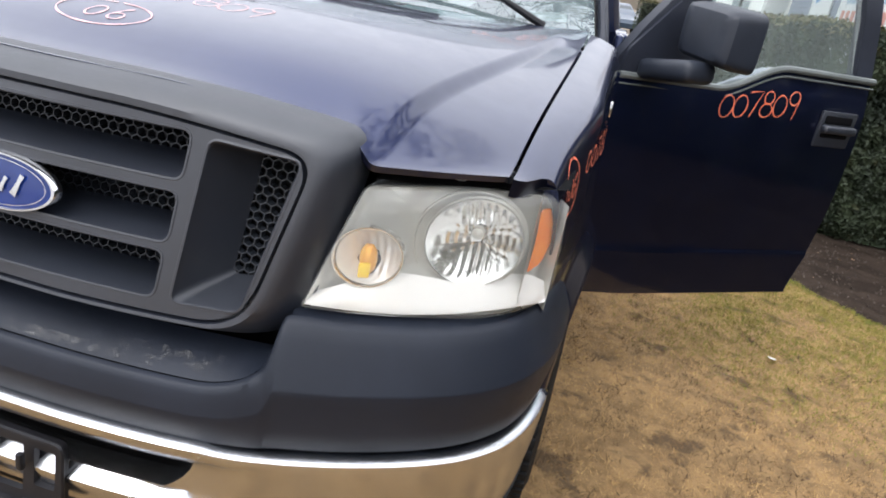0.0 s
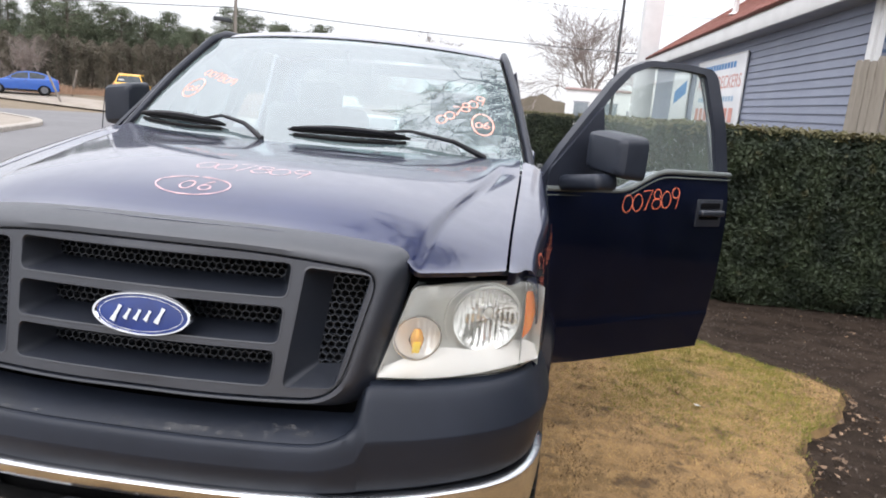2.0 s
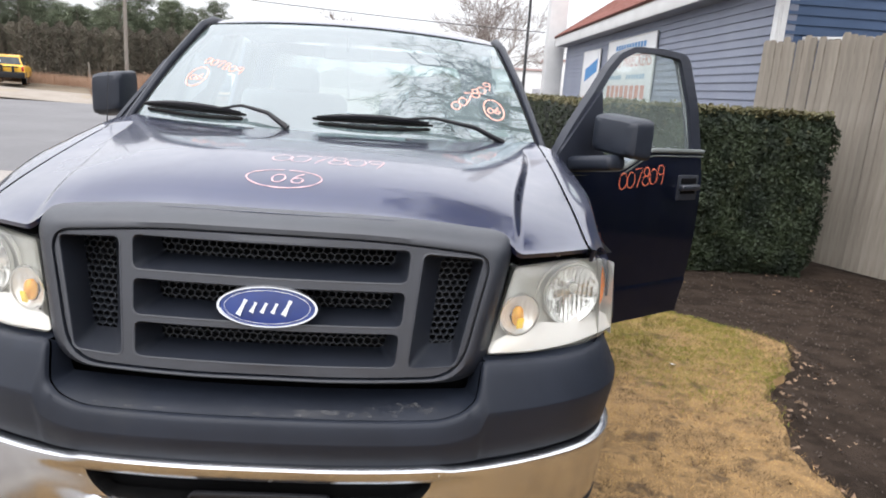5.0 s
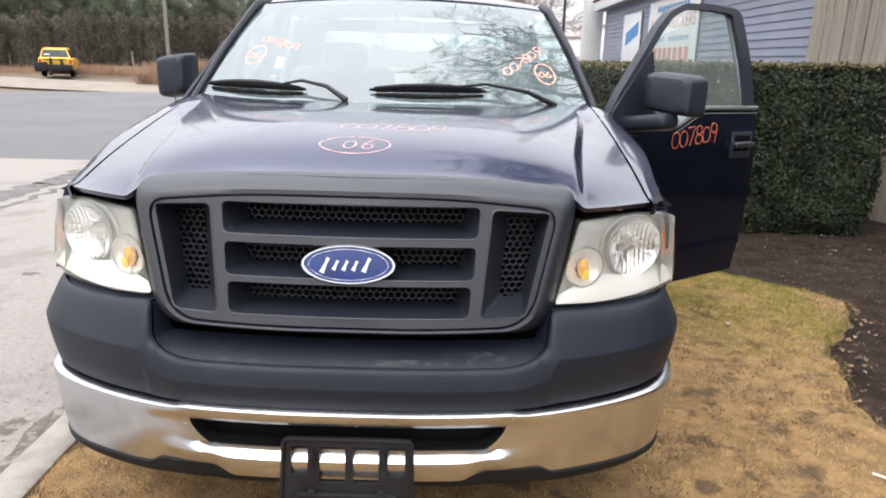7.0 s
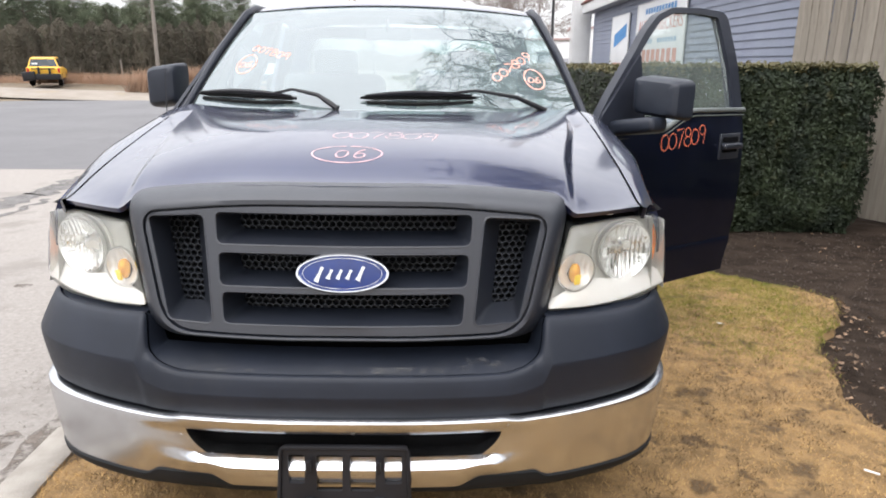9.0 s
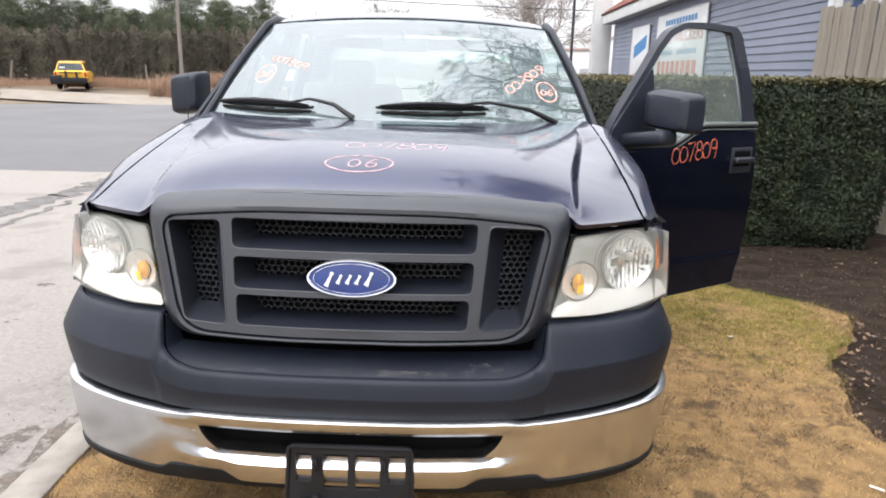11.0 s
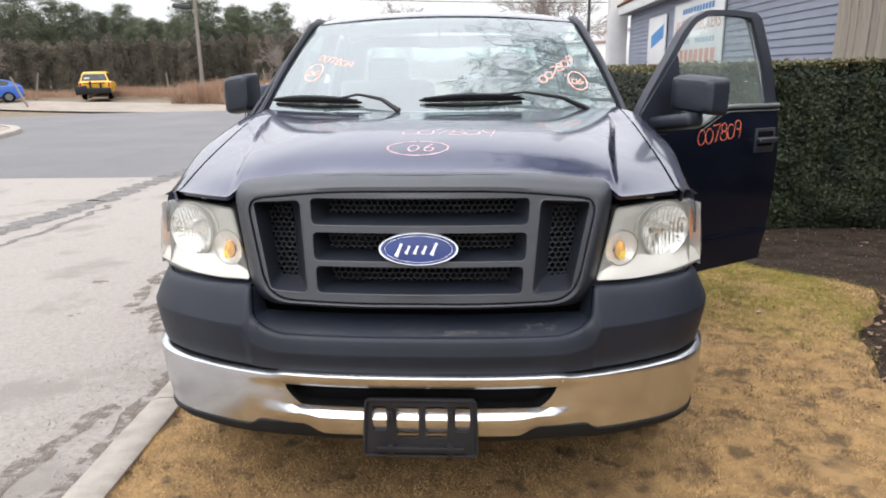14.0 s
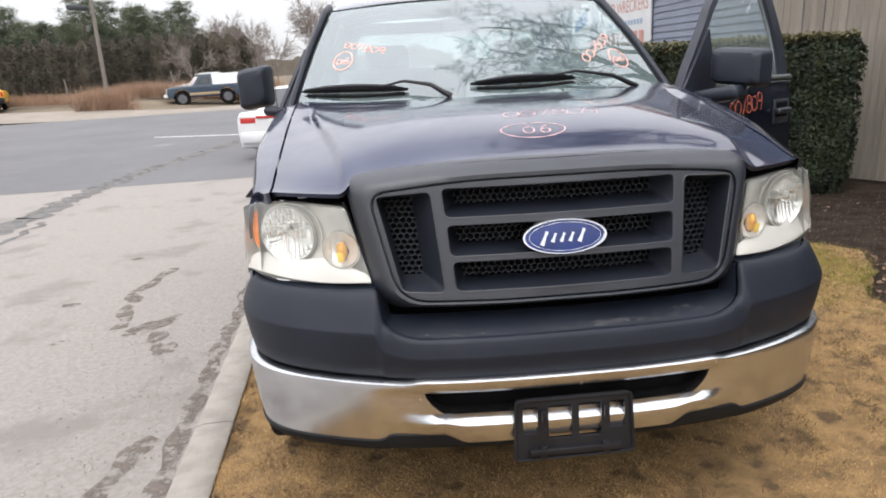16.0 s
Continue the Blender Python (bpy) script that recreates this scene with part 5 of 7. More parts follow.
def kerb_run(y0, y1):
    """One length of flush concrete kerb."""
    V, F = [], []
    ys = linspace(y0 + 0.004, y1 - 0.004, 8)
    for y in ys:
        x = kerb_x(y)
        g = level(x, y)
        for dx, dz in ((0.012, -0.12), (0.012, 0.004), (0.0, 0.012), (-0.115, 0.009), (-0.15, -0.004), (-0.162, -0.03), (-0.166, -0.14)):
            V.append((x + dx, y, g + dz + 0.003 * noise.noise((x * 8, y * 8, 1))))
    n = 7
    for j in range(len(ys) - 1):
        F += [(j * n + i, j * n + i + 1, (j + 1) * n + i + 1, (j + 1) * n + i) for i in range(n - 1)]
    F += [tuple(range(n)), tuple(reversed(range((len(ys) - 1) * n, len(ys) * n)))]
    return V, F


kerb = thing("kerb", "low pale concrete kerb between road and lawn", "kerb", kind="structure")
ky = [-9, -7.2, -5.4, -3.6, -1.9, -0.45, 0.86, 2.4, 4.2, 6.0, 7.8, 9.6]
for a, b in zip(ky, ky[1:]):
    part("kerb_stone", turned_out(kerb_run(a, b)), concrete, kerb)


def apron_pt(u, y):
    x1 = kerb_x(y) - 0.156
    x = -46 + (x1 + 46) * u
    return x, y, road_level(x, y)


CHANGE = 9.85
pav = tagged(new("pavement", data_of("pavement", grid(apron_pt, [1 - (1 - k) ** 2.2 for k in linspace(0, 1, 60)], linspace(-12, CHANGE, 70)), old_asphalt)), "worn pale asphalt apron with cracks and stains", "pavement", kind="structure")


def far_edge(x):
    return 31.6 + 0.12 * (x + 16) if x > -40 else 28.7


road = tagged(new("road", data_of("road", grid(lambda x, v: (x, CHANGE + (far_edge(x) - CHANGE) * v, road_level(x, CHANGE + (far_edge(x) - CHANGE) * v) + 0.001), linspace(-80, 70, 90), linspace(0, 1, 40)), new_asphalt)), "grey asphalt road", "road", kind="structure")


def decal(name, pts, width, mat, label, cat, lift=0.004, kind="structure", wob=0.0):
    """A painted or tarred band on the road."""
    def lay(x, y):
        return (x, y, road_level(x, y) + lift), (0, 0, 1)
    fine = []
    for p, q in zip(pts, pts[1:]):
        m = max(2, int(math.hypot(q[0] - p[0], q[1] - p[1]) / 0.07))
        fine += [(p[0] + (q[0] - p[0]) * k / m, p[1] + (q[1] - p[1]) * k / m) for k in range(m)]
    fine.append(pts[-1])
    if wob:
        fine = [(x + wob * noise.noise((x * 4, y * 4, 1)), y + wob * noise.noise((x * 4, y * 4, 5))) for x, y in fine]
    return tagged(new(name, data_of(name, ribbon(fine, width, lay, 0), mat)), label, cat, kind=kind)


def blot(name, cx, cy, rx, ry, mat, label, seed, turn=0.0):
    n, V = 40, []
    for k in range(n):
        a = 2 * math.pi * k / n
        r = 1 + 0.55 * noise.noise((math.cos(a) * 1.7, math.sin(a) * 1.7, seed))
        x, y = r * rx * math.cos(a), r * ry * math.sin(a)
        x, y = x * math.cos(turn) - y * math.sin(turn) + cx, x * math.sin(turn) + y * math.cos(turn) + cy
        V.append((x, y, road_level(x, y) + 0.005))
    return tagged(new(name, data_of(name, (V, [tuple(range(n))]), mat)), label, "stain", kind="structure")


decal("tar_seam", [(-5.3, -12), (-5.45, 3.0), (-5.6, 5.0), (-5.75, 8.7), (-5.6, 12.0), (-4.2, 20.0)], 0.42, tar, "dark tar seam along the road", "road seam", wob=0.10)
decal("tar_seam", [(-4.8, -12), (-4.75, 2.0), (-5.0, 4.4), (-5.3, 7.2)], 0.09, tar, "thin tar crack along the road", "road seam", wob=0.12)

def grit(count, seed):
    """Loose grit, thickest beside the kerb."""
    r = random.Random(seed)
    V, F = [], []
    for _ in range(count):
        y = r.uniform(-2.2, 5.0)
        x = kerb_x(y) - 0.18 - abs(r.gauss(0, 0.55))
        s = r.uniform(0.002, 0.0065)
        z = road_level(x, y) + s * 0.5
        o = len(V)
        V += [(x - s, y, z), (x + s * 0.3, y - s, z), (x + s, y + s * 0.4, z), (x - s * 0.2, y + s, z), (x, y, z + s * 0.9)]
        F += [(o, o + 1, o + 4), (o + 1, o + 2, o + 4), (o + 2, o + 3, o + 4), (o + 3, o, o + 4)]
    return V, F


tagged(new("road_grit", data_of("road_grit", grit(3500, 51), grit_mat, False)), "loose pale grit on the asphalt beside the kerb", "gravel", kind="stuff")
decal("road_mark", [(-8.1, 19.3), (-5.4, 18.4), (-2.0, 17.4)], 0.16, white_paint, "worn white painted road line", "road marking", 0.006)
decal("gutter_dirt", [(kerb_x(y) - 0.235, y) for y in linspace(-6, 9, 30)], 0.085, stain, "dark dirt line in the gutter", "road dirt", wob=0.03)
decal("road_crack", [(-2.40, 2.42), (-2.47, 2.76), (-2.52, 2.98), (-2.65, 3.36), (-2.58, 3.5), (-2.59, 3.81), (-2.56, 4.05)], 0.10, stain, "wavy dark crack in the asphalt", "road crack", wob=0.05)
decal("road_crack", [(-1.69, 0.05), (-1.67, 0.34), (-1.66, 0.52), (-1.63, 0.78), (-1.59, 0.90)], 0.10, stain, "short dark crack in the asphalt", "road crack", wob=0.05)
blot("oil_stain", -2.17, 2.46, 0.20, 0.085, stain, "dark damp stain on the asphalt", 2.0, 0.9)
blot("oil_stain", -2.06, 2.22, 0.07, 0.11, stain, "dark damp stain on the asphalt", 5.0, 0.2)
blot("oil_stain", -1.95, 2.00, 0.07, 0.12, stain, "dark damp stain on the asphalt", 9.0, 0.3)
blot("oil_stain", -3.02, 3.11, 0.07, 0.04, stain, "small dark spot on the asphalt", 3.0)
blot("oil_stain", -2.70, 2.26, 0.05, 0.03, stain, "dark damp stain on the asphalt", 6.0, 0.6)
blot("oil_stain", -3.07, 4.54, 0.06, 0.04, stain, "small dark spot on the asphalt", 12.0)


def scatter_blades(rows, mat, name, label, cat, seed, slim=0.05):
    """Grass blades: rows of (count, pick) where pick(r) gives x, y, z, height, lean."""
    r = random.Random(seed)
    V, F = [], []
    for count, pick in rows:
        for _ in range(count):
            got = pick(r)
            if got is None:
                continue
            x, y, z, h, lean = got
            a = r.uniform(0, 6.283)
            w = h * slim + 0.0008
            b = r.uniform(0, 6.283)
            dx, dy = math.cos(a) * w, math.sin(a) * w
            lx, ly = math.cos(b) * lean * h, math.sin(b) * lean * h
            o = len(V)
            V += [(x - dx, y - dy, z - 0.005), (x + dx, y + dy, z - 0.005), (x + lx, y + ly, z + h)]
            F.append((o, o + 1, o + 2))
    return tagged(new(name, data_of(name, (V, F), mat, False)), label, cat, kind="stuff")


def lawn_spot(r):
    y = -1.6 + 6.2 * r.random() ** 0.9
    x = r.uniform(kerb_x(y) - 0.008, lawn_edge(y) - 0.01)
    return x, y


def greenness(x, y):
    d = math.hypot((x - 2.2) / 1.05, (y - 3.0) / 1.35)
    return smooth01(1.25 - d) * (1 - 0.8 * smooth01((x - 2.6) / 0.25)) * (0.75 + 0.9 * noise.noise((x * 2.5, y * 2.5, 4)))


SPOTS = [(1.08, 0.73, 0.08), (1.27, 0.78, 0.07), (1.57, 1.28, 0.10), (1.75, 1.26, 0.07), (1.44, 1.08, 0.06), (1.52, 1.69, 0.09), (1.26, 1.35, 0.07), (1.95, 1.62, 0.06), (1.32, 1.98, 0.08), (1.86, 0.95, 0.07)]


spot_r = random.Random(17)
for _ in range(60):
    SPOTS.append((spot_r.uniform(-0.9, 2.1), spot_r.uniform(-0.9, 2.6), spot_r.uniform(0.02, 0.065)))


def worn(x, y):
    """How bare the turf is, round the worn spots."""
    return max(smooth01(1.5 - math.hypot(x - sx, (y - sy) * 0.8) / sr + 0.5 * noise.noise((x * 14, y * 14, 2))) for sx, sy, sr in SPOTS)


def pick_tan(r):
    x, y = lawn_spot(r)
    if r.random() < 0.9 * worn(x, y) or lawn_edge(y) - x < 0.13 * r.random() ** 0.5:
        return None
    if noise.noise((x * 2.3, y * 2.3, 9)) + 0.5 * noise.noise((x * 7.5, y * 7.5, 5)) > 0.48:
        return None
    return x, y, level(x, y) + bumps(x, y), r.uniform(0.006, 0.018), r.uniform(0.6, 2.0)


def pick_green(r):
    y = r.uniform(1.2, 4.1)
    x = r.uniform(1.1, lawn_edge(y) - 0.01)
    if r.random() > greenness(x, y):
        return None
    return x, y, level(x, y) + bumps(x, y), r.uniform(0.008, 0.022), r.uniform(0.5, 1.6)


scatter_blades([(200000, pick_tan)], blade_tan, "dry_grass", "short dry tan grass blades", "grass", 11)
blade_dark = material("dark_dead_grass_blades", (0.17, 0.105, 0.052), (0.085, 0.053, 0.027), scale=25.0, rough=0.95)


def pick_dark(r):
    x, y = lawn_spot(r)
    if lawn_edge(y) - x > 0.14 * r.random() and r.random() > 0.8 * smooth01((x - 2.55) / 0.3) and worn(x, y) < 0.4 and noise.noise((x * 5.5, y * 5.5, 7)) + 0.3 * noise.noise((x * 16, y * 16, 7)) < 0.17:
        return None
    return x, y, level(x, y) + bumps(x, y), r.uniform(0.006, 0.022), r.uniform(0.6, 1.9)


scatter_blades([(110000, pick_dark)], blade_dark, "dead_grass", "dark dead patches of matted grass", "grass", 13, 0.09)
scatter_blades([(125000, pick_green)], blade_green, "green_grass", "short green grass at the lawn corner", "grass", 12)


def dry_leaf(r, size):
    """One curled leaf."""
    n = 7
    V = [(0, 0, 0)]
    for k in range(n):
        a = 2 * math.pi * k / n
        q = size * (0.6 + 0.5 * r.random()) * (1.0 if k % 2 else 0.66)
        V.append((q * math.cos(a) * 1.25, q * math.sin(a) * 0.8, size * 0.7 * r.random()))
    return V, [(0, k + 1, (k + 1) % n + 1) for k in range(n)]


lr = random.Random(21)
leaf_meshes = [data_of("dry_leaf", dry_leaf(lr, 0.021), leaf_brown, False) for _ in range(6)]
HEAPS = [(3.02, 2.78), (2.97, 2.45), (2.86, 2.24), (2.56, 1.92), (2.50, 1.70), (2.44, 1.40)]
for k in range(190):
    size = lr.uniform(0.6, 1.2)
    if k < 46:
        hx, hy = HEAPS[k % len(HEAPS)]
        x, y = hx + lr.gauss(0.0, 0.045), hy + lr.gauss(0, 0.06)
        x = max(x, lawn_edge(y) + 0.01)
        z = level(x, y) - 0.052 + lr.uniform(0, 0.015)
    elif k < 105:
        y = lr.uniform(0.2, 3.9)
        x = lawn_edge(y) + abs(lr.gauss(0.02, 0.028))
        z = level(x, y) - 0.052
    elif k < 125:
        x, y = lr.uniform(2.6, 5.0), lr.uniform(4.3, 5.3)
        z = level(x, y) - 0.058
    else:
        x, y, size = lr.uniform(2.3, 4.4), lr.uniform(0.6, 5.0), lr.uniform(0.2, 0.5)
        x = max(x, lawn_edge(y) + 0.05)
        z = level(x, y) - 0.060
    ob = new("dry_leaf", leaf_meshes[k % 6])
    ob.matrix_basis = pose(x, y, z + 0.008, lr.uniform(-25, 25), lr.uniform(-25, 25), lr.uniform(0, 360)) @ Matrix.Scale(size, 4)
    tagged(ob, "dry brown leaf on the edge of the bed", "leaf", "leaves along the bed")
scrap = new("paper_scrap", data_of("paper_scrap", dry_leaf(lr, 0.03), white_scrap, False))
scrap.matrix_basis = pose(1.934, 2.18, level(1.934, 2.18) + 0.022, 5, 8, 20)
tagged(scrap, "small white scrap lying on the lawn", "litter")
scrap = new("paper_scrap", data_of("paper_scrap", bevel_box(0.05, 0.010, 0.004, 0.001), white_scrap, False))
scrap.matrix_basis = pose(1.86, 0.56, level(1.86, 0.56) + 0.020, 3, 4, -30)
tagged(scrap, "thin pale stick lying on the lawn", "litter")


def chips(count, seed):
    r = random.Random(seed)
    V, F = [], []
    for _ in range(count):
        y = r.uniform(-1, 5.3)
        x = r.uniform(lawn_edge(y) + 0.02, 6.2)
        s = r.uniform(0.002, 0.009)
        m = pose(x, y, level(x, y) - 0.064 + bumps(x, y, 1.6) + s * 0.4, r.uniform(0, 90), r.uniform(0, 90), r.uniform(0, 360))
        o = len(V)
        V += [m @ Vector((a * s, b * s * 0.6, c * s * 0.3)) for a in (-1, 1) for b in (-1, 1) for c in (-1, 1)]
        F += [tuple(o + i for i in q) for q in ((0, 1, 3, 2), (4, 6, 7, 5), (0, 4, 5, 1), (2, 3, 7, 6), (0, 2, 6, 4), (1, 5, 7, 3))]
    return V, F


chip_mat = material("mulch_chips", (0.042, 0.030, 0.023), (0.125, 0.096, 0.077), scale=9, rough=0.95)
tagged(new("mulch_chips", data_of("mulch_chips", chips(7000, 31), chip_mat, False)), "dark mulch chips and pebbles on the bed", "mulch", kind="stuff")

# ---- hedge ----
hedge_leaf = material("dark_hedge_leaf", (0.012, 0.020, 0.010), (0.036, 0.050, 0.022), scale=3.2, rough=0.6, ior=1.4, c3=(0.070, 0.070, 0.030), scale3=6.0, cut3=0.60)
# Top leaves: bronze tint, plus the light from above put into the colour.
hedge_top_leaf = material("bronzed_lit_top_leaf", (0.095, 0.092, 0.034), (0.165, 0.138, 0.060), scale=4, rough=0.6)
hedge_core = material("hedge_inner_shade", (0.006, 0.009, 0.005), (0.012, 0.014, 0.008), scale=8, rough=0.95)


def leaves_at(pts, size, r, flat=0.0):
    """Small pointed leaves, two triangles each, turned at random."""
    V, F = [], []
    for p, n in pts:
        n = (Vector(n) + Vector((r.gauss(0, 0.7), r.gauss(0, 0.7), r.gauss(0, 0.7)))).normalized()
        t = n.orthogonal().normalized()
        t = (t * math.cos(a := r.uniform(0, 6.283)) + n.cross(t) * math.sin(a)).normalized()
        b = n.cross(t)
        s = size * r.uniform(0.6, 1.3)
        p = Vector(p)
        o = len(V)
        V += [p - t * s, p + b * s * 0.45 + n * s * 0.15, p + t * s, p - b * s * 0.45 + n * s * 0.15]
        F.append((o, o + 1, o + 2, o + 3))
    return V, F


def hedge_block(x0, x1, y0, y1, h, name, faces, seed):
    r = random.Random(seed)
    g = level((x0 + x1) / 2, y0)
    hd = thing("hedge", name, "hedge", pose(0, 0, 0))
    # A near-black block gives the deep shade seen between the leaves.
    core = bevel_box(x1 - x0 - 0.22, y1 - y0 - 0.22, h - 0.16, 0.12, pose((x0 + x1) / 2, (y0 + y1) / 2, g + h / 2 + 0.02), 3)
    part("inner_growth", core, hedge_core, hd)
    side, top = [], []

    def lump(a, b, k):
        return 0.09 * noise.noise((a * 1.6, b * 1.6, k)) + 0.05 * noise.noise((a * 5, b * 5, k + 3))
    for f, count in faces:
        for _ in range(count):
            a, b = r.random(), r.random()
            inn = abs(r.gauss(0, 0.045)) - 0.02
            z = g - 0.06 + (h + 0.04) * b
            roundoff = 0.10 * smooth01((b - 0.88) / 0.12) + 0.09 * smooth01((0.12 - b) / 0.12)
            if f == "front":
                x = x0 + (x1 - x0) * a
                endr = 0.12 * (smooth01((0.05 - a) / 0.05) + smooth01((a - 0.95) / 0.05))
                side.append(((x, y0 + inn + roundoff + endr + lump(x, z, 1), z), (0, -1, 0.25)))
            elif f == "left":
                y = y0 + (y1 - y0) * a
                side.append(((x0 + inn + roundoff + lump(y, z, 2), y, z), (-1, 0, 0.25)))
            elif f == "right":
                y = y0 + (y1 - y0) * a
                side.append(((x1 - inn - roundoff - lump(y, z, 5), y, z), (1, 0, 0.25)))
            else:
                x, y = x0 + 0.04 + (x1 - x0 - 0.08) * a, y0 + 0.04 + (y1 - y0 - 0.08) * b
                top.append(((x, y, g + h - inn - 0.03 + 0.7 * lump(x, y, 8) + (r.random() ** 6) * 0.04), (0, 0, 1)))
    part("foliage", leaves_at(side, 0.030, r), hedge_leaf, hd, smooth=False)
    part("foliage_top", leaves_at(top, 0.028, r), hedge_top_leaf, hd, "bronze-tinged leaves on the clipped top, painted lighter as lit from above", smooth=False)
    return hd


hedge_block(2.30, 4.62, 5.30, 6.75, 1.68, "tall dense dark green clipped hedge beside the mulch bed", [("front", 30000), ("left", 9000), ("right", 9000), ("top", 15000)], 41)
hedge_block(2.30, 3.55, 6.80, 19.5, 1.72, "long dark green clipped hedge along the blue building", [("left", 14000), ("top", 12000)], 42)
hedge_block(0.70, 2.40, 19.55, 20.80, 1.70, "far return of the clipped hedge behind the truck", [("front", 5000), ("top", 3000)], 43)

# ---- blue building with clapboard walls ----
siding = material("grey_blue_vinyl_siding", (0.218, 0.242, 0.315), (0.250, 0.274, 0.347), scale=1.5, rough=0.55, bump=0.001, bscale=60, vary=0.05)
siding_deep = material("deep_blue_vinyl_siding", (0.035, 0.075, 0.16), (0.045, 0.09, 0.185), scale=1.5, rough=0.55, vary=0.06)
white_trim = material("white_painted_trim", (0.78, 0.78, 0.77), (0.70, 0.70, 0.69), scale=2, rough=0.5)
shingle = material("red_brown_roof_shingle", (0.20, 0.065, 0.045), (0.27, 0.095, 0.07), scale=3, rough=0.9, bump=0.006, bscale=60, vary=0.12)
roof_deck = material("dark_roof_deck", (0.10, 0.04, 0.03), (0.13, 0.05, 0.04), scale=4, rough=0.95)
soffit_mat = material("grey_soffit", (0.33, 0.33, 0.35), (0.38, 0.38, 0.40), scale=3, rough=0.7)
WX, WY0, WY1, WZ0, EAVE = 5.0, 7.66, 21.9, -0.34, 3.10
house = thing("building", "low building with grey-blue siding, white trim and red-brown roof", "building")
wall_w = part("side_wall", bevel_box(0.20, WY1 - WY0, EAVE - WZ0 + 0.1, 0, pose(WX + 0.12, (WY0 + WY1) / 2, (EAVE + WZ0) / 2 + 0.05)), siding, house)
RISE = 3.1
gable = [(WX + 0.03, WZ0), (WX + 9.0, WZ0), (WX + 9.0, EAVE), (WX + 4.5, EAVE + RISE), (WX + 0.03, EAVE)]
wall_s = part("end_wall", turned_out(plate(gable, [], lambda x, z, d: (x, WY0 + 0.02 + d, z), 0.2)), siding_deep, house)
part("far_wall", turned_out(plate(gable, [], lambda x, z, d: (x, WY1 - 0.2 + d, z), 0.2)), siding, house)
part("back_wall", bevel_box(0.2, WY1 - WY0, EAVE - WZ0, 0, pose(WX + 8.9, (WY0 + WY1) / 2, (EAVE + WZ0) / 2)), siding, house)


def lap_board(length, h):
    """One clapboard, thick at its lower edge: along x, facing -y."""
    L = length / 2
    V = [(-L, -0.026, 0), (L, -0.026, 0), (L, -0.004, h), (-L, -0.004, h), (-L, 0.004, 0.002), (L, 0.004, 0.002), (L, 0.002, h), (-L, 0.002, h)]
    return V, [(0, 1, 2, 3), (4, 0, 3, 7), (1, 5, 6, 2), (4, 5, 1, 0), (3, 2, 6, 7)]


EXPO = 0.127
board_me = data_of("siding_board", lap_board(WY1 - WY0 - 0.12, EXPO), siding, False)
k = 0
while WZ0 + 0.15 + k * EXPO < EAVE - 0.02:
    ob = new("siding_board", board_me)
    ob.parent = wall_w
    ob.matrix_basis = pose(WX + 0.02, (WY0 + WY1) / 2 + 0.05, WZ0 + 0.15 + k * EXPO, 0, 0, -90)
    k += 1
k = 0
while WZ0 + 0.15 + k * EXPO < EAVE + 1.6:
    z = WZ0 + 0.15 + k * EXPO
    run = 8.9 if z < EAVE else 8.9 - (z + EXPO - EAVE) / RISE * 8.9
    x0 = WX + 0.05 if z < EAVE else WX + 0.05 + (z + EXPO - EAVE) / RISE * 4.45
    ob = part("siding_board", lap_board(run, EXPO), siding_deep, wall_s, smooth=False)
    ob.matrix_basis = pose(x0 + run / 2, WY0 + 0.018, z)
    k += 1
part("corner_trim", bevel_box(0.05, 0.13, EAVE - WZ0, 0.004, pose(WX - 0.02, WY0 + 0.045, (EAVE + WZ0) / 2)), white_trim, house, "white corner board")
part("corner_trim", bevel_box(0.08, 0.05, EAVE - WZ0, 0.004, pose(WX + 0.03, WY0 - 0.02, (EAVE + WZ0) / 2)), white_trim, house)
part("fascia", bevel_box(0.05, WY1 - WY0 + 0.8, 0.30, 0.006, pose(WX - 0.32, (WY0 + WY1) / 2, EAVE + 0.17)), white_trim, house, "white fascia board")
part("soffit", bevel_box(0.36, WY1 - WY0 + 0.7, 0.02, 0, pose(WX - 0.14, (WY0 + WY1) / 2, EAVE + 0.03)), soffit_mat, house)
PITCH = math.atan2(RISE, 4.5)
slope_len = 4.95 / math.cos(PITCH)
roof_w = part("roof", bevel_box(slope_len, WY1 - WY0 + 0.9, 0.05, 0.005, pose(WX - 0.38, (WY0 + WY1) / 2, EAVE + 0.31) @ pose(0, 0, 0, 0, -math.degrees(PITCH), 0) @ pose(slope_len / 2, 0, 0)), roof_deck, house, "red-brown shingled roof")
part("roof", bevel_box(slope_len, WY1 - WY0 + 0.9, 0.05, 0.005, pose(WX + 9.4, (WY0 + WY1) / 2, EAVE + 0.31) @ pose(0, 0, 0, 0, math.degrees(PITCH), 0) @ pose(-slope_len / 2, 0, 0)), roof_deck, house)
course_me = data_of("shingle_course", bevel_box(0.20, (WY1 - WY0 + 0.88) / 8 - 0.01, 0.018, 0), shingle, False)
for k in range(int(slope_len / 0.16)):
    for j in range(8):
        ob = new("shingle_course", course_me)
        ob.parent = roof_w
        ob.matrix_basis = pose(WX - 0.38, WY0 - 0.44 + (j + 0.5) * (WY1 - WY0 + 0.88) / 8 + (0.03 if k % 2 else -0.03), EAVE + 0.34) @ pose(0, 0, 0, 0, -math.degrees(PITCH), 0) @ pose(0.08 + 0.16 * k, 0, 0.010, 0, 2.5, 0)
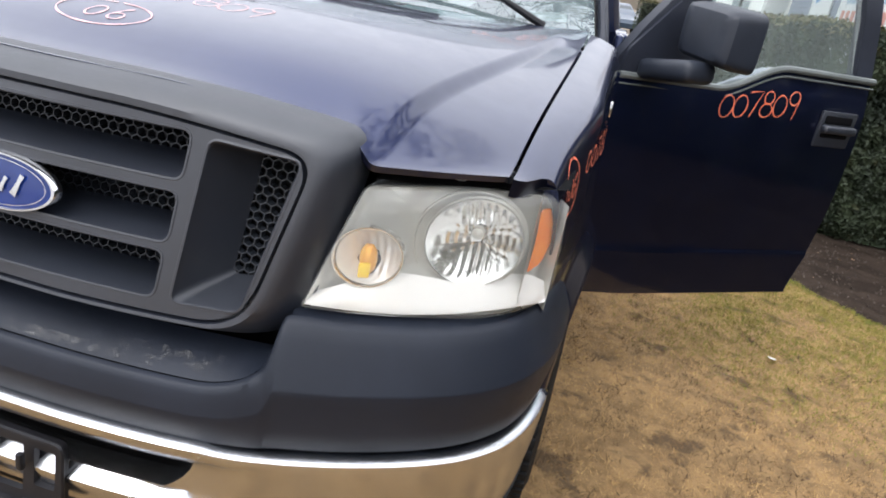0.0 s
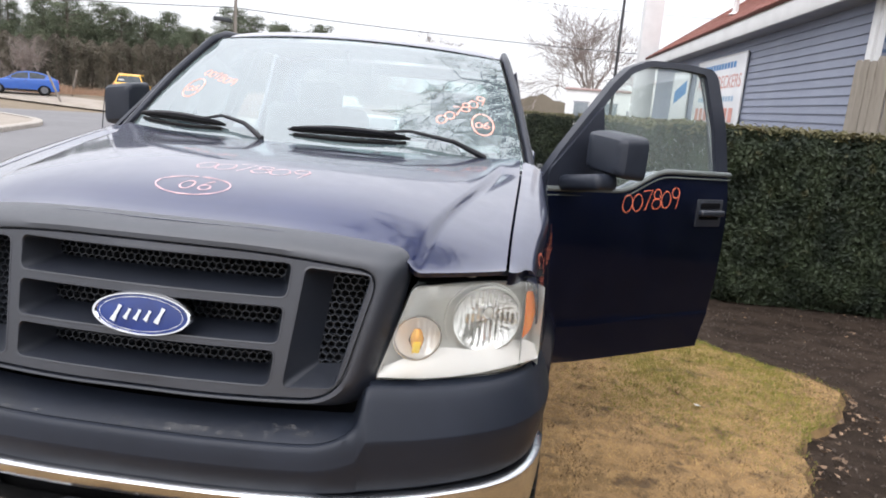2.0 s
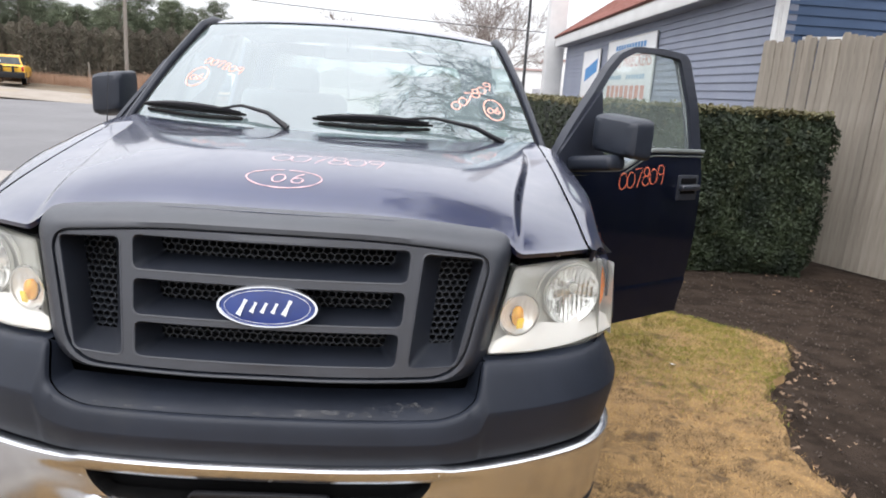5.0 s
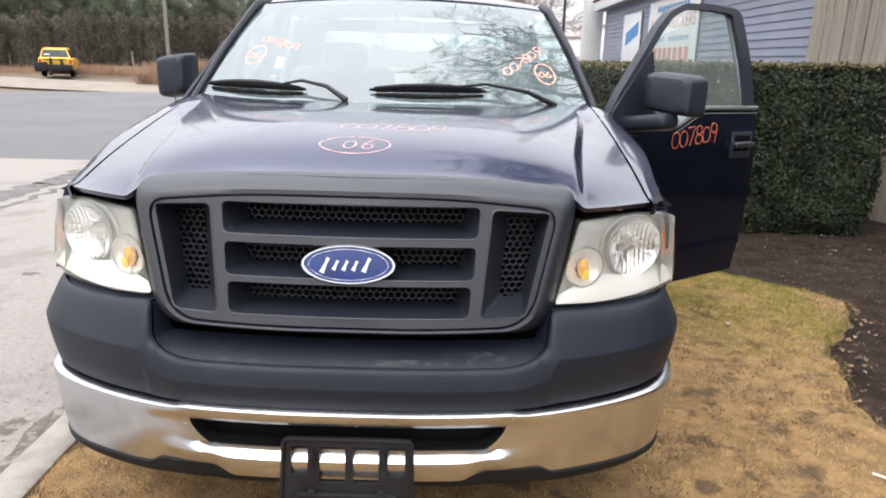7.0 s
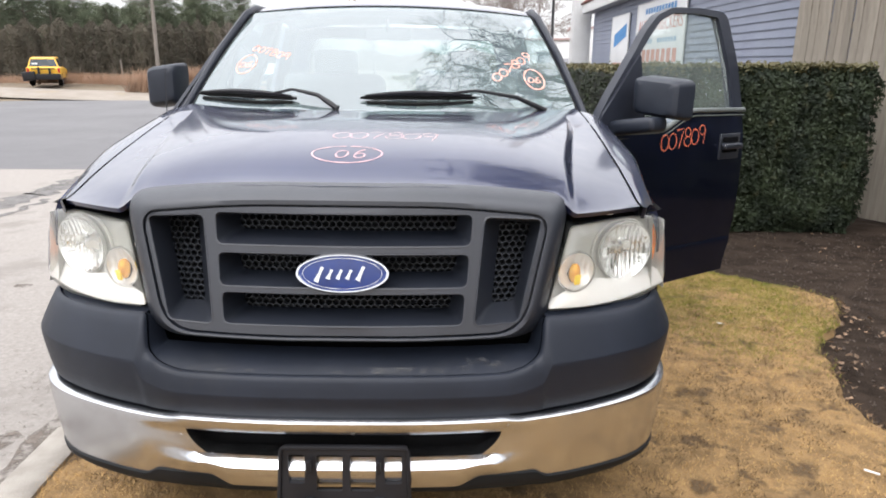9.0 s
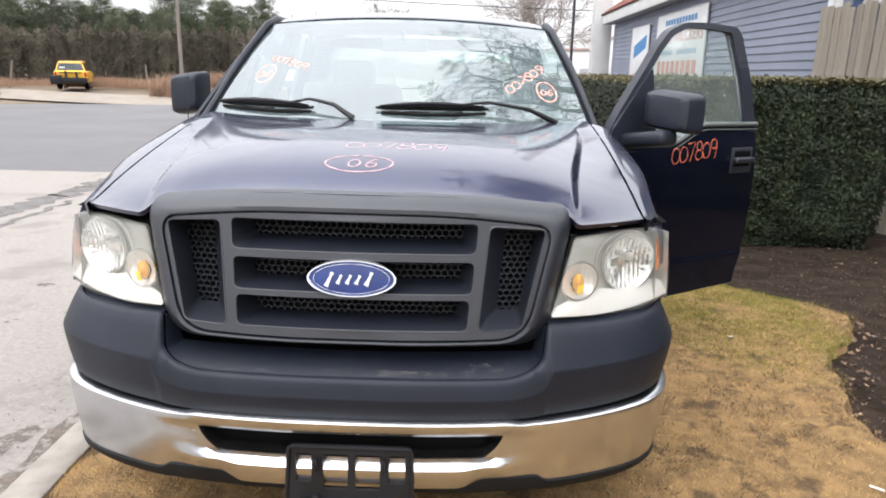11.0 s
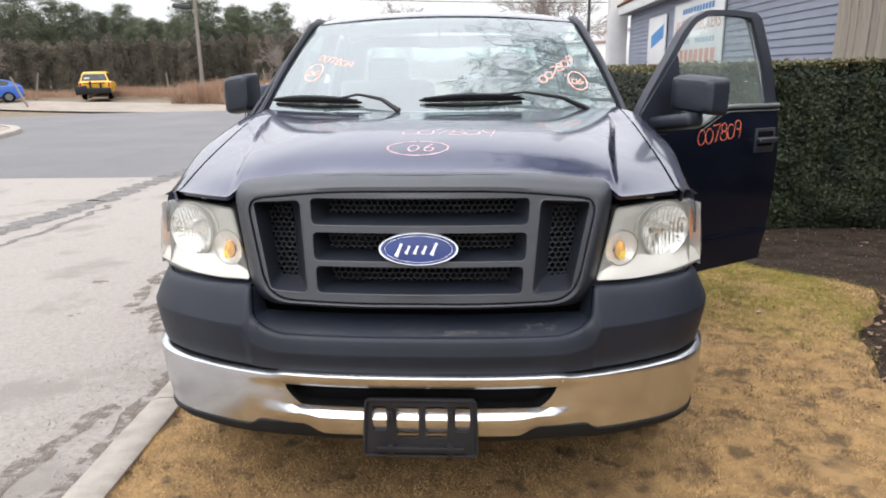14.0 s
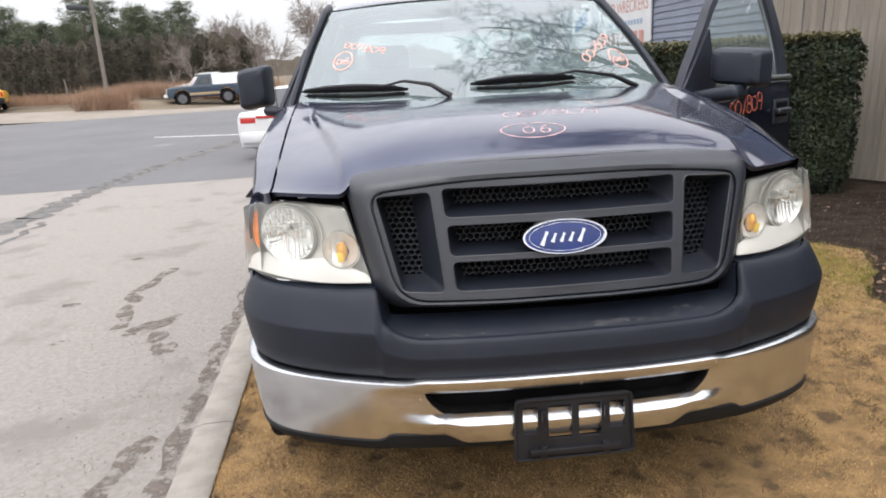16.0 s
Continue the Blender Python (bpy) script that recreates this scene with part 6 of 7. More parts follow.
for y, h in ((15.7, 0.34), (13.3, 0.30)):
    z = EAVE + 0.33 + 0.85 * math.tan(PITCH)
    part("roof_vent", lathe([(0.16, 0), (0.07, 0.06), (0.06, h), (0.10, h + 0.02), (0.10, h + 0.10), (0.0, h + 0.14)], 14, pose(WX + 0.47, y, z)), white_trim, house, "white roof vent")
part("gutter_pipe", tube([(WX + 0.3, WY0 - 0.10, 2.42), (WX + 1.6, WY0 - 0.10, 2.50), (WX + 1.7, WY0 - 0.08, 2.56)], 0.025, 8), white_trim, house)

# Signs, their writing as plain bars.
sign_white = material("white_sign_panel", (0.86, 0.86, 0.86), (0.79, 0.80, 0.81), scale=1.5, rough=0.5)
sign_red = material("faded_red_lettering", (0.62, 0.27, 0.22), (0.68, 0.36, 0.30), scale=6, rough=0.6)
sign_blue = material("blue_lettering", (0.06, 0.24, 0.55), (0.09, 0.30, 0.60), scale=6, rough=0.6)
sign_pale = material("pale_blue_lettering", (0.35, 0.48, 0.62), rough=0.6)


def wall_sign(y0, y1, z0, z1, bars, label):
    sg = thing("sign", label, "sign", pose(WX - 0.03, 0, 0))
    board = part("panel", bevel_box(0.025, y1 - y0, z1 - z0, 0.004, pose(0, (y0 + y1) / 2, (z0 + z1) / 2)), sign_white, sg)
    part("panel_frame", tube([(-0.01, y0, z0), (-0.01, y0, z1), (-0.01, y1, z1), (-0.01, y1, z0), (-0.01, y0, z0)], 0.018, 6), white_trim, sg)
    for a, b, c, d, mat, tilt in bars:
        yy0, yy1 = y1 - a * (y1 - y0), y1 - b * (y1 - y0)
        zz0, zz1 = z0 + c * (z1 - z0), z0 + d * (z1 - z0)
        sh = (zz1 - zz0) * tilt
        V = [(-0.018, yy0, zz0), (-0.018, yy1, zz0 + sh), (-0.018, yy1, zz1 + sh), (-0.018, yy0, zz1)]
        part("bar", (V, [(0, 1, 2, 3)]), mat, board, smooth=False)
    return sg


def lettering(text, wide, tall, mat, at, parent):
    """Flat painted letters, squeezed into the given width and height."""
    cu = bpy.data.curves.new("lettering", "FONT")
    cu.body, cu.extrude = text, 0.001
    temp = new("lettering_source", cu)
    bpy.context.view_layer.update()
    me = bpy.data.meshes.new_from_object(temp.evaluated_get(bpy.context.evaluated_depsgraph_get()))
    bpy.data.objects.remove(temp)
    xs, ys = [v.co.x for v in me.vertices], [v.co.y for v in me.vertices]
    sx, sy = wide / (max(xs) - min(xs)), tall / (max(ys) - min(ys))
    V = [((v.co.x - min(xs)) * sx, (v.co.y - min(ys)) * sy, v.co.z) for v in me.vertices]
    shape = V, [tuple(p.vertices) for p in me.polygons]
    bpy.data.meshes.remove(me)
    return part("lettering", shape, mat, parent, f"faded red painted words {text}", smooth=False, at=at)


def word(a, b, c, d, mat, n, tilt=0.0):
    """A line of unreadable writing as short plain bars."""
    w = (b - a) / n
    return [(a + w * i, a + w * (i + 0.72), c, d, mat, tilt) for i in range(n)]


big_sign = wall_sign(12.45, 16.15, 1.36, 2.89, word(0.20, 0.84, 0.83, 0.91, sign_blue, 11) + word(0.12, 0.40, 0.38, 0.45, sign_pale, 6) + word(0.5, 0.88, 0.38, 0.45, sign_pale, 7) + word(0.08, 0.92, 0.10, 0.29, sign_red, 8), "large white wall sign with faded red and blue lines")
letter_board = [o for o in big_sign.children if o.name.startswith("panel")][0]
lettering("AUTO WRECKERS", 3.35, 0.27, sign_red, Matrix(((0, 0, -1, -0.0175), (-1, 0, 0, 15.97), (0, 1, 0, 2.22), (0, 0, 0, 1))), letter_board)
wall_sign(16.95, 18.9, 1.30, 2.78, [(0.18, 0.88, 0.42, 0.66, sign_blue, 0.75)] + word(0.2, 0.8, 0.06, 0.14, sign_red, 5), "narrow white wall sign with a slanted blue block")

# White pylon at the far corner, dark thin pole beside it.
pylon = thing("sign_pylon", "tall square white pylon at the building's corner", "pylon", pose(4.75, 22.9, -0.3))
part("shaft", bevel_box(0.62, 0.62, 11.0, 0.03, pose(0, 0, 5.5)), white_trim, pylon)
part("base", bevel_box(0.9, 0.9, 0.4, 0.04, pose(0, 0, 0.2)), concrete, pylon)

# ---- wooden fence ----
fence_wood = material("weathered_grey_fence_wood", (0.345, 0.305, 0.255), (0.26, 0.228, 0.186), scale=3, rough=0.9, bump=0.003, bscale=30, stretch=(5, 5, 0.5), vary=0.14, c3=(0.165, 0.142, 0.105), scale3=2.0, cut3=0.55)
fence = thing("fence", "tall weathered grey wooden board fence", "fence")
fr = random.Random(51)
fd = Vector((0.364, -0.931, 0)).normalized()
f0 = Vector((4.70, 7.36, 0))


def fence_board(w, h):
    V = [(-w / 2, -0.010, 0), (w / 2, -0.010, 0), (w / 2, -0.010, h - 0.03), (w / 2 - 0.02, -0.010, h), (-w / 2 + 0.02, -0.010, h), (-w / 2, -0.010, h - 0.03)]
    n = 6
    V += [(x, 0.010, z) for x, _, z in V]
    return V, [tuple(range(n)), tuple(reversed(range(n, 2 * n)))] + [(i, (i + 1) % n, n + (i + 1) % n, n + i) for i in range(n)]


board_shapes = [data_of("board", turned_out(fence_board(0.096, h)), fence_wood, False) for h in (2.63, 2.67, 2.70, 2.65)]
for k in range(37):
    p = f0 + fd * (0.098 * k + 0.05)
    ob = new("board", board_shapes[fr.randrange(4)])
    ob.parent = fence
    ob.matrix_basis = pose(p.x, p.y, level(p.x, p.y) - 0.04, fr.uniform(-0.3, 0.3), fr.uniform(-0.25, 0.25), math.degrees(math.atan2(fd.y, fd.x)) + fr.uniform(-1.5, 1.5))
for z in (0.35, 1.25, 2.2):
    m = f0 + fd * 1.85 + Vector((0.931, 0.364, 0)) * 0.035
    part("rail", bevel_box(3.6, 0.04, 0.09, 0.004, pose(m.x, m.y, z - 0.28, 0, 0, math.degrees(math.atan2(fd.y, fd.x)))), fence_wood, fence)
for k in range(2):
    p = f0 + fd * (0.1 + 2.4 * k) + Vector((0.931, 0.364, 0)) * 0.10
    part("post", bevel_box(0.09, 0.09, 2.5, 0.006, pose(p.x, p.y, level(p.x, p.y) + 1.2)), fence_wood, fence)
# ---- far side of the road ----
verge = tagged(new("verge", data_of("verge", grid(lambda x, v: (x, far_edge(x) + v * (3.4 + 1.2 * noise.noise((x * 0.2, 0, 0))), bank(x, far_edge(x) + v * 3.4) + 0.03 - 0.08 * smooth01((0.06 - v) / 0.06) - 0.06 * smooth01((v - 0.85) / 0.15)), linspace(-80, 70, 150), [0, 0.02, 0.06] + linspace(0.15, 1, 7)), sand)), "pale sandy verge along the far side of the road", "verge", kind="structure")

brush_tan = material("dry_russet_brush", (0.33, 0.205, 0.135), (0.42, 0.285, 0.195), scale=0.5, rough=0.95, c3=(0.23, 0.14, 0.095), scale3=0.3, cut3=0.55)


def pick_brush(r):
    az, d = radians(r.uniform(-47, -11)), r.uniform(37.5, 50)
    x, y = d * math.sin(az), d * math.cos(az)
    if y < far_edge(x) + 2.9:
        return None
    for cx, cy in ((-22.0, 35.0), (-26.2, 32.4), (-12.1, 39.0)):
        if math.hypot(x - cx, y - cy) < 4.6 and y < cy + 1.8:
            return None
    if math.hypot(x + 16.9, y - 37.6) < 1.5:
        return None
    patch = 0.5 + 0.9 * noise.noise((x * 0.22, y * 0.22, 2)) + 0.5 * smooth01((x + 20) / 4)
    if x < -19:
        patch *= 0.55
    return x, y, bank(x, y), max(0.15, r.uniform(0.45, 1.05) * (0.35 + 0.75 * patch)), r.uniform(0.1, 0.7)


scatter_blades([(75000, pick_brush)], brush_tan, "dry_brush", "tall dry russet grass and brush on the bank", "brush", 61, 0.016)

bark = material("grey_brown_bark", (0.13, 0.105, 0.085), (0.20, 0.165, 0.14), scale=9, rough=0.95, bump=0.01, bscale=24, stretch=(3, 3, 0.6))
twig_grey = material("bare_grey_twigs", (0.30, 0.26, 0.235), (0.23, 0.19, 0.17), scale=4, rough=0.9)
twig_dark = material("dark_wet_bark", (0.045, 0.038, 0.034), (0.075, 0.063, 0.055), scale=6, rough=0.85)
arbor_leaf = material("brown_green_cypress", (0.072, 0.064, 0.046), (0.118, 0.100, 0.072), scale=1.2, rough=0.85, vary=0.25)
pine_leaf = material("dull_green_pine", (0.095, 0.118, 0.072), (0.165, 0.188, 0.118), scale=0.8, rough=0.85, vary=0.22)


def column_tree(seed, h):
    """Trunk and narrow foliage of one cypress."""
    r = random.Random(seed)
    pts = []
    for _ in range(6500):
        t = r.random()
        w = 0.92 * (0.75 + 0.35 * math.sin(math.pi * min(1, 0.25 + t * 0.72))) * (1 - smooth01((t - 0.82) / 0.2) * 0.75)
        a = r.uniform(0, 6.283)
        q = w * (0.86 + 0.2 * noise.noise((math.cos(a) * 1.5, math.sin(a) * 1.5, t * 5 + seed))) * r.uniform(0.8, 1.02)
        pts.append(((q * math.cos(a), q * math.sin(a), 0.1 + t * h), (math.cos(a), math.sin(a), 0.8)))
    return leaves_at(pts, 0.062, r)


def pine_tree(seed, h):
    r = random.Random(seed)
    pts, limbs = [], []
    for k in range(46):
        t = 0.30 + 0.70 * (k / 46) ** 0.9
        a = k * 2.4 + r.uniform(-0.4, 0.4)
        ln = h * 0.33 * (1.05 - t) ** 0.6 * r.uniform(0.55, 1.15) + 0.25
        tip = Vector((ln * math.cos(a), ln * math.sin(a), t * h + ln * r.uniform(-0.05, 0.3)))
        root = Vector((0, 0, t * h - 0.1))
        limbs.append(tube([root, root.lerp(tip, 0.5) + Vector((0, 0, 0.06)), tip], [0.045, 0.03, 0.012], 5, False))
        for _ in range(5):
            c = root.lerp(tip, r.uniform(0.4, 1.05)) + Vector((r.gauss(0, 0.12), r.gauss(0, 0.12), r.gauss(0, 0.12)))
            for _ in range(64):
                p = c + Vector((r.gauss(0, 0.20), r.gauss(0, 0.20), r.gauss(0, 0.13)))
                pts.append((p, (0, 0, 1)))
    trunk = tube([(0, 0, 0), (0.05, 0.02, h * 0.4), (0.02, -0.04, h * 0.75), (0, 0, h * 0.98)], [0.17, 0.13, 0.07, 0.02], 8)
    return join(trunk, *limbs), leaves_at(pts, 0.064, r)


def grow(r, out, p, d, length, radius, depth, spread, droop=0.0, n=5, thin=0.0, floor=0.0):
    """Limbs that fork until they are twigs."""
    pts, rad, q, dd = [p], [radius], p.copy(), d.copy()
    steps = 5 if depth > 2 else 3
    for k in range(steps):
        dd = (dd + Vector((r.gauss(0, 0.20), r.gauss(0, 0.20), r.gauss(0, 0.17) - droop))).normalized()
        q = q + dd * (length / steps)
        pts.append(q.copy())
        rad.append(radius * (1 - 0.55 * (k + 1) / steps))
    rad = [max(q, thin) for q in rad]
    if floor:
        for q in pts:
            q.z = floor + abs(q.z - floor)
    out.append(tube(pts, rad, n if radius > 0.02 else 4 if radius > 0.008 else 3, False))
    if depth == 0:
        return
    for k in range(r.choice((2, 3, 3)) + (1 if depth < 3 else 0)):
        t = r.uniform(0.35, 1.0)
        i = min(int(t * steps), steps - 1)
        base = pts[i].lerp(pts[i + 1], t * steps - i)
        side = dd.orthogonal().normalized()
        side.rotate(Matrix.Rotation(r.uniform(0, 6.283), 3, dd))
        nd = (dd + side * r.uniform(0.5, 1.0) * spread).normalized()
        grow(r, out, base, nd, length * r.uniform(0.58, 0.78), rad[i + 1] * r.uniform(0.55, 0.75), depth - 1, spread, droop, n, thin, floor)
    grow(r, out, pts[-1], dd, length * 0.72, rad[-1], depth - 1, spread, droop, n, thin, floor)


def bare_tree(seed, height, depth=5, radius=0.16, spread=0.75):
    """A short trunk and a round crown of forking limbs."""
    r = random.Random(seed)
    top = Vector((r.gauss(0, 0.1), r.gauss(0, 0.1), height * 0.26))
    out = [tube([Vector((0, 0, 0)), top * 0.5 + Vector((0.06, 0, 0)), top], [radius, radius * 0.85, radius * 0.75], 8)]
    for k in range(9):
        a, lift = k * 2.4 + r.uniform(-0.3, 0.3), radians(28 + 55 * ((k * 5) % 9) / 9)
        d = Vector((math.cos(a) * math.cos(lift), math.sin(a) * math.cos(lift), math.sin(lift)))
        grow(r, out, top * r.uniform(0.75, 1.0), d, height * r.uniform(0.21, 0.26), radius * 0.42, depth - 2, spread, 0.0, 5, 0.011)
    return join(*out)


def plant(name, label, cat, group, at, parts):
    t = thing(name, label, cat, at, group)
    for pn, shape, mat, sm in parts:
        part(pn, shape, mat, t, smooth=sm)
    return t


far_r = random.Random(71)
column_kinds = [plant("cypress_tree", "narrow brown-green cypress in a dense row", "tree", "cypress row behind the road", pose(-30, 49, 0.2), [("trunk", tube([(0, 0, 0), (0, 0, 3.2)], [0.09, 0.03], 7), bark, True), ("crown", column_tree(s, 3.35), arbor_leaf, False)]) for s in (1, 2, 3)]
row = []
for k in range(33):
    az, d = radians(-48 + 1.09 * k + far_r.uniform(-0.12, 0.12)), 58 + far_r.uniform(-0.8, 0.8)
    row.append((d * math.sin(az) + 0.0, d * math.cos(az)))
for k, (x, y) in enumerate(row):
    m = pose(x, y, bank(x, y) - 0.05, 0, 0, far_r.uniform(0, 360))
    tall = far_r.uniform(1.06, 1.20) * (1.0 + 0.12 * smooth01((k - 8) / 14))
    base = column_kinds[k % 3]
    if k < 3:
        base.matrix_basis = m
    else:
        base = copy_thing(base, m)
    base.scale = (far_r.uniform(0.95, 1.12), far_r.uniform(0.95, 1.12), tall)

# Unseen evergreens beside and behind the camera, added so the paint reflects something dark.
for k in range(22):
    x, y = 6.9 + 0.10 * k + far_r.uniform(-0.2, 0.2), 3.4 - 0.62 * k
    m = pose(x, y, -0.3, 0, 0, far_r.uniform(0, 360))
    if k == 0:
        dark_tree = plant("evergreen_tree", "unseen dark evergreen added to darken the reflections in the paint", "tree", "evergreens behind the lawn", m, [("trunk", tube([(0, 0, 0), (0, 0, 3.2)], [0.09, 0.03], 7), bark, True), ("crown", column_tree(9, 3.35), hedge_leaf, False)])
        tree = dark_tree
    else:
        tree = copy_thing(dark_tree, m)
    tree.scale = (0.9, 0.9, far_r.uniform(1.25, 1.4))

pine_kinds = []
for s, h in ((5, 7.6), (6, 8.4), (7, 6.6)):
    wood, needles = pine_tree(s, h)
    pine_kinds.append(plant("pine_tree", "dull green pine standing behind the cypress row", "tree", "pines behind the cypress row", pose(-40, 62, 0.2), [("trunk", wood, bark, True), ("crown", needles, pine_leaf, False)]))
n_pine = 0
for ring_d, step, lo, hi in ((67, 1.9, -44, -15), (72, 1.8, -45, -14), (78, 1.7, -46, -13), (85, 1.5, -47, -12), (92, 1.4, -47, -13)):
    az = lo
    while az < hi:
        d = ring_d + far_r.uniform(-2.5, 2.5)
        a = radians(az + far_r.uniform(-0.6, 0.6))
        x, y = d * math.sin(a), d * math.cos(a)
        sc = far_r.uniform(0.76, 1.00) * (0.72 if az < -42 else 1.0) * (0.80 if az > -17 else 1.0)
        m = pose(x, y, 0.2, 0, 0, far_r.uniform(0, 360))
        base = pine_kinds[n_pine % 3]
        if n_pine < 3:
            base.matrix_basis = m
        else:
            base = copy_thing(base, m)
        base.scale = (sc * 1.15, sc * 1.15, sc)
        n_pine += 1
        az += step

bare_kinds = [plant("bare_tree", "leafless grey tree with fine spreading twigs", "tree", "bare trees", pose(0, 0, 0), [("branchwork", bare_tree(s, h, dp, rd, sp), twig_grey, True)]) for s, h, dp, rd, sp in ((81, 13.5, 6, 0.24, 0.62), (82, 9.0, 6, 0.18, 0.70), (83, 8.0, 5, 0.11, 0.6))]
BARE = [(0, 6.0, 58.0, 0.95), (1, -6.6, 62.0, 1.1), (2, -12.5, 56.0, 0.8), (1, -14.5, 60.0, 0.85), (2, -10.6, 62.0, 0.85), (1, -13.6, 66.0, 0.95), (2, -17.5, 55.0, 0.75), (1, -39.5, 50.0, 0.55), (2, 9.0, 70.0, 0.8), (2, -4.0, 72.0, 0.6)]
seen_kind = set()
for kind_i, az, d, sc in BARE:
    m = pose(d * math.sin(radians(az)), d * math.cos(radians(az)), -0.2, 0, 0, az * 37)
    base = bare_kinds[kind_i]
    if kind_i in seen_kind:
        base = copy_thing(base, m)
    else:
        base.matrix_basis = m
        seen_kind.add(kind_i)
    wide = 1.2 if kind_i == 0 else 0.8
    base.scale = (sc * wide, sc * wide, sc)

# A large bare tree behind the fence: its limbs hang over the truck and show in its glass.
over_r = random.Random(92)
limbs = []
trunk_at = Vector((7.9, 5.0, -0.25))
limbs.append(tube([trunk_at, trunk_at + Vector((0, 0.1, 1.5)), trunk_at + Vector((-0.1, 0.1, 3.2)), trunk_at + Vector((-0.2, 0.1, 4.6))], [0.34, 0.27, 0.24, 0.20], 12))
fork = trunk_at + Vector((-0.2, 0.1, 4.55))
for end, bulge in (((1.3, 5.9, 8.7), 0.5), ((1.5, 4.4, 8.1), 0.9), ((2.0, 3.3, 7.9), 0.6), ((2.5, 6.9, 9.2), 0.4), ((3.1, 2.5, 8.2), 0.7), ((3.4, 5.2, 8.9), 0.3)):
    end = Vector(end)
    knee = fork.lerp(end, 0.42) + Vector((0, 0, 1.0 + bulge))
    pts = [fork.lerp(knee, t).lerp(knee.lerp(end, t), t) + Vector((over_r.gauss(0, 0.10), over_r.gauss(0, 0.12), over_r.gauss(0, 0.08))) * (1 if 0 < t < 1 else 0) for t in linspace(0, 1, 11)]
    limbs.append(tube(pts, [0.10 - 0.068 * t for t in linspace(0, 1, 11)], 7, False))
    for t in (5, 6, 7, 8, 9, 10):
        along = (pts[t] - pts[t - 1]).normalized()
        for sgn in (1, -1):
            d = (along + Vector((0, sgn * over_r.uniform(0.5, 1.1), over_r.uniform(-0.2, 0.5)))).normalized()
            grow(over_r, limbs, pts[t].copy(), d, over_r.uniform(0.6, 1.1), 0.026 - 0.001 * t, 3, 0.85, 0.0, 5, 0.0055, 6.6)
grow(over_r, limbs, fork.copy(), Vector((0.5, 0.1, 0.9)).normalized(), 3.0, 0.11, 4, 0.8, 0.0, 6)
big_tree = thing("bare_tree", "large bare shade tree with dark spreading limbs behind the fence", "tree")
part("branchwork", join(*limbs), twig_dark, big_tree)

# ---- utility poles and wires ----
pole_wood = material("weathered_pole_wood", (0.27, 0.24, 0.21), (0.20, 0.175, 0.15), scale=4, rough=0.9, bump=0.004, bscale=20, stretch=(6, 6, 0.5))
wire_mat = material("dark_cable", (0.03, 0.03, 0.032), (0.04, 0.04, 0.042), scale=3, rough=0.6)
lamp_metal = material("dull_lamp_metal", (0.045, 0.05, 0.055), (0.07, 0.075, 0.08), scale=6, rough=0.5, metal=0.5)
POLES = [(-17.45, 38.65, 0.10), (-62.0, 30.0, 0.0), (26.0, 47.0, -0.3)]
for k, (x, y, z) in enumerate(POLES):
    p = thing("utility_pole", "weathered wooden utility pole carrying cables", "utility pole", pose(x, y, z, 0.5, 1.2, 0))
    part("shaft", tube([(0, 0, -0.4), (0, 0, 4), (0, 0, 9.4)], [0.115, 0.10, 0.085], 12), pole_wood, p)
    part("crossarm", bevel_box(1.9, 0.10, 0.12, 0.01, pose(0, -0.12, 8.6, 0, 0, 12)), pole_wood, p)
    for ix in (-0.8, -0.3, 0.4, 0.8):
        part("insulator", lathe([(0.03, 0), (0.05, 0.04), (0.03, 0.08), (0.045, 0.11), (0.0, 0.14)], 10, pose(ix, -0.12 + ix * 0.2, 8.66)), lamp_metal, p)
    if k == 0:
        arm = part("lamp_arm", tube([(0, 0, 5.12), (-0.15, -0.05, 5.24), (-0.4, -0.1, 5.28)], 0.025, 8), lamp_metal, p)
        part("street_lamp", bevel_box(1.05, 0.34, 0.27, 0.06, pose(-0.72, -0.2, 5.28, 0, 3, 12), 3), lamp_metal, p, "dark street-lamp head")


def cable(a, b, sag, rad=0.018):
    a, b = Vector(a), Vector(b)
    return tube([a.lerp(b, t) - Vector((0, 0, sag * 4 * t * (1 - t))) for t in linspace(0, 1, 25)], rad, 5, False)


for h, sag, rad in ((8.75, 0.7, 0.012), (6.05, 0.5, 0.026)):
    for i, j in ((1, 0), (0, 2)):
        a, b = POLES[i], POLES[j]
        c = new("cable", data_of("cable", cable((a[0], a[1], a[2] + h), (b[0], b[1], b[2] + h), sag, rad), wire_mat))
        tagged(c, "dark overhead cable between the poles", "cable", "overhead cables")
thin = thing("flag_pole", "thin dark metal pole beside the white pylon", "pole", pose(3.75, 22.9, -0.3))
part("shaft", tube([(0, 0, 0), (0, 0, 5), (0, 0, 10)], [0.06, 0.05, 0.035], 10), wire_mat, thin)
part("base", lathe([(0.14, 0), (0.14, 0.05), (0.07, 0.09)], 12), wire_mat, thin)
for x, y, h, lean in ((-13.0, 46.0, 1.5, 2), (-21.5, 42.5, 1.35, -2), (-27.5, 37.5, 1.5, 14), (-16.0, 46.5, 1.5, -8), (-10.5, 45.0, 1.7, -9), (-31.0, 33.5, 1.8, 0), (-23.6, 31.2, 1.7, -24)):
    fp = thing("fence_post", "weathered grey post standing in the brush", "fence post", pose(x, y, bank(x, y), 0, lean, 0), "posts in the brush")
    part("shaft", tube([(0, 0, -0.2), (0, 0, h)], [0.06, 0.05], 8), pole_wood, fp)

# Kerbed traffic island.
isl = [(-15.9, 20.0), (-15.0, 17.6), (-14.0, 15.0), (-13.6, 10.5), (-60, 10.5), (-60, 30), (-30, 26.5), (-22.4, 24.4), (-17.2, 21.6)]
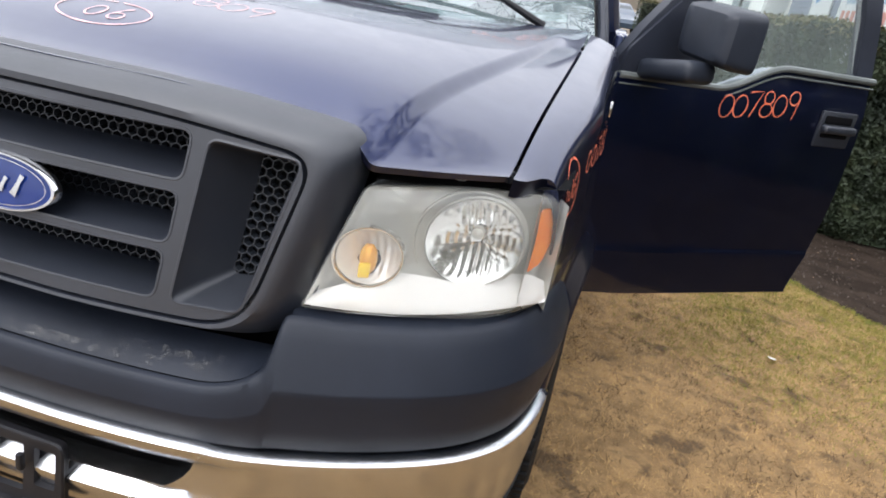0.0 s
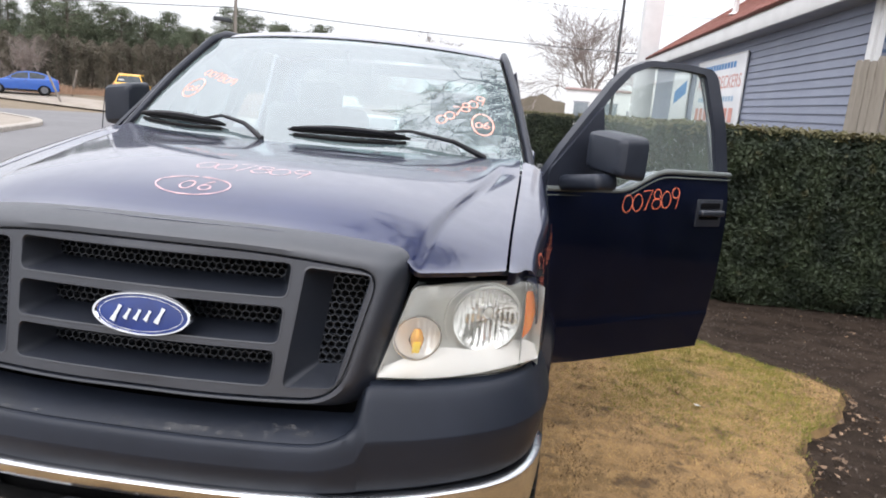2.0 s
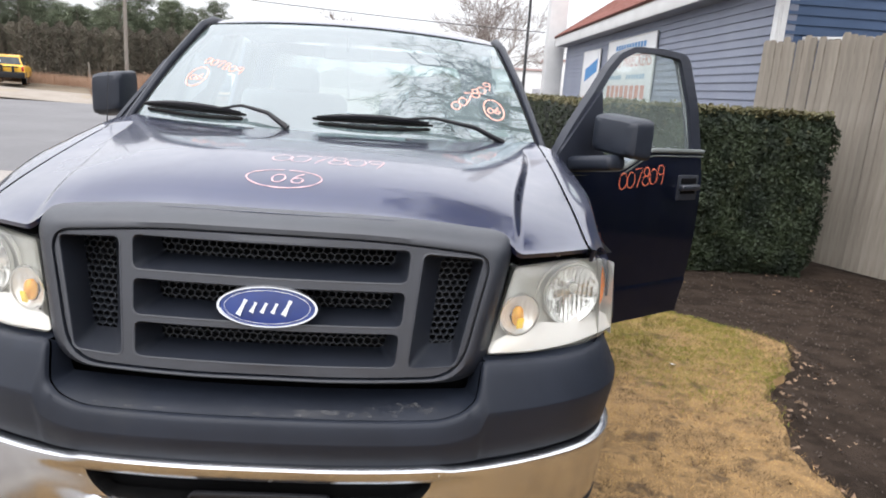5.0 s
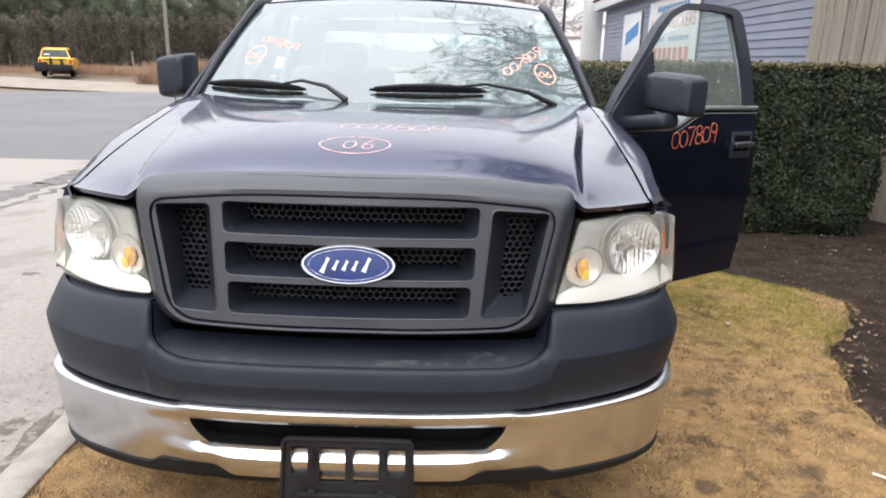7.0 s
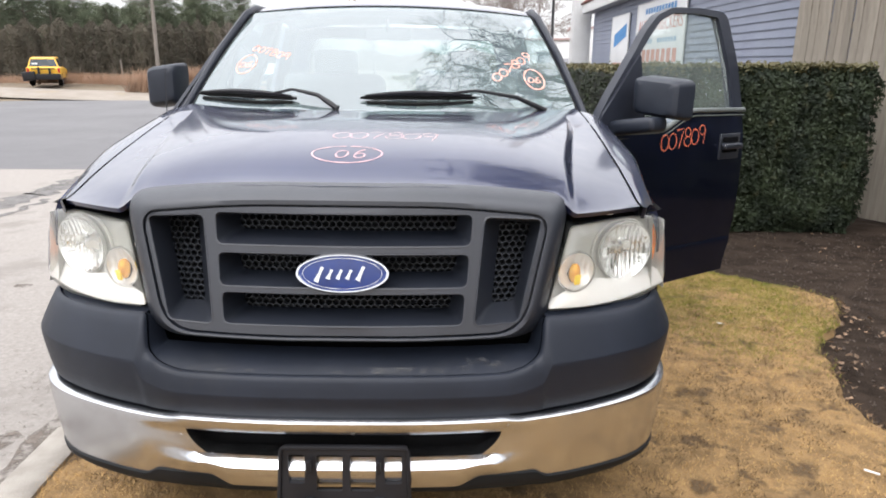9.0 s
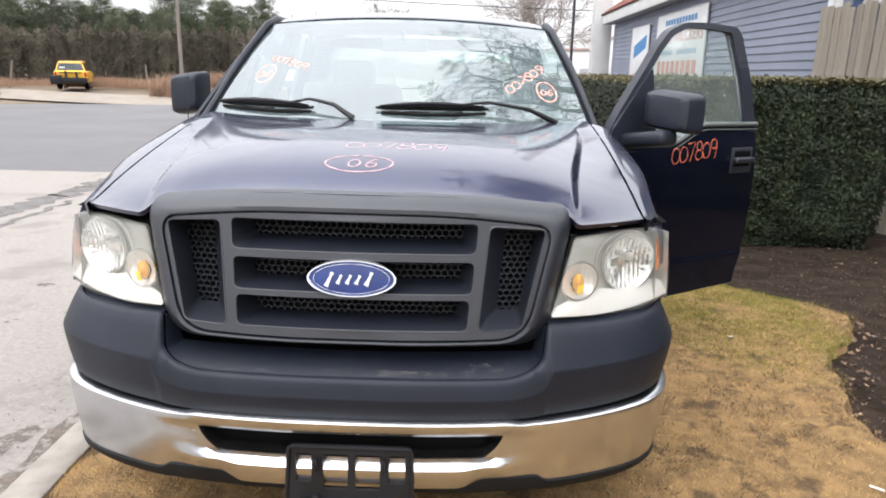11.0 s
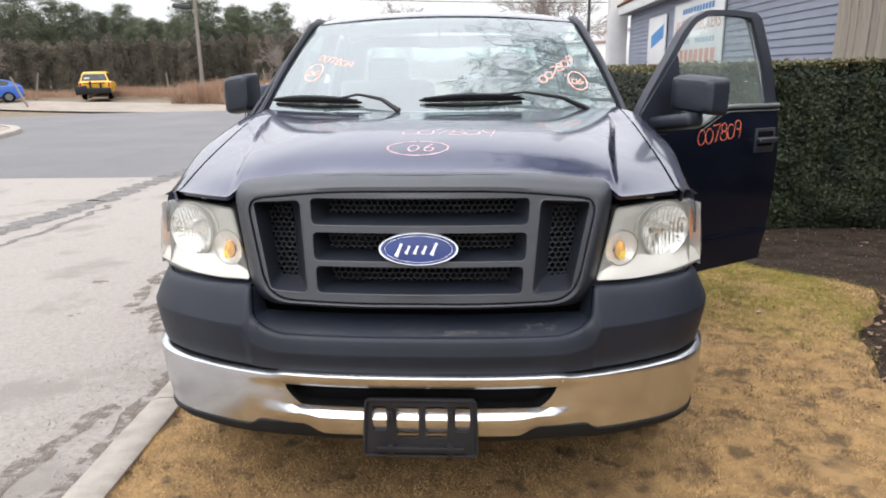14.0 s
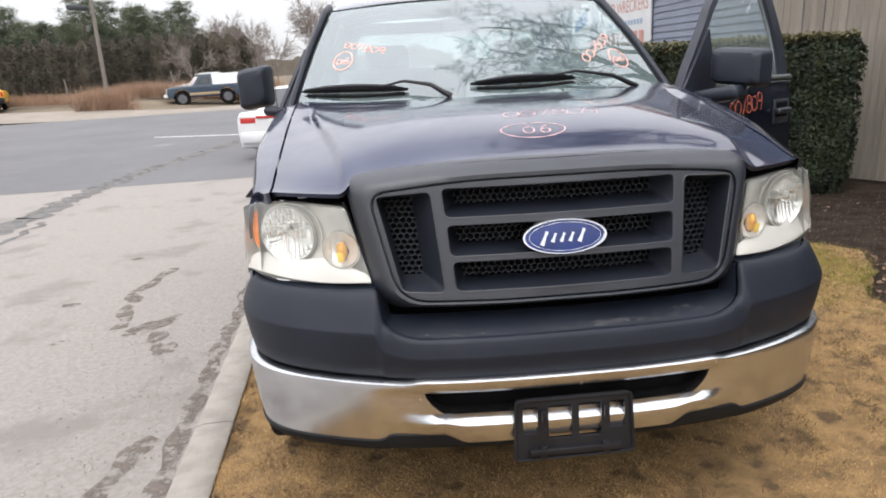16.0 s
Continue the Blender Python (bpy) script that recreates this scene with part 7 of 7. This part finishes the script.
il = round_poly(isl, [0.9, 2, 2, 1, 1, 1, 2, 2, 0.9], 6)
ri = len(il)
iv, ifc = [], []
for sh, dz in ((0.0, -0.2), (0.0, 0.12), (0.03, 0.15), (0.32, 0.15)):
    for k, (x, y) in enumerate(il):
        px, py = Vector((x, y)), Vector(il[(k + 1) % ri]) - Vector(il[k - 1])
        n2 = Vector((py[1], -py[0])).normalized()
        q = Vector((x, y)) - n2 * sh if (Vector((-35, 18)) - Vector((x, y))).dot(n2) < 0 else Vector((x, y)) + n2 * sh
        iv.append((q[0], q[1], road_level(q[0], q[1]) + dz))
for k in range(3):
    ifc += [(k * ri + i, k * ri + (i + 1) % ri, (k + 1) * ri + (i + 1) % ri, (k + 1) * ri + i) for i in range(ri)]
island = thing("traffic_island", "kerbed traffic island with pale concrete edge and sandy fill", "traffic island", kind="structure")
part("island_kerb", turned_out((iv, ifc)), concrete, island)
part("island_fill", ([(v[0], v[1], v[2] - 0.02) for v in iv[3 * ri:]], [tuple(range(ri))]), sand, island)

# ---- vehicles across the road ----
tyre_mat, car_glass = rubber, material("dark_car_glass", (0.03, 0.04, 0.045), (0.05, 0.06, 0.065), scale=2, rough=0.08, rvar=0.2)
red_lamp = material("red_tail_lamp", (0.45, 0.02, 0.02), (0.55, 0.04, 0.03), scale=10, rough=0.2)
clear_lamp = material("clear_car_lamp", (0.75, 0.76, 0.78), rough=0.15)
paint_blue = material("bright_blue_car_paint", (0.02, 0.10, 0.42), (0.03, 0.12, 0.48), scale=2, rough=0.3, coat=0.8)
paint_yellow = material("orange_yellow_truck_paint", (0.88, 0.46, 0.02), (0.92, 0.52, 0.03), scale=2, rough=0.35, coat=0.5)
paint_teal = material("dark_blue_green_car_paint", (0.025, 0.045, 0.075), (0.03, 0.055, 0.09), scale=2, rough=0.35, coat=0.6)
paint_white = material("white_car_paint", (0.78, 0.78, 0.78), (0.72, 0.72, 0.72), scale=2, rough=0.3, coat=0.6)
paint_silver = material("silver_car_paint", (0.42, 0.43, 0.45), (0.47, 0.48, 0.50), scale=2, rough=0.3, coat=0.6)
paint_tan = material("tan_car_paint", (0.42, 0.31, 0.18), (0.46, 0.35, 0.21), scale=3, rough=0.4)


def car_shell(outline, arches, w, bottom):
    """A body of one side outline (y, z), front to back over the top, with wheel arches cut from below and its long edges rounded."""
    pts = list(outline)
    for c, r in sorted(arches, reverse=True):
        pts += [(c + r * math.cos(radians(a)), bottom + r * math.sin(radians(a))) for a in range(0, 181, 20)]
    bm = bmesh.new()
    faces = bm.faces.new([bm.verts.new((-w, y, z)) for y, z in pts])
    out = bmesh.ops.extrude_face_region(bm, geom=[faces])
    bmesh.ops.translate(bm, vec=(2 * w, 0, 0), verts=[g for g in out["geom"] if isinstance(g, bmesh.types.BMVert)])
    bmesh.ops.recalc_face_normals(bm, faces=bm.faces)
    rims = [e for e in bm.edges if abs(e.verts[0].co.x - e.verts[1].co.x) < 0.01 and min(v.co.z for v in e.verts) > bottom + 0.42]
    bmesh.ops.bevel(bm, geom=rims, offset=0.06, segments=3, affect="EDGES", profile=0.5, clamp_overlap=True)
    return bm


def greenhouse(outline, w, belt_z, lean):
    """The cabin over the belt line, narrowing upward."""
    n = len(outline)
    V = [(sd * (w - lean * max(0.0, z - belt_z)), y, z) for sd in (-1, 1) for y, z in outline]
    return V, [tuple(range(n)), tuple(reversed(range(n, 2 * n)))] + [(i, n + i, n + (i + 1) % n, (i + 1) % n) for i in range(n)]


def vehicle(name, label, cat, at, paint, w, outline, cabin, belt_z, sides, ends, wheels, radius, extras=(), top_paint=None, lean=0.32, group=""):
    """outline, cabin: side outlines; sides: side panes as (y, z) corners; ends: front and back panes as (y0, z0, y1, z1); y runs from nose to tail."""
    v = thing(name, label, cat, at, group)
    bottom = min(z for _, z in outline)
    part("body", car_shell(outline, [(y, radius + 0.06) for y in wheels], w, bottom), paint, v)
    top = part("cabin", turned_out(greenhouse(cabin, w - 0.07, belt_z, lean)), top_paint or paint, v)

    def half(z):
        return w - 0.07 - lean * max(0.0, z - belt_z)

    for quad in sides:
        for sd in (1, -1):
            V = [(sd * (half(z) + 0.006), y, z) for y, z in quad]
            part("window_pane", turned_out((V, [tuple(range(len(V)))])), car_glass, top, smooth=False)
    for y0, z0, y1, z1 in ends:
        nrm = Vector((0, z1 - z0, -(y1 - y0))).normalized() * 0.008
        if nrm.z < 0:
            nrm = -nrm
        V = [Vector((x, y, z)) + nrm for x, y, z in ((-half(z0) + 0.07, y0, z0), (half(z0) - 0.07, y0, z0), (half(z1) - 0.06, y1, z1), (-half(z1) + 0.06, y1, z1))]
        part("window_pane", (V, [(0, 1, 2, 3)]), car_glass, top, smooth=False)
    for y in wheels:
        for sd in (1, -1):
            m = pose(sd * (w - 0.11), y, radius, 0, 90 * sd, 0)
            t = part("wheel", lathe([(radius * 0.6, -0.10), (radius * 0.95, -0.10), (radius, -0.07), (radius, 0.08), (radius * 0.94, 0.105), (radius * 0.66, 0.10), (radius * 0.62, 0.03), (0.0, 0.03)], 24, m), tyre_mat, v)
            part("rim", lathe([(radius * 0.64, 0.095), (radius * 0.56, 0.06), (radius * 0.2, 0.085), (0.0, 0.09)], 18, m), rim_grey, t)
            well = grid(lambda a, h: ((radius + 0.05) * math.cos(a), (radius + 0.05) * math.sin(a), h), linspace(0, 2 * math.pi, 25), [-0.16, 0.06])
            part("wheel_well", moved(join(well, ([((radius + 0.05) * math.cos(k * math.pi / 10), (radius + 0.05) * math.sin(k * math.pi / 10), -0.16) for k in range(20)], [tuple(range(20))])), m), black, v)
        if y == wheels[0]:
            part("underbody", bevel_box(2 * w - 0.16, wheels[-1] - wheels[0] + 1.2, 0.16, 0.02, pose(0, (wheels[0] + wheels[-1]) / 2, bottom + 0.05)), black, v)
    for pn, shape, mat in extras:
        part(pn, shape, mat, v)
    return v


rim_grey = material("dull_alloy_rim", (0.16, 0.165, 0.18), (0.22, 0.225, 0.24), scale=8, rough=0.4, metal=0.6)
zc = bank(-26.2, 32.4)
vehicle("crossover_car", "bright blue crossover car parked on the verge", "car", pose(-26.7, 32.3, zc + 0.02, 0, 0, -90 + 38) @ Matrix.Scale(0.80, 4) @ pose(0, -2.2, 0), paint_blue, 0.90,
        [(0.06, 0.26), (0.0, 0.52), (0.10, 0.72), (0.45, 0.86), (1.25, 0.99), (4.10, 1.10), (4.36, 1.06), (4.42, 0.74), (4.36, 0.30), (4.2, 0.26)],
        [(1.05, 0.95), (1.25, 1.00), (2.00, 1.45), (2.55, 1.55), (3.15, 1.53), (3.75, 1.37), (4.22, 1.12), (4.2, 0.98)], 1.0,
        [[(1.42, 1.03), (2.02, 1.40), (2.62, 1.47), (2.62, 1.06)], [(2.70, 1.06), (2.70, 1.47), (3.12, 1.46), (3.66, 1.30), (3.55, 1.09)]],
        [(1.30, 1.03, 1.96, 1.43), (4.16, 1.16, 3.72, 1.39)], (0.86, 3.52), 0.345,
        [("tail_lamp", bevel_box(0.42, 0.14, 0.13, 0.03, pose(0.66, 4.33, 0.96)), red_lamp), ("tail_lamp", bevel_box(0.42, 0.14, 0.13, 0.03, pose(-0.66, 4.33, 0.96)), red_lamp), ("rear_bumper", bevel_box(1.72, 0.16, 0.20, 0.05, pose(0, 4.36, 0.42)), trim_black), ("sill", bevel_box(1.84, 1.9, 0.10, 0.03, pose(0, 2.2, 0.31)), trim_black), ("head_lamp", bevel_box(1.62, 0.20, 0.12, 0.03, pose(0, 0.16, 0.74)), clear_lamp),
         ("door_handle", bevel_box(1.83, 0.16, 0.03, 0.01, pose(0, 2.45, 0.93)), trim_black), ("wing_mirror", bevel_box(2.02, 0.10, 0.13, 0.03, pose(0, 1.62, 1.06)), paint_blue)])
zc = bank(-22.1, 35.0)
vehicle("work_truck", "orange-yellow pickup seen from behind with a dark hitch frame", "pickup truck", pose(-22.1, 35.0, zc + 0.05, 0, 0, 206) @ Matrix.Scale(0.86, 4) @ pose(0, -4.6, 0), paint_yellow, 0.94,
        [(0.08, 0.40), (0.0, 0.60), (0.06, 0.98), (1.35, 1.08), (4.92, 1.12), (5.00, 1.06), (5.00, 0.50), (4.9, 0.40)],
        [(1.25, 1.02), (1.40, 1.08), (1.95, 1.66), (2.25, 1.76), (3.7, 1.76), (4.60, 1.66), (4.90, 1.12), (4.85, 1.02)], 1.08,
        [[(1.58, 1.12), (2.02, 1.60), (2.75, 1.64), (2.75, 1.14)], [(2.85, 1.14), (2.85, 1.64), (3.60, 1.64), (3.60, 1.14)], [(3.7, 1.14), (3.7, 1.64), (4.45, 1.58), (4.66, 1.14)]],
        [(1.46, 1.12, 1.92, 1.62), (4.87, 1.16, 4.63, 1.60)], (0.92, 3.98), 0.39,
        [("hitch_frame", bevel_box(1.9, 0.45, 0.36, 0.04, pose(0, 5.22, 0.54)), trim_black), ("spreader_box", bevel_box(0.70, 0.50, 0.54, 0.05, pose(0.80, 5.30, 0.58, 0, 6, 0)), trim_black), ("upright", bevel_box(0.12, 0.30, 0.56, 0.02, pose(-0.35, 5.18, 0.80)), trim_black), ("upright", bevel_box(0.12, 0.30, 0.62, 0.02, pose(0.25, 5.18, 0.82)), trim_black), ("crossbar", bevel_box(1.3, 0.08, 0.08, 0.01, pose(0, 5.26, 1.02)), trim_black),
         ("rear_bumper", bevel_box(1.86, 0.18, 0.20, 0.04, pose(0, 5.02, 0.58)), trim_black), ("number_plate", bevel_box(0.32, 0.02, 0.16, 0.01, pose(0.45, 4.80, 1.30)), paper),
         ("tail_lamp", bevel_box(0.13, 0.06, 0.30, 0.02, pose(0.84, 4.99, 0.92)), red_lamp), ("tail_lamp", bevel_box(0.13, 0.06, 0.30, 0.02, pose(-0.84, 4.99, 0.92)), red_lamp), ("aerial_mast", tube([(-0.7, 1.5, 1.1), (-0.72, 1.55, 2.05)], 0.008, 5), wire_mat)])
vehicle("off_road_car", "dark blue-green and tan off-road car with a white top", "car", pose(-12.1, 39.7, -0.32, 0, 0, -74) @ Matrix.Scale(0.97, 4) @ pose(0, -2.2, 0), paint_teal, 0.94,
        [(0.06, 0.50), (0.0, 0.62), (0.03, 1.04), (0.20, 1.10), (1.45, 1.14), (4.50, 1.17), (4.58, 1.12), (4.56, 0.58), (4.48, 0.50)],
        [(1.36, 1.08), (1.46, 1.14), (1.90, 1.70), (2.15, 1.78), (2.62, 1.79), (4.30, 1.77), (4.50, 1.62), (4.54, 1.12)], 1.12,
        [[(1.64, 1.17), (2.02, 1.66), (2.56, 1.68), (2.56, 1.18)]],
        [(1.52, 1.18, 1.88, 1.66), (4.52, 1.22, 4.44, 1.64)], (0.82, 3.46), 0.41,
        [("side_band", bevel_box(1.90, 1.75, 0.17, 0.03, pose(0, 2.14, 0.66)), paint_tan), ("hardtop", turned_out(greenhouse([(2.66, 1.16), (2.66, 1.80), (4.32, 1.80), (4.54, 1.66), (4.58, 1.16)], 0.885, 1.12, 0.30)), paint_white), ("front_bumper", bevel_box(1.9, 0.22, 0.20, 0.04, pose(0, -0.10, 0.62)), paint_white), ("grille_panel", bevel_box(1.7, 0.06, 0.26, 0.02, pose(0, -0.02, 0.90)), clear_lamp), ("rear_bumper", bevel_box(1.86, 0.18, 0.18, 0.04, pose(0, 4.64, 0.62)), clear_lamp)])
vehicle("parked_truck", "white pickup parked beside the dark off-road car", "pickup truck", pose(-13.9, 46.0, -0.25, 0, 0, -60) @ pose(0, -2.2, 0), paint_white, 0.94,
        [(0.06, 0.46), (0.0, 0.62), (0.05, 1.02), (1.40, 1.10), (4.90, 1.12), (5.0, 1.06), (4.98, 0.50), (4.9, 0.46)],
        [(1.25, 1.04), (1.42, 1.10), (1.95, 1.68), (2.2, 1.76), (3.1, 1.76), (3.35, 1.64), (3.42, 1.10)], 1.08,
        [[(1.60, 1.13), (2.02, 1.62), (3.08, 1.66), (3.16, 1.13)]], [(1.48, 1.14, 1.92, 1.64), (3.41, 1.16, 3.35, 1.60)], (0.92, 4.0), 0.38,
        [("front_bumper", bevel_box(1.86, 0.20, 0.18, 0.04, pose(0, -0.06, 0.58)), clear_lamp)])
vehicle("sedan_car", "white sedan with red tail lamps waiting at the roadside", "car", pose(-2.97, 12.15, road_level(-3.0, 12.5), 0, 0, 168) @ pose(0, -4.6, 0), paint_white, 0.87,
        [(0.06, 0.22), (0.0, 0.46), (0.10, 0.66), (1.25, 0.88), (3.55, 0.95), (4.50, 0.97), (4.60, 0.90), (4.62, 0.60), (4.56, 0.26), (4.45, 0.22)],
        [(1.15, 0.84), (1.25, 0.89), (2.0, 1.34), (2.4, 1.42), (3.0, 1.41), (3.75, 0.97), (3.7, 0.86)], 0.9,
        [[(1.50, 0.93), (2.05, 1.29), (2.48, 1.34), (2.48, 0.95)], [(2.56, 0.95), (2.56, 1.34), (2.94, 1.32), (3.42, 1.02), (3.36, 0.97)]],
        [(1.34, 0.93, 1.96, 1.31), (3.68, 1.01, 3.06, 1.37)], (0.88, 3.66), 0.32,
        [("tail_lamp", bevel_box(0.38, 0.12, 0.17, 0.03, pose(0.64, 4.55, 0.79)), red_lamp), ("tail_lamp", bevel_box(0.38, 0.12, 0.17, 0.03, pose(-0.64, 4.55, 0.79)), red_lamp), ("rear_bumper", bevel_box(1.66, 0.16, 0.24, 0.06, pose(0, 4.60, 0.46)), paint_white), ("number_plate", bevel_box(0.34, 0.02, 0.14, 0.01, pose(0, 4.64, 0.76)), paper), ("boot_strip", bevel_box(0.9, 0.03, 0.05, 0.01, pose(0, 4.62, 0.87)), red_lamp)])

# ---- white low building and cars far behind the hedge ----
shop_glass = material("pale_shop_glass", (0.20, 0.23, 0.25), (0.26, 0.29, 0.31), scale=2, rough=0.15)
edge_grey = material("faded_red_roof_edge", (0.42, 0.30, 0.28), (0.48, 0.36, 0.33), scale=3, rough=0.6)
shop = thing("low_building", "low white building with a flat roof behind the hedge", "building", pose(6.0, 44, -0.3, 0, 0, -6))
part("wall", bevel_box(5.2, 4.0, 3.2, 0.02, pose(0, 0, 1.6)), white_trim, shop)
part("roof_edge", bevel_box(5.4, 4.2, 0.14, 0.02, pose(0, 0, 3.27)), edge_grey, shop)
part("wall", bevel_box(4.4, 3.5, 4.0, 0.02, pose(4.2, 2.0, 2.0)), white_trim, shop)
part("roof_edge", bevel_box(4.6, 3.7, 0.14, 0.02, pose(4.2, 2.0, 4.07)), edge_grey, shop)
for wx in (-1.6, 0.2):
    w = part("window", bevel_box(0.9, 0.08, 1.1, 0.01, pose(wx, -2.01, 1.9)), shop_glass, shop)
    part("window_frame", join(bevel_box(1.04, 0.06, 0.08, 0.005, pose(wx, -2.03, 2.49)), bevel_box(1.04, 0.06, 0.08, 0.005, pose(wx, -2.03, 1.31))), soffit_mat, w)
part("door", bevel_box(0.95, 0.08, 2.1, 0.01, pose(1.7, -2.01, 1.05)), soffit_mat, shop)
for x, y, p, nm in ((2.35, 40.2, paint_silver, "silver"), (0.2, 38.0, paint_teal, "dark")):
    vehicle("parked_car", f"{nm} car parked behind the hedge", "car", pose(x, y, -0.36, 0, 0, 20), p, 0.87,
            [(0.06, 0.22), (0.0, 0.46), (0.10, 0.66), (1.25, 0.88), (3.55, 0.95), (4.50, 0.97), (4.60, 0.90), (4.56, 0.26), (4.45, 0.22)],
            [(1.15, 0.84), (1.25, 0.89), (2.0, 1.34), (2.4, 1.44), (3.0, 1.43), (3.75, 0.97), (3.7, 0.86)], 0.9,
            [[(1.50, 0.93), (2.05, 1.29), (2.48, 1.34), (2.48, 0.95)], [(2.56, 0.95), (2.56, 1.34), (2.94, 1.32), (3.42, 1.02), (3.36, 0.97)]],
            [(1.34, 0.93, 1.96, 1.31), (3.68, 1.01, 3.06, 1.37)], (0.88, 3.66), 0.32)
hills = tagged(new("backdrop", data_of("backdrop", grid(lambda a, v: (140 * math.sin(radians(a)), 140 * math.cos(radians(a)), -1 + v * (4.5 + 3.5 * smooth01((-13 - a) / 7) * smooth01((a + 50) / 6) + 2.0 * noise.noise((a * 0.35, 1, 0)) + 1.2 * noise.noise((a * 1.7, 4, 0)) + 0.7 * noise.noise((a * 5.3, 4, 0)))), linspace(-80, 80, 321), [0, 0.5, 0.9, 1.0]), material("far_brown_woods", (0.17, 0.15, 0.115), (0.215, 0.185, 0.145), scale=0.15, rough=1.0))), "far brown winter woods", "woods", kind="structure")
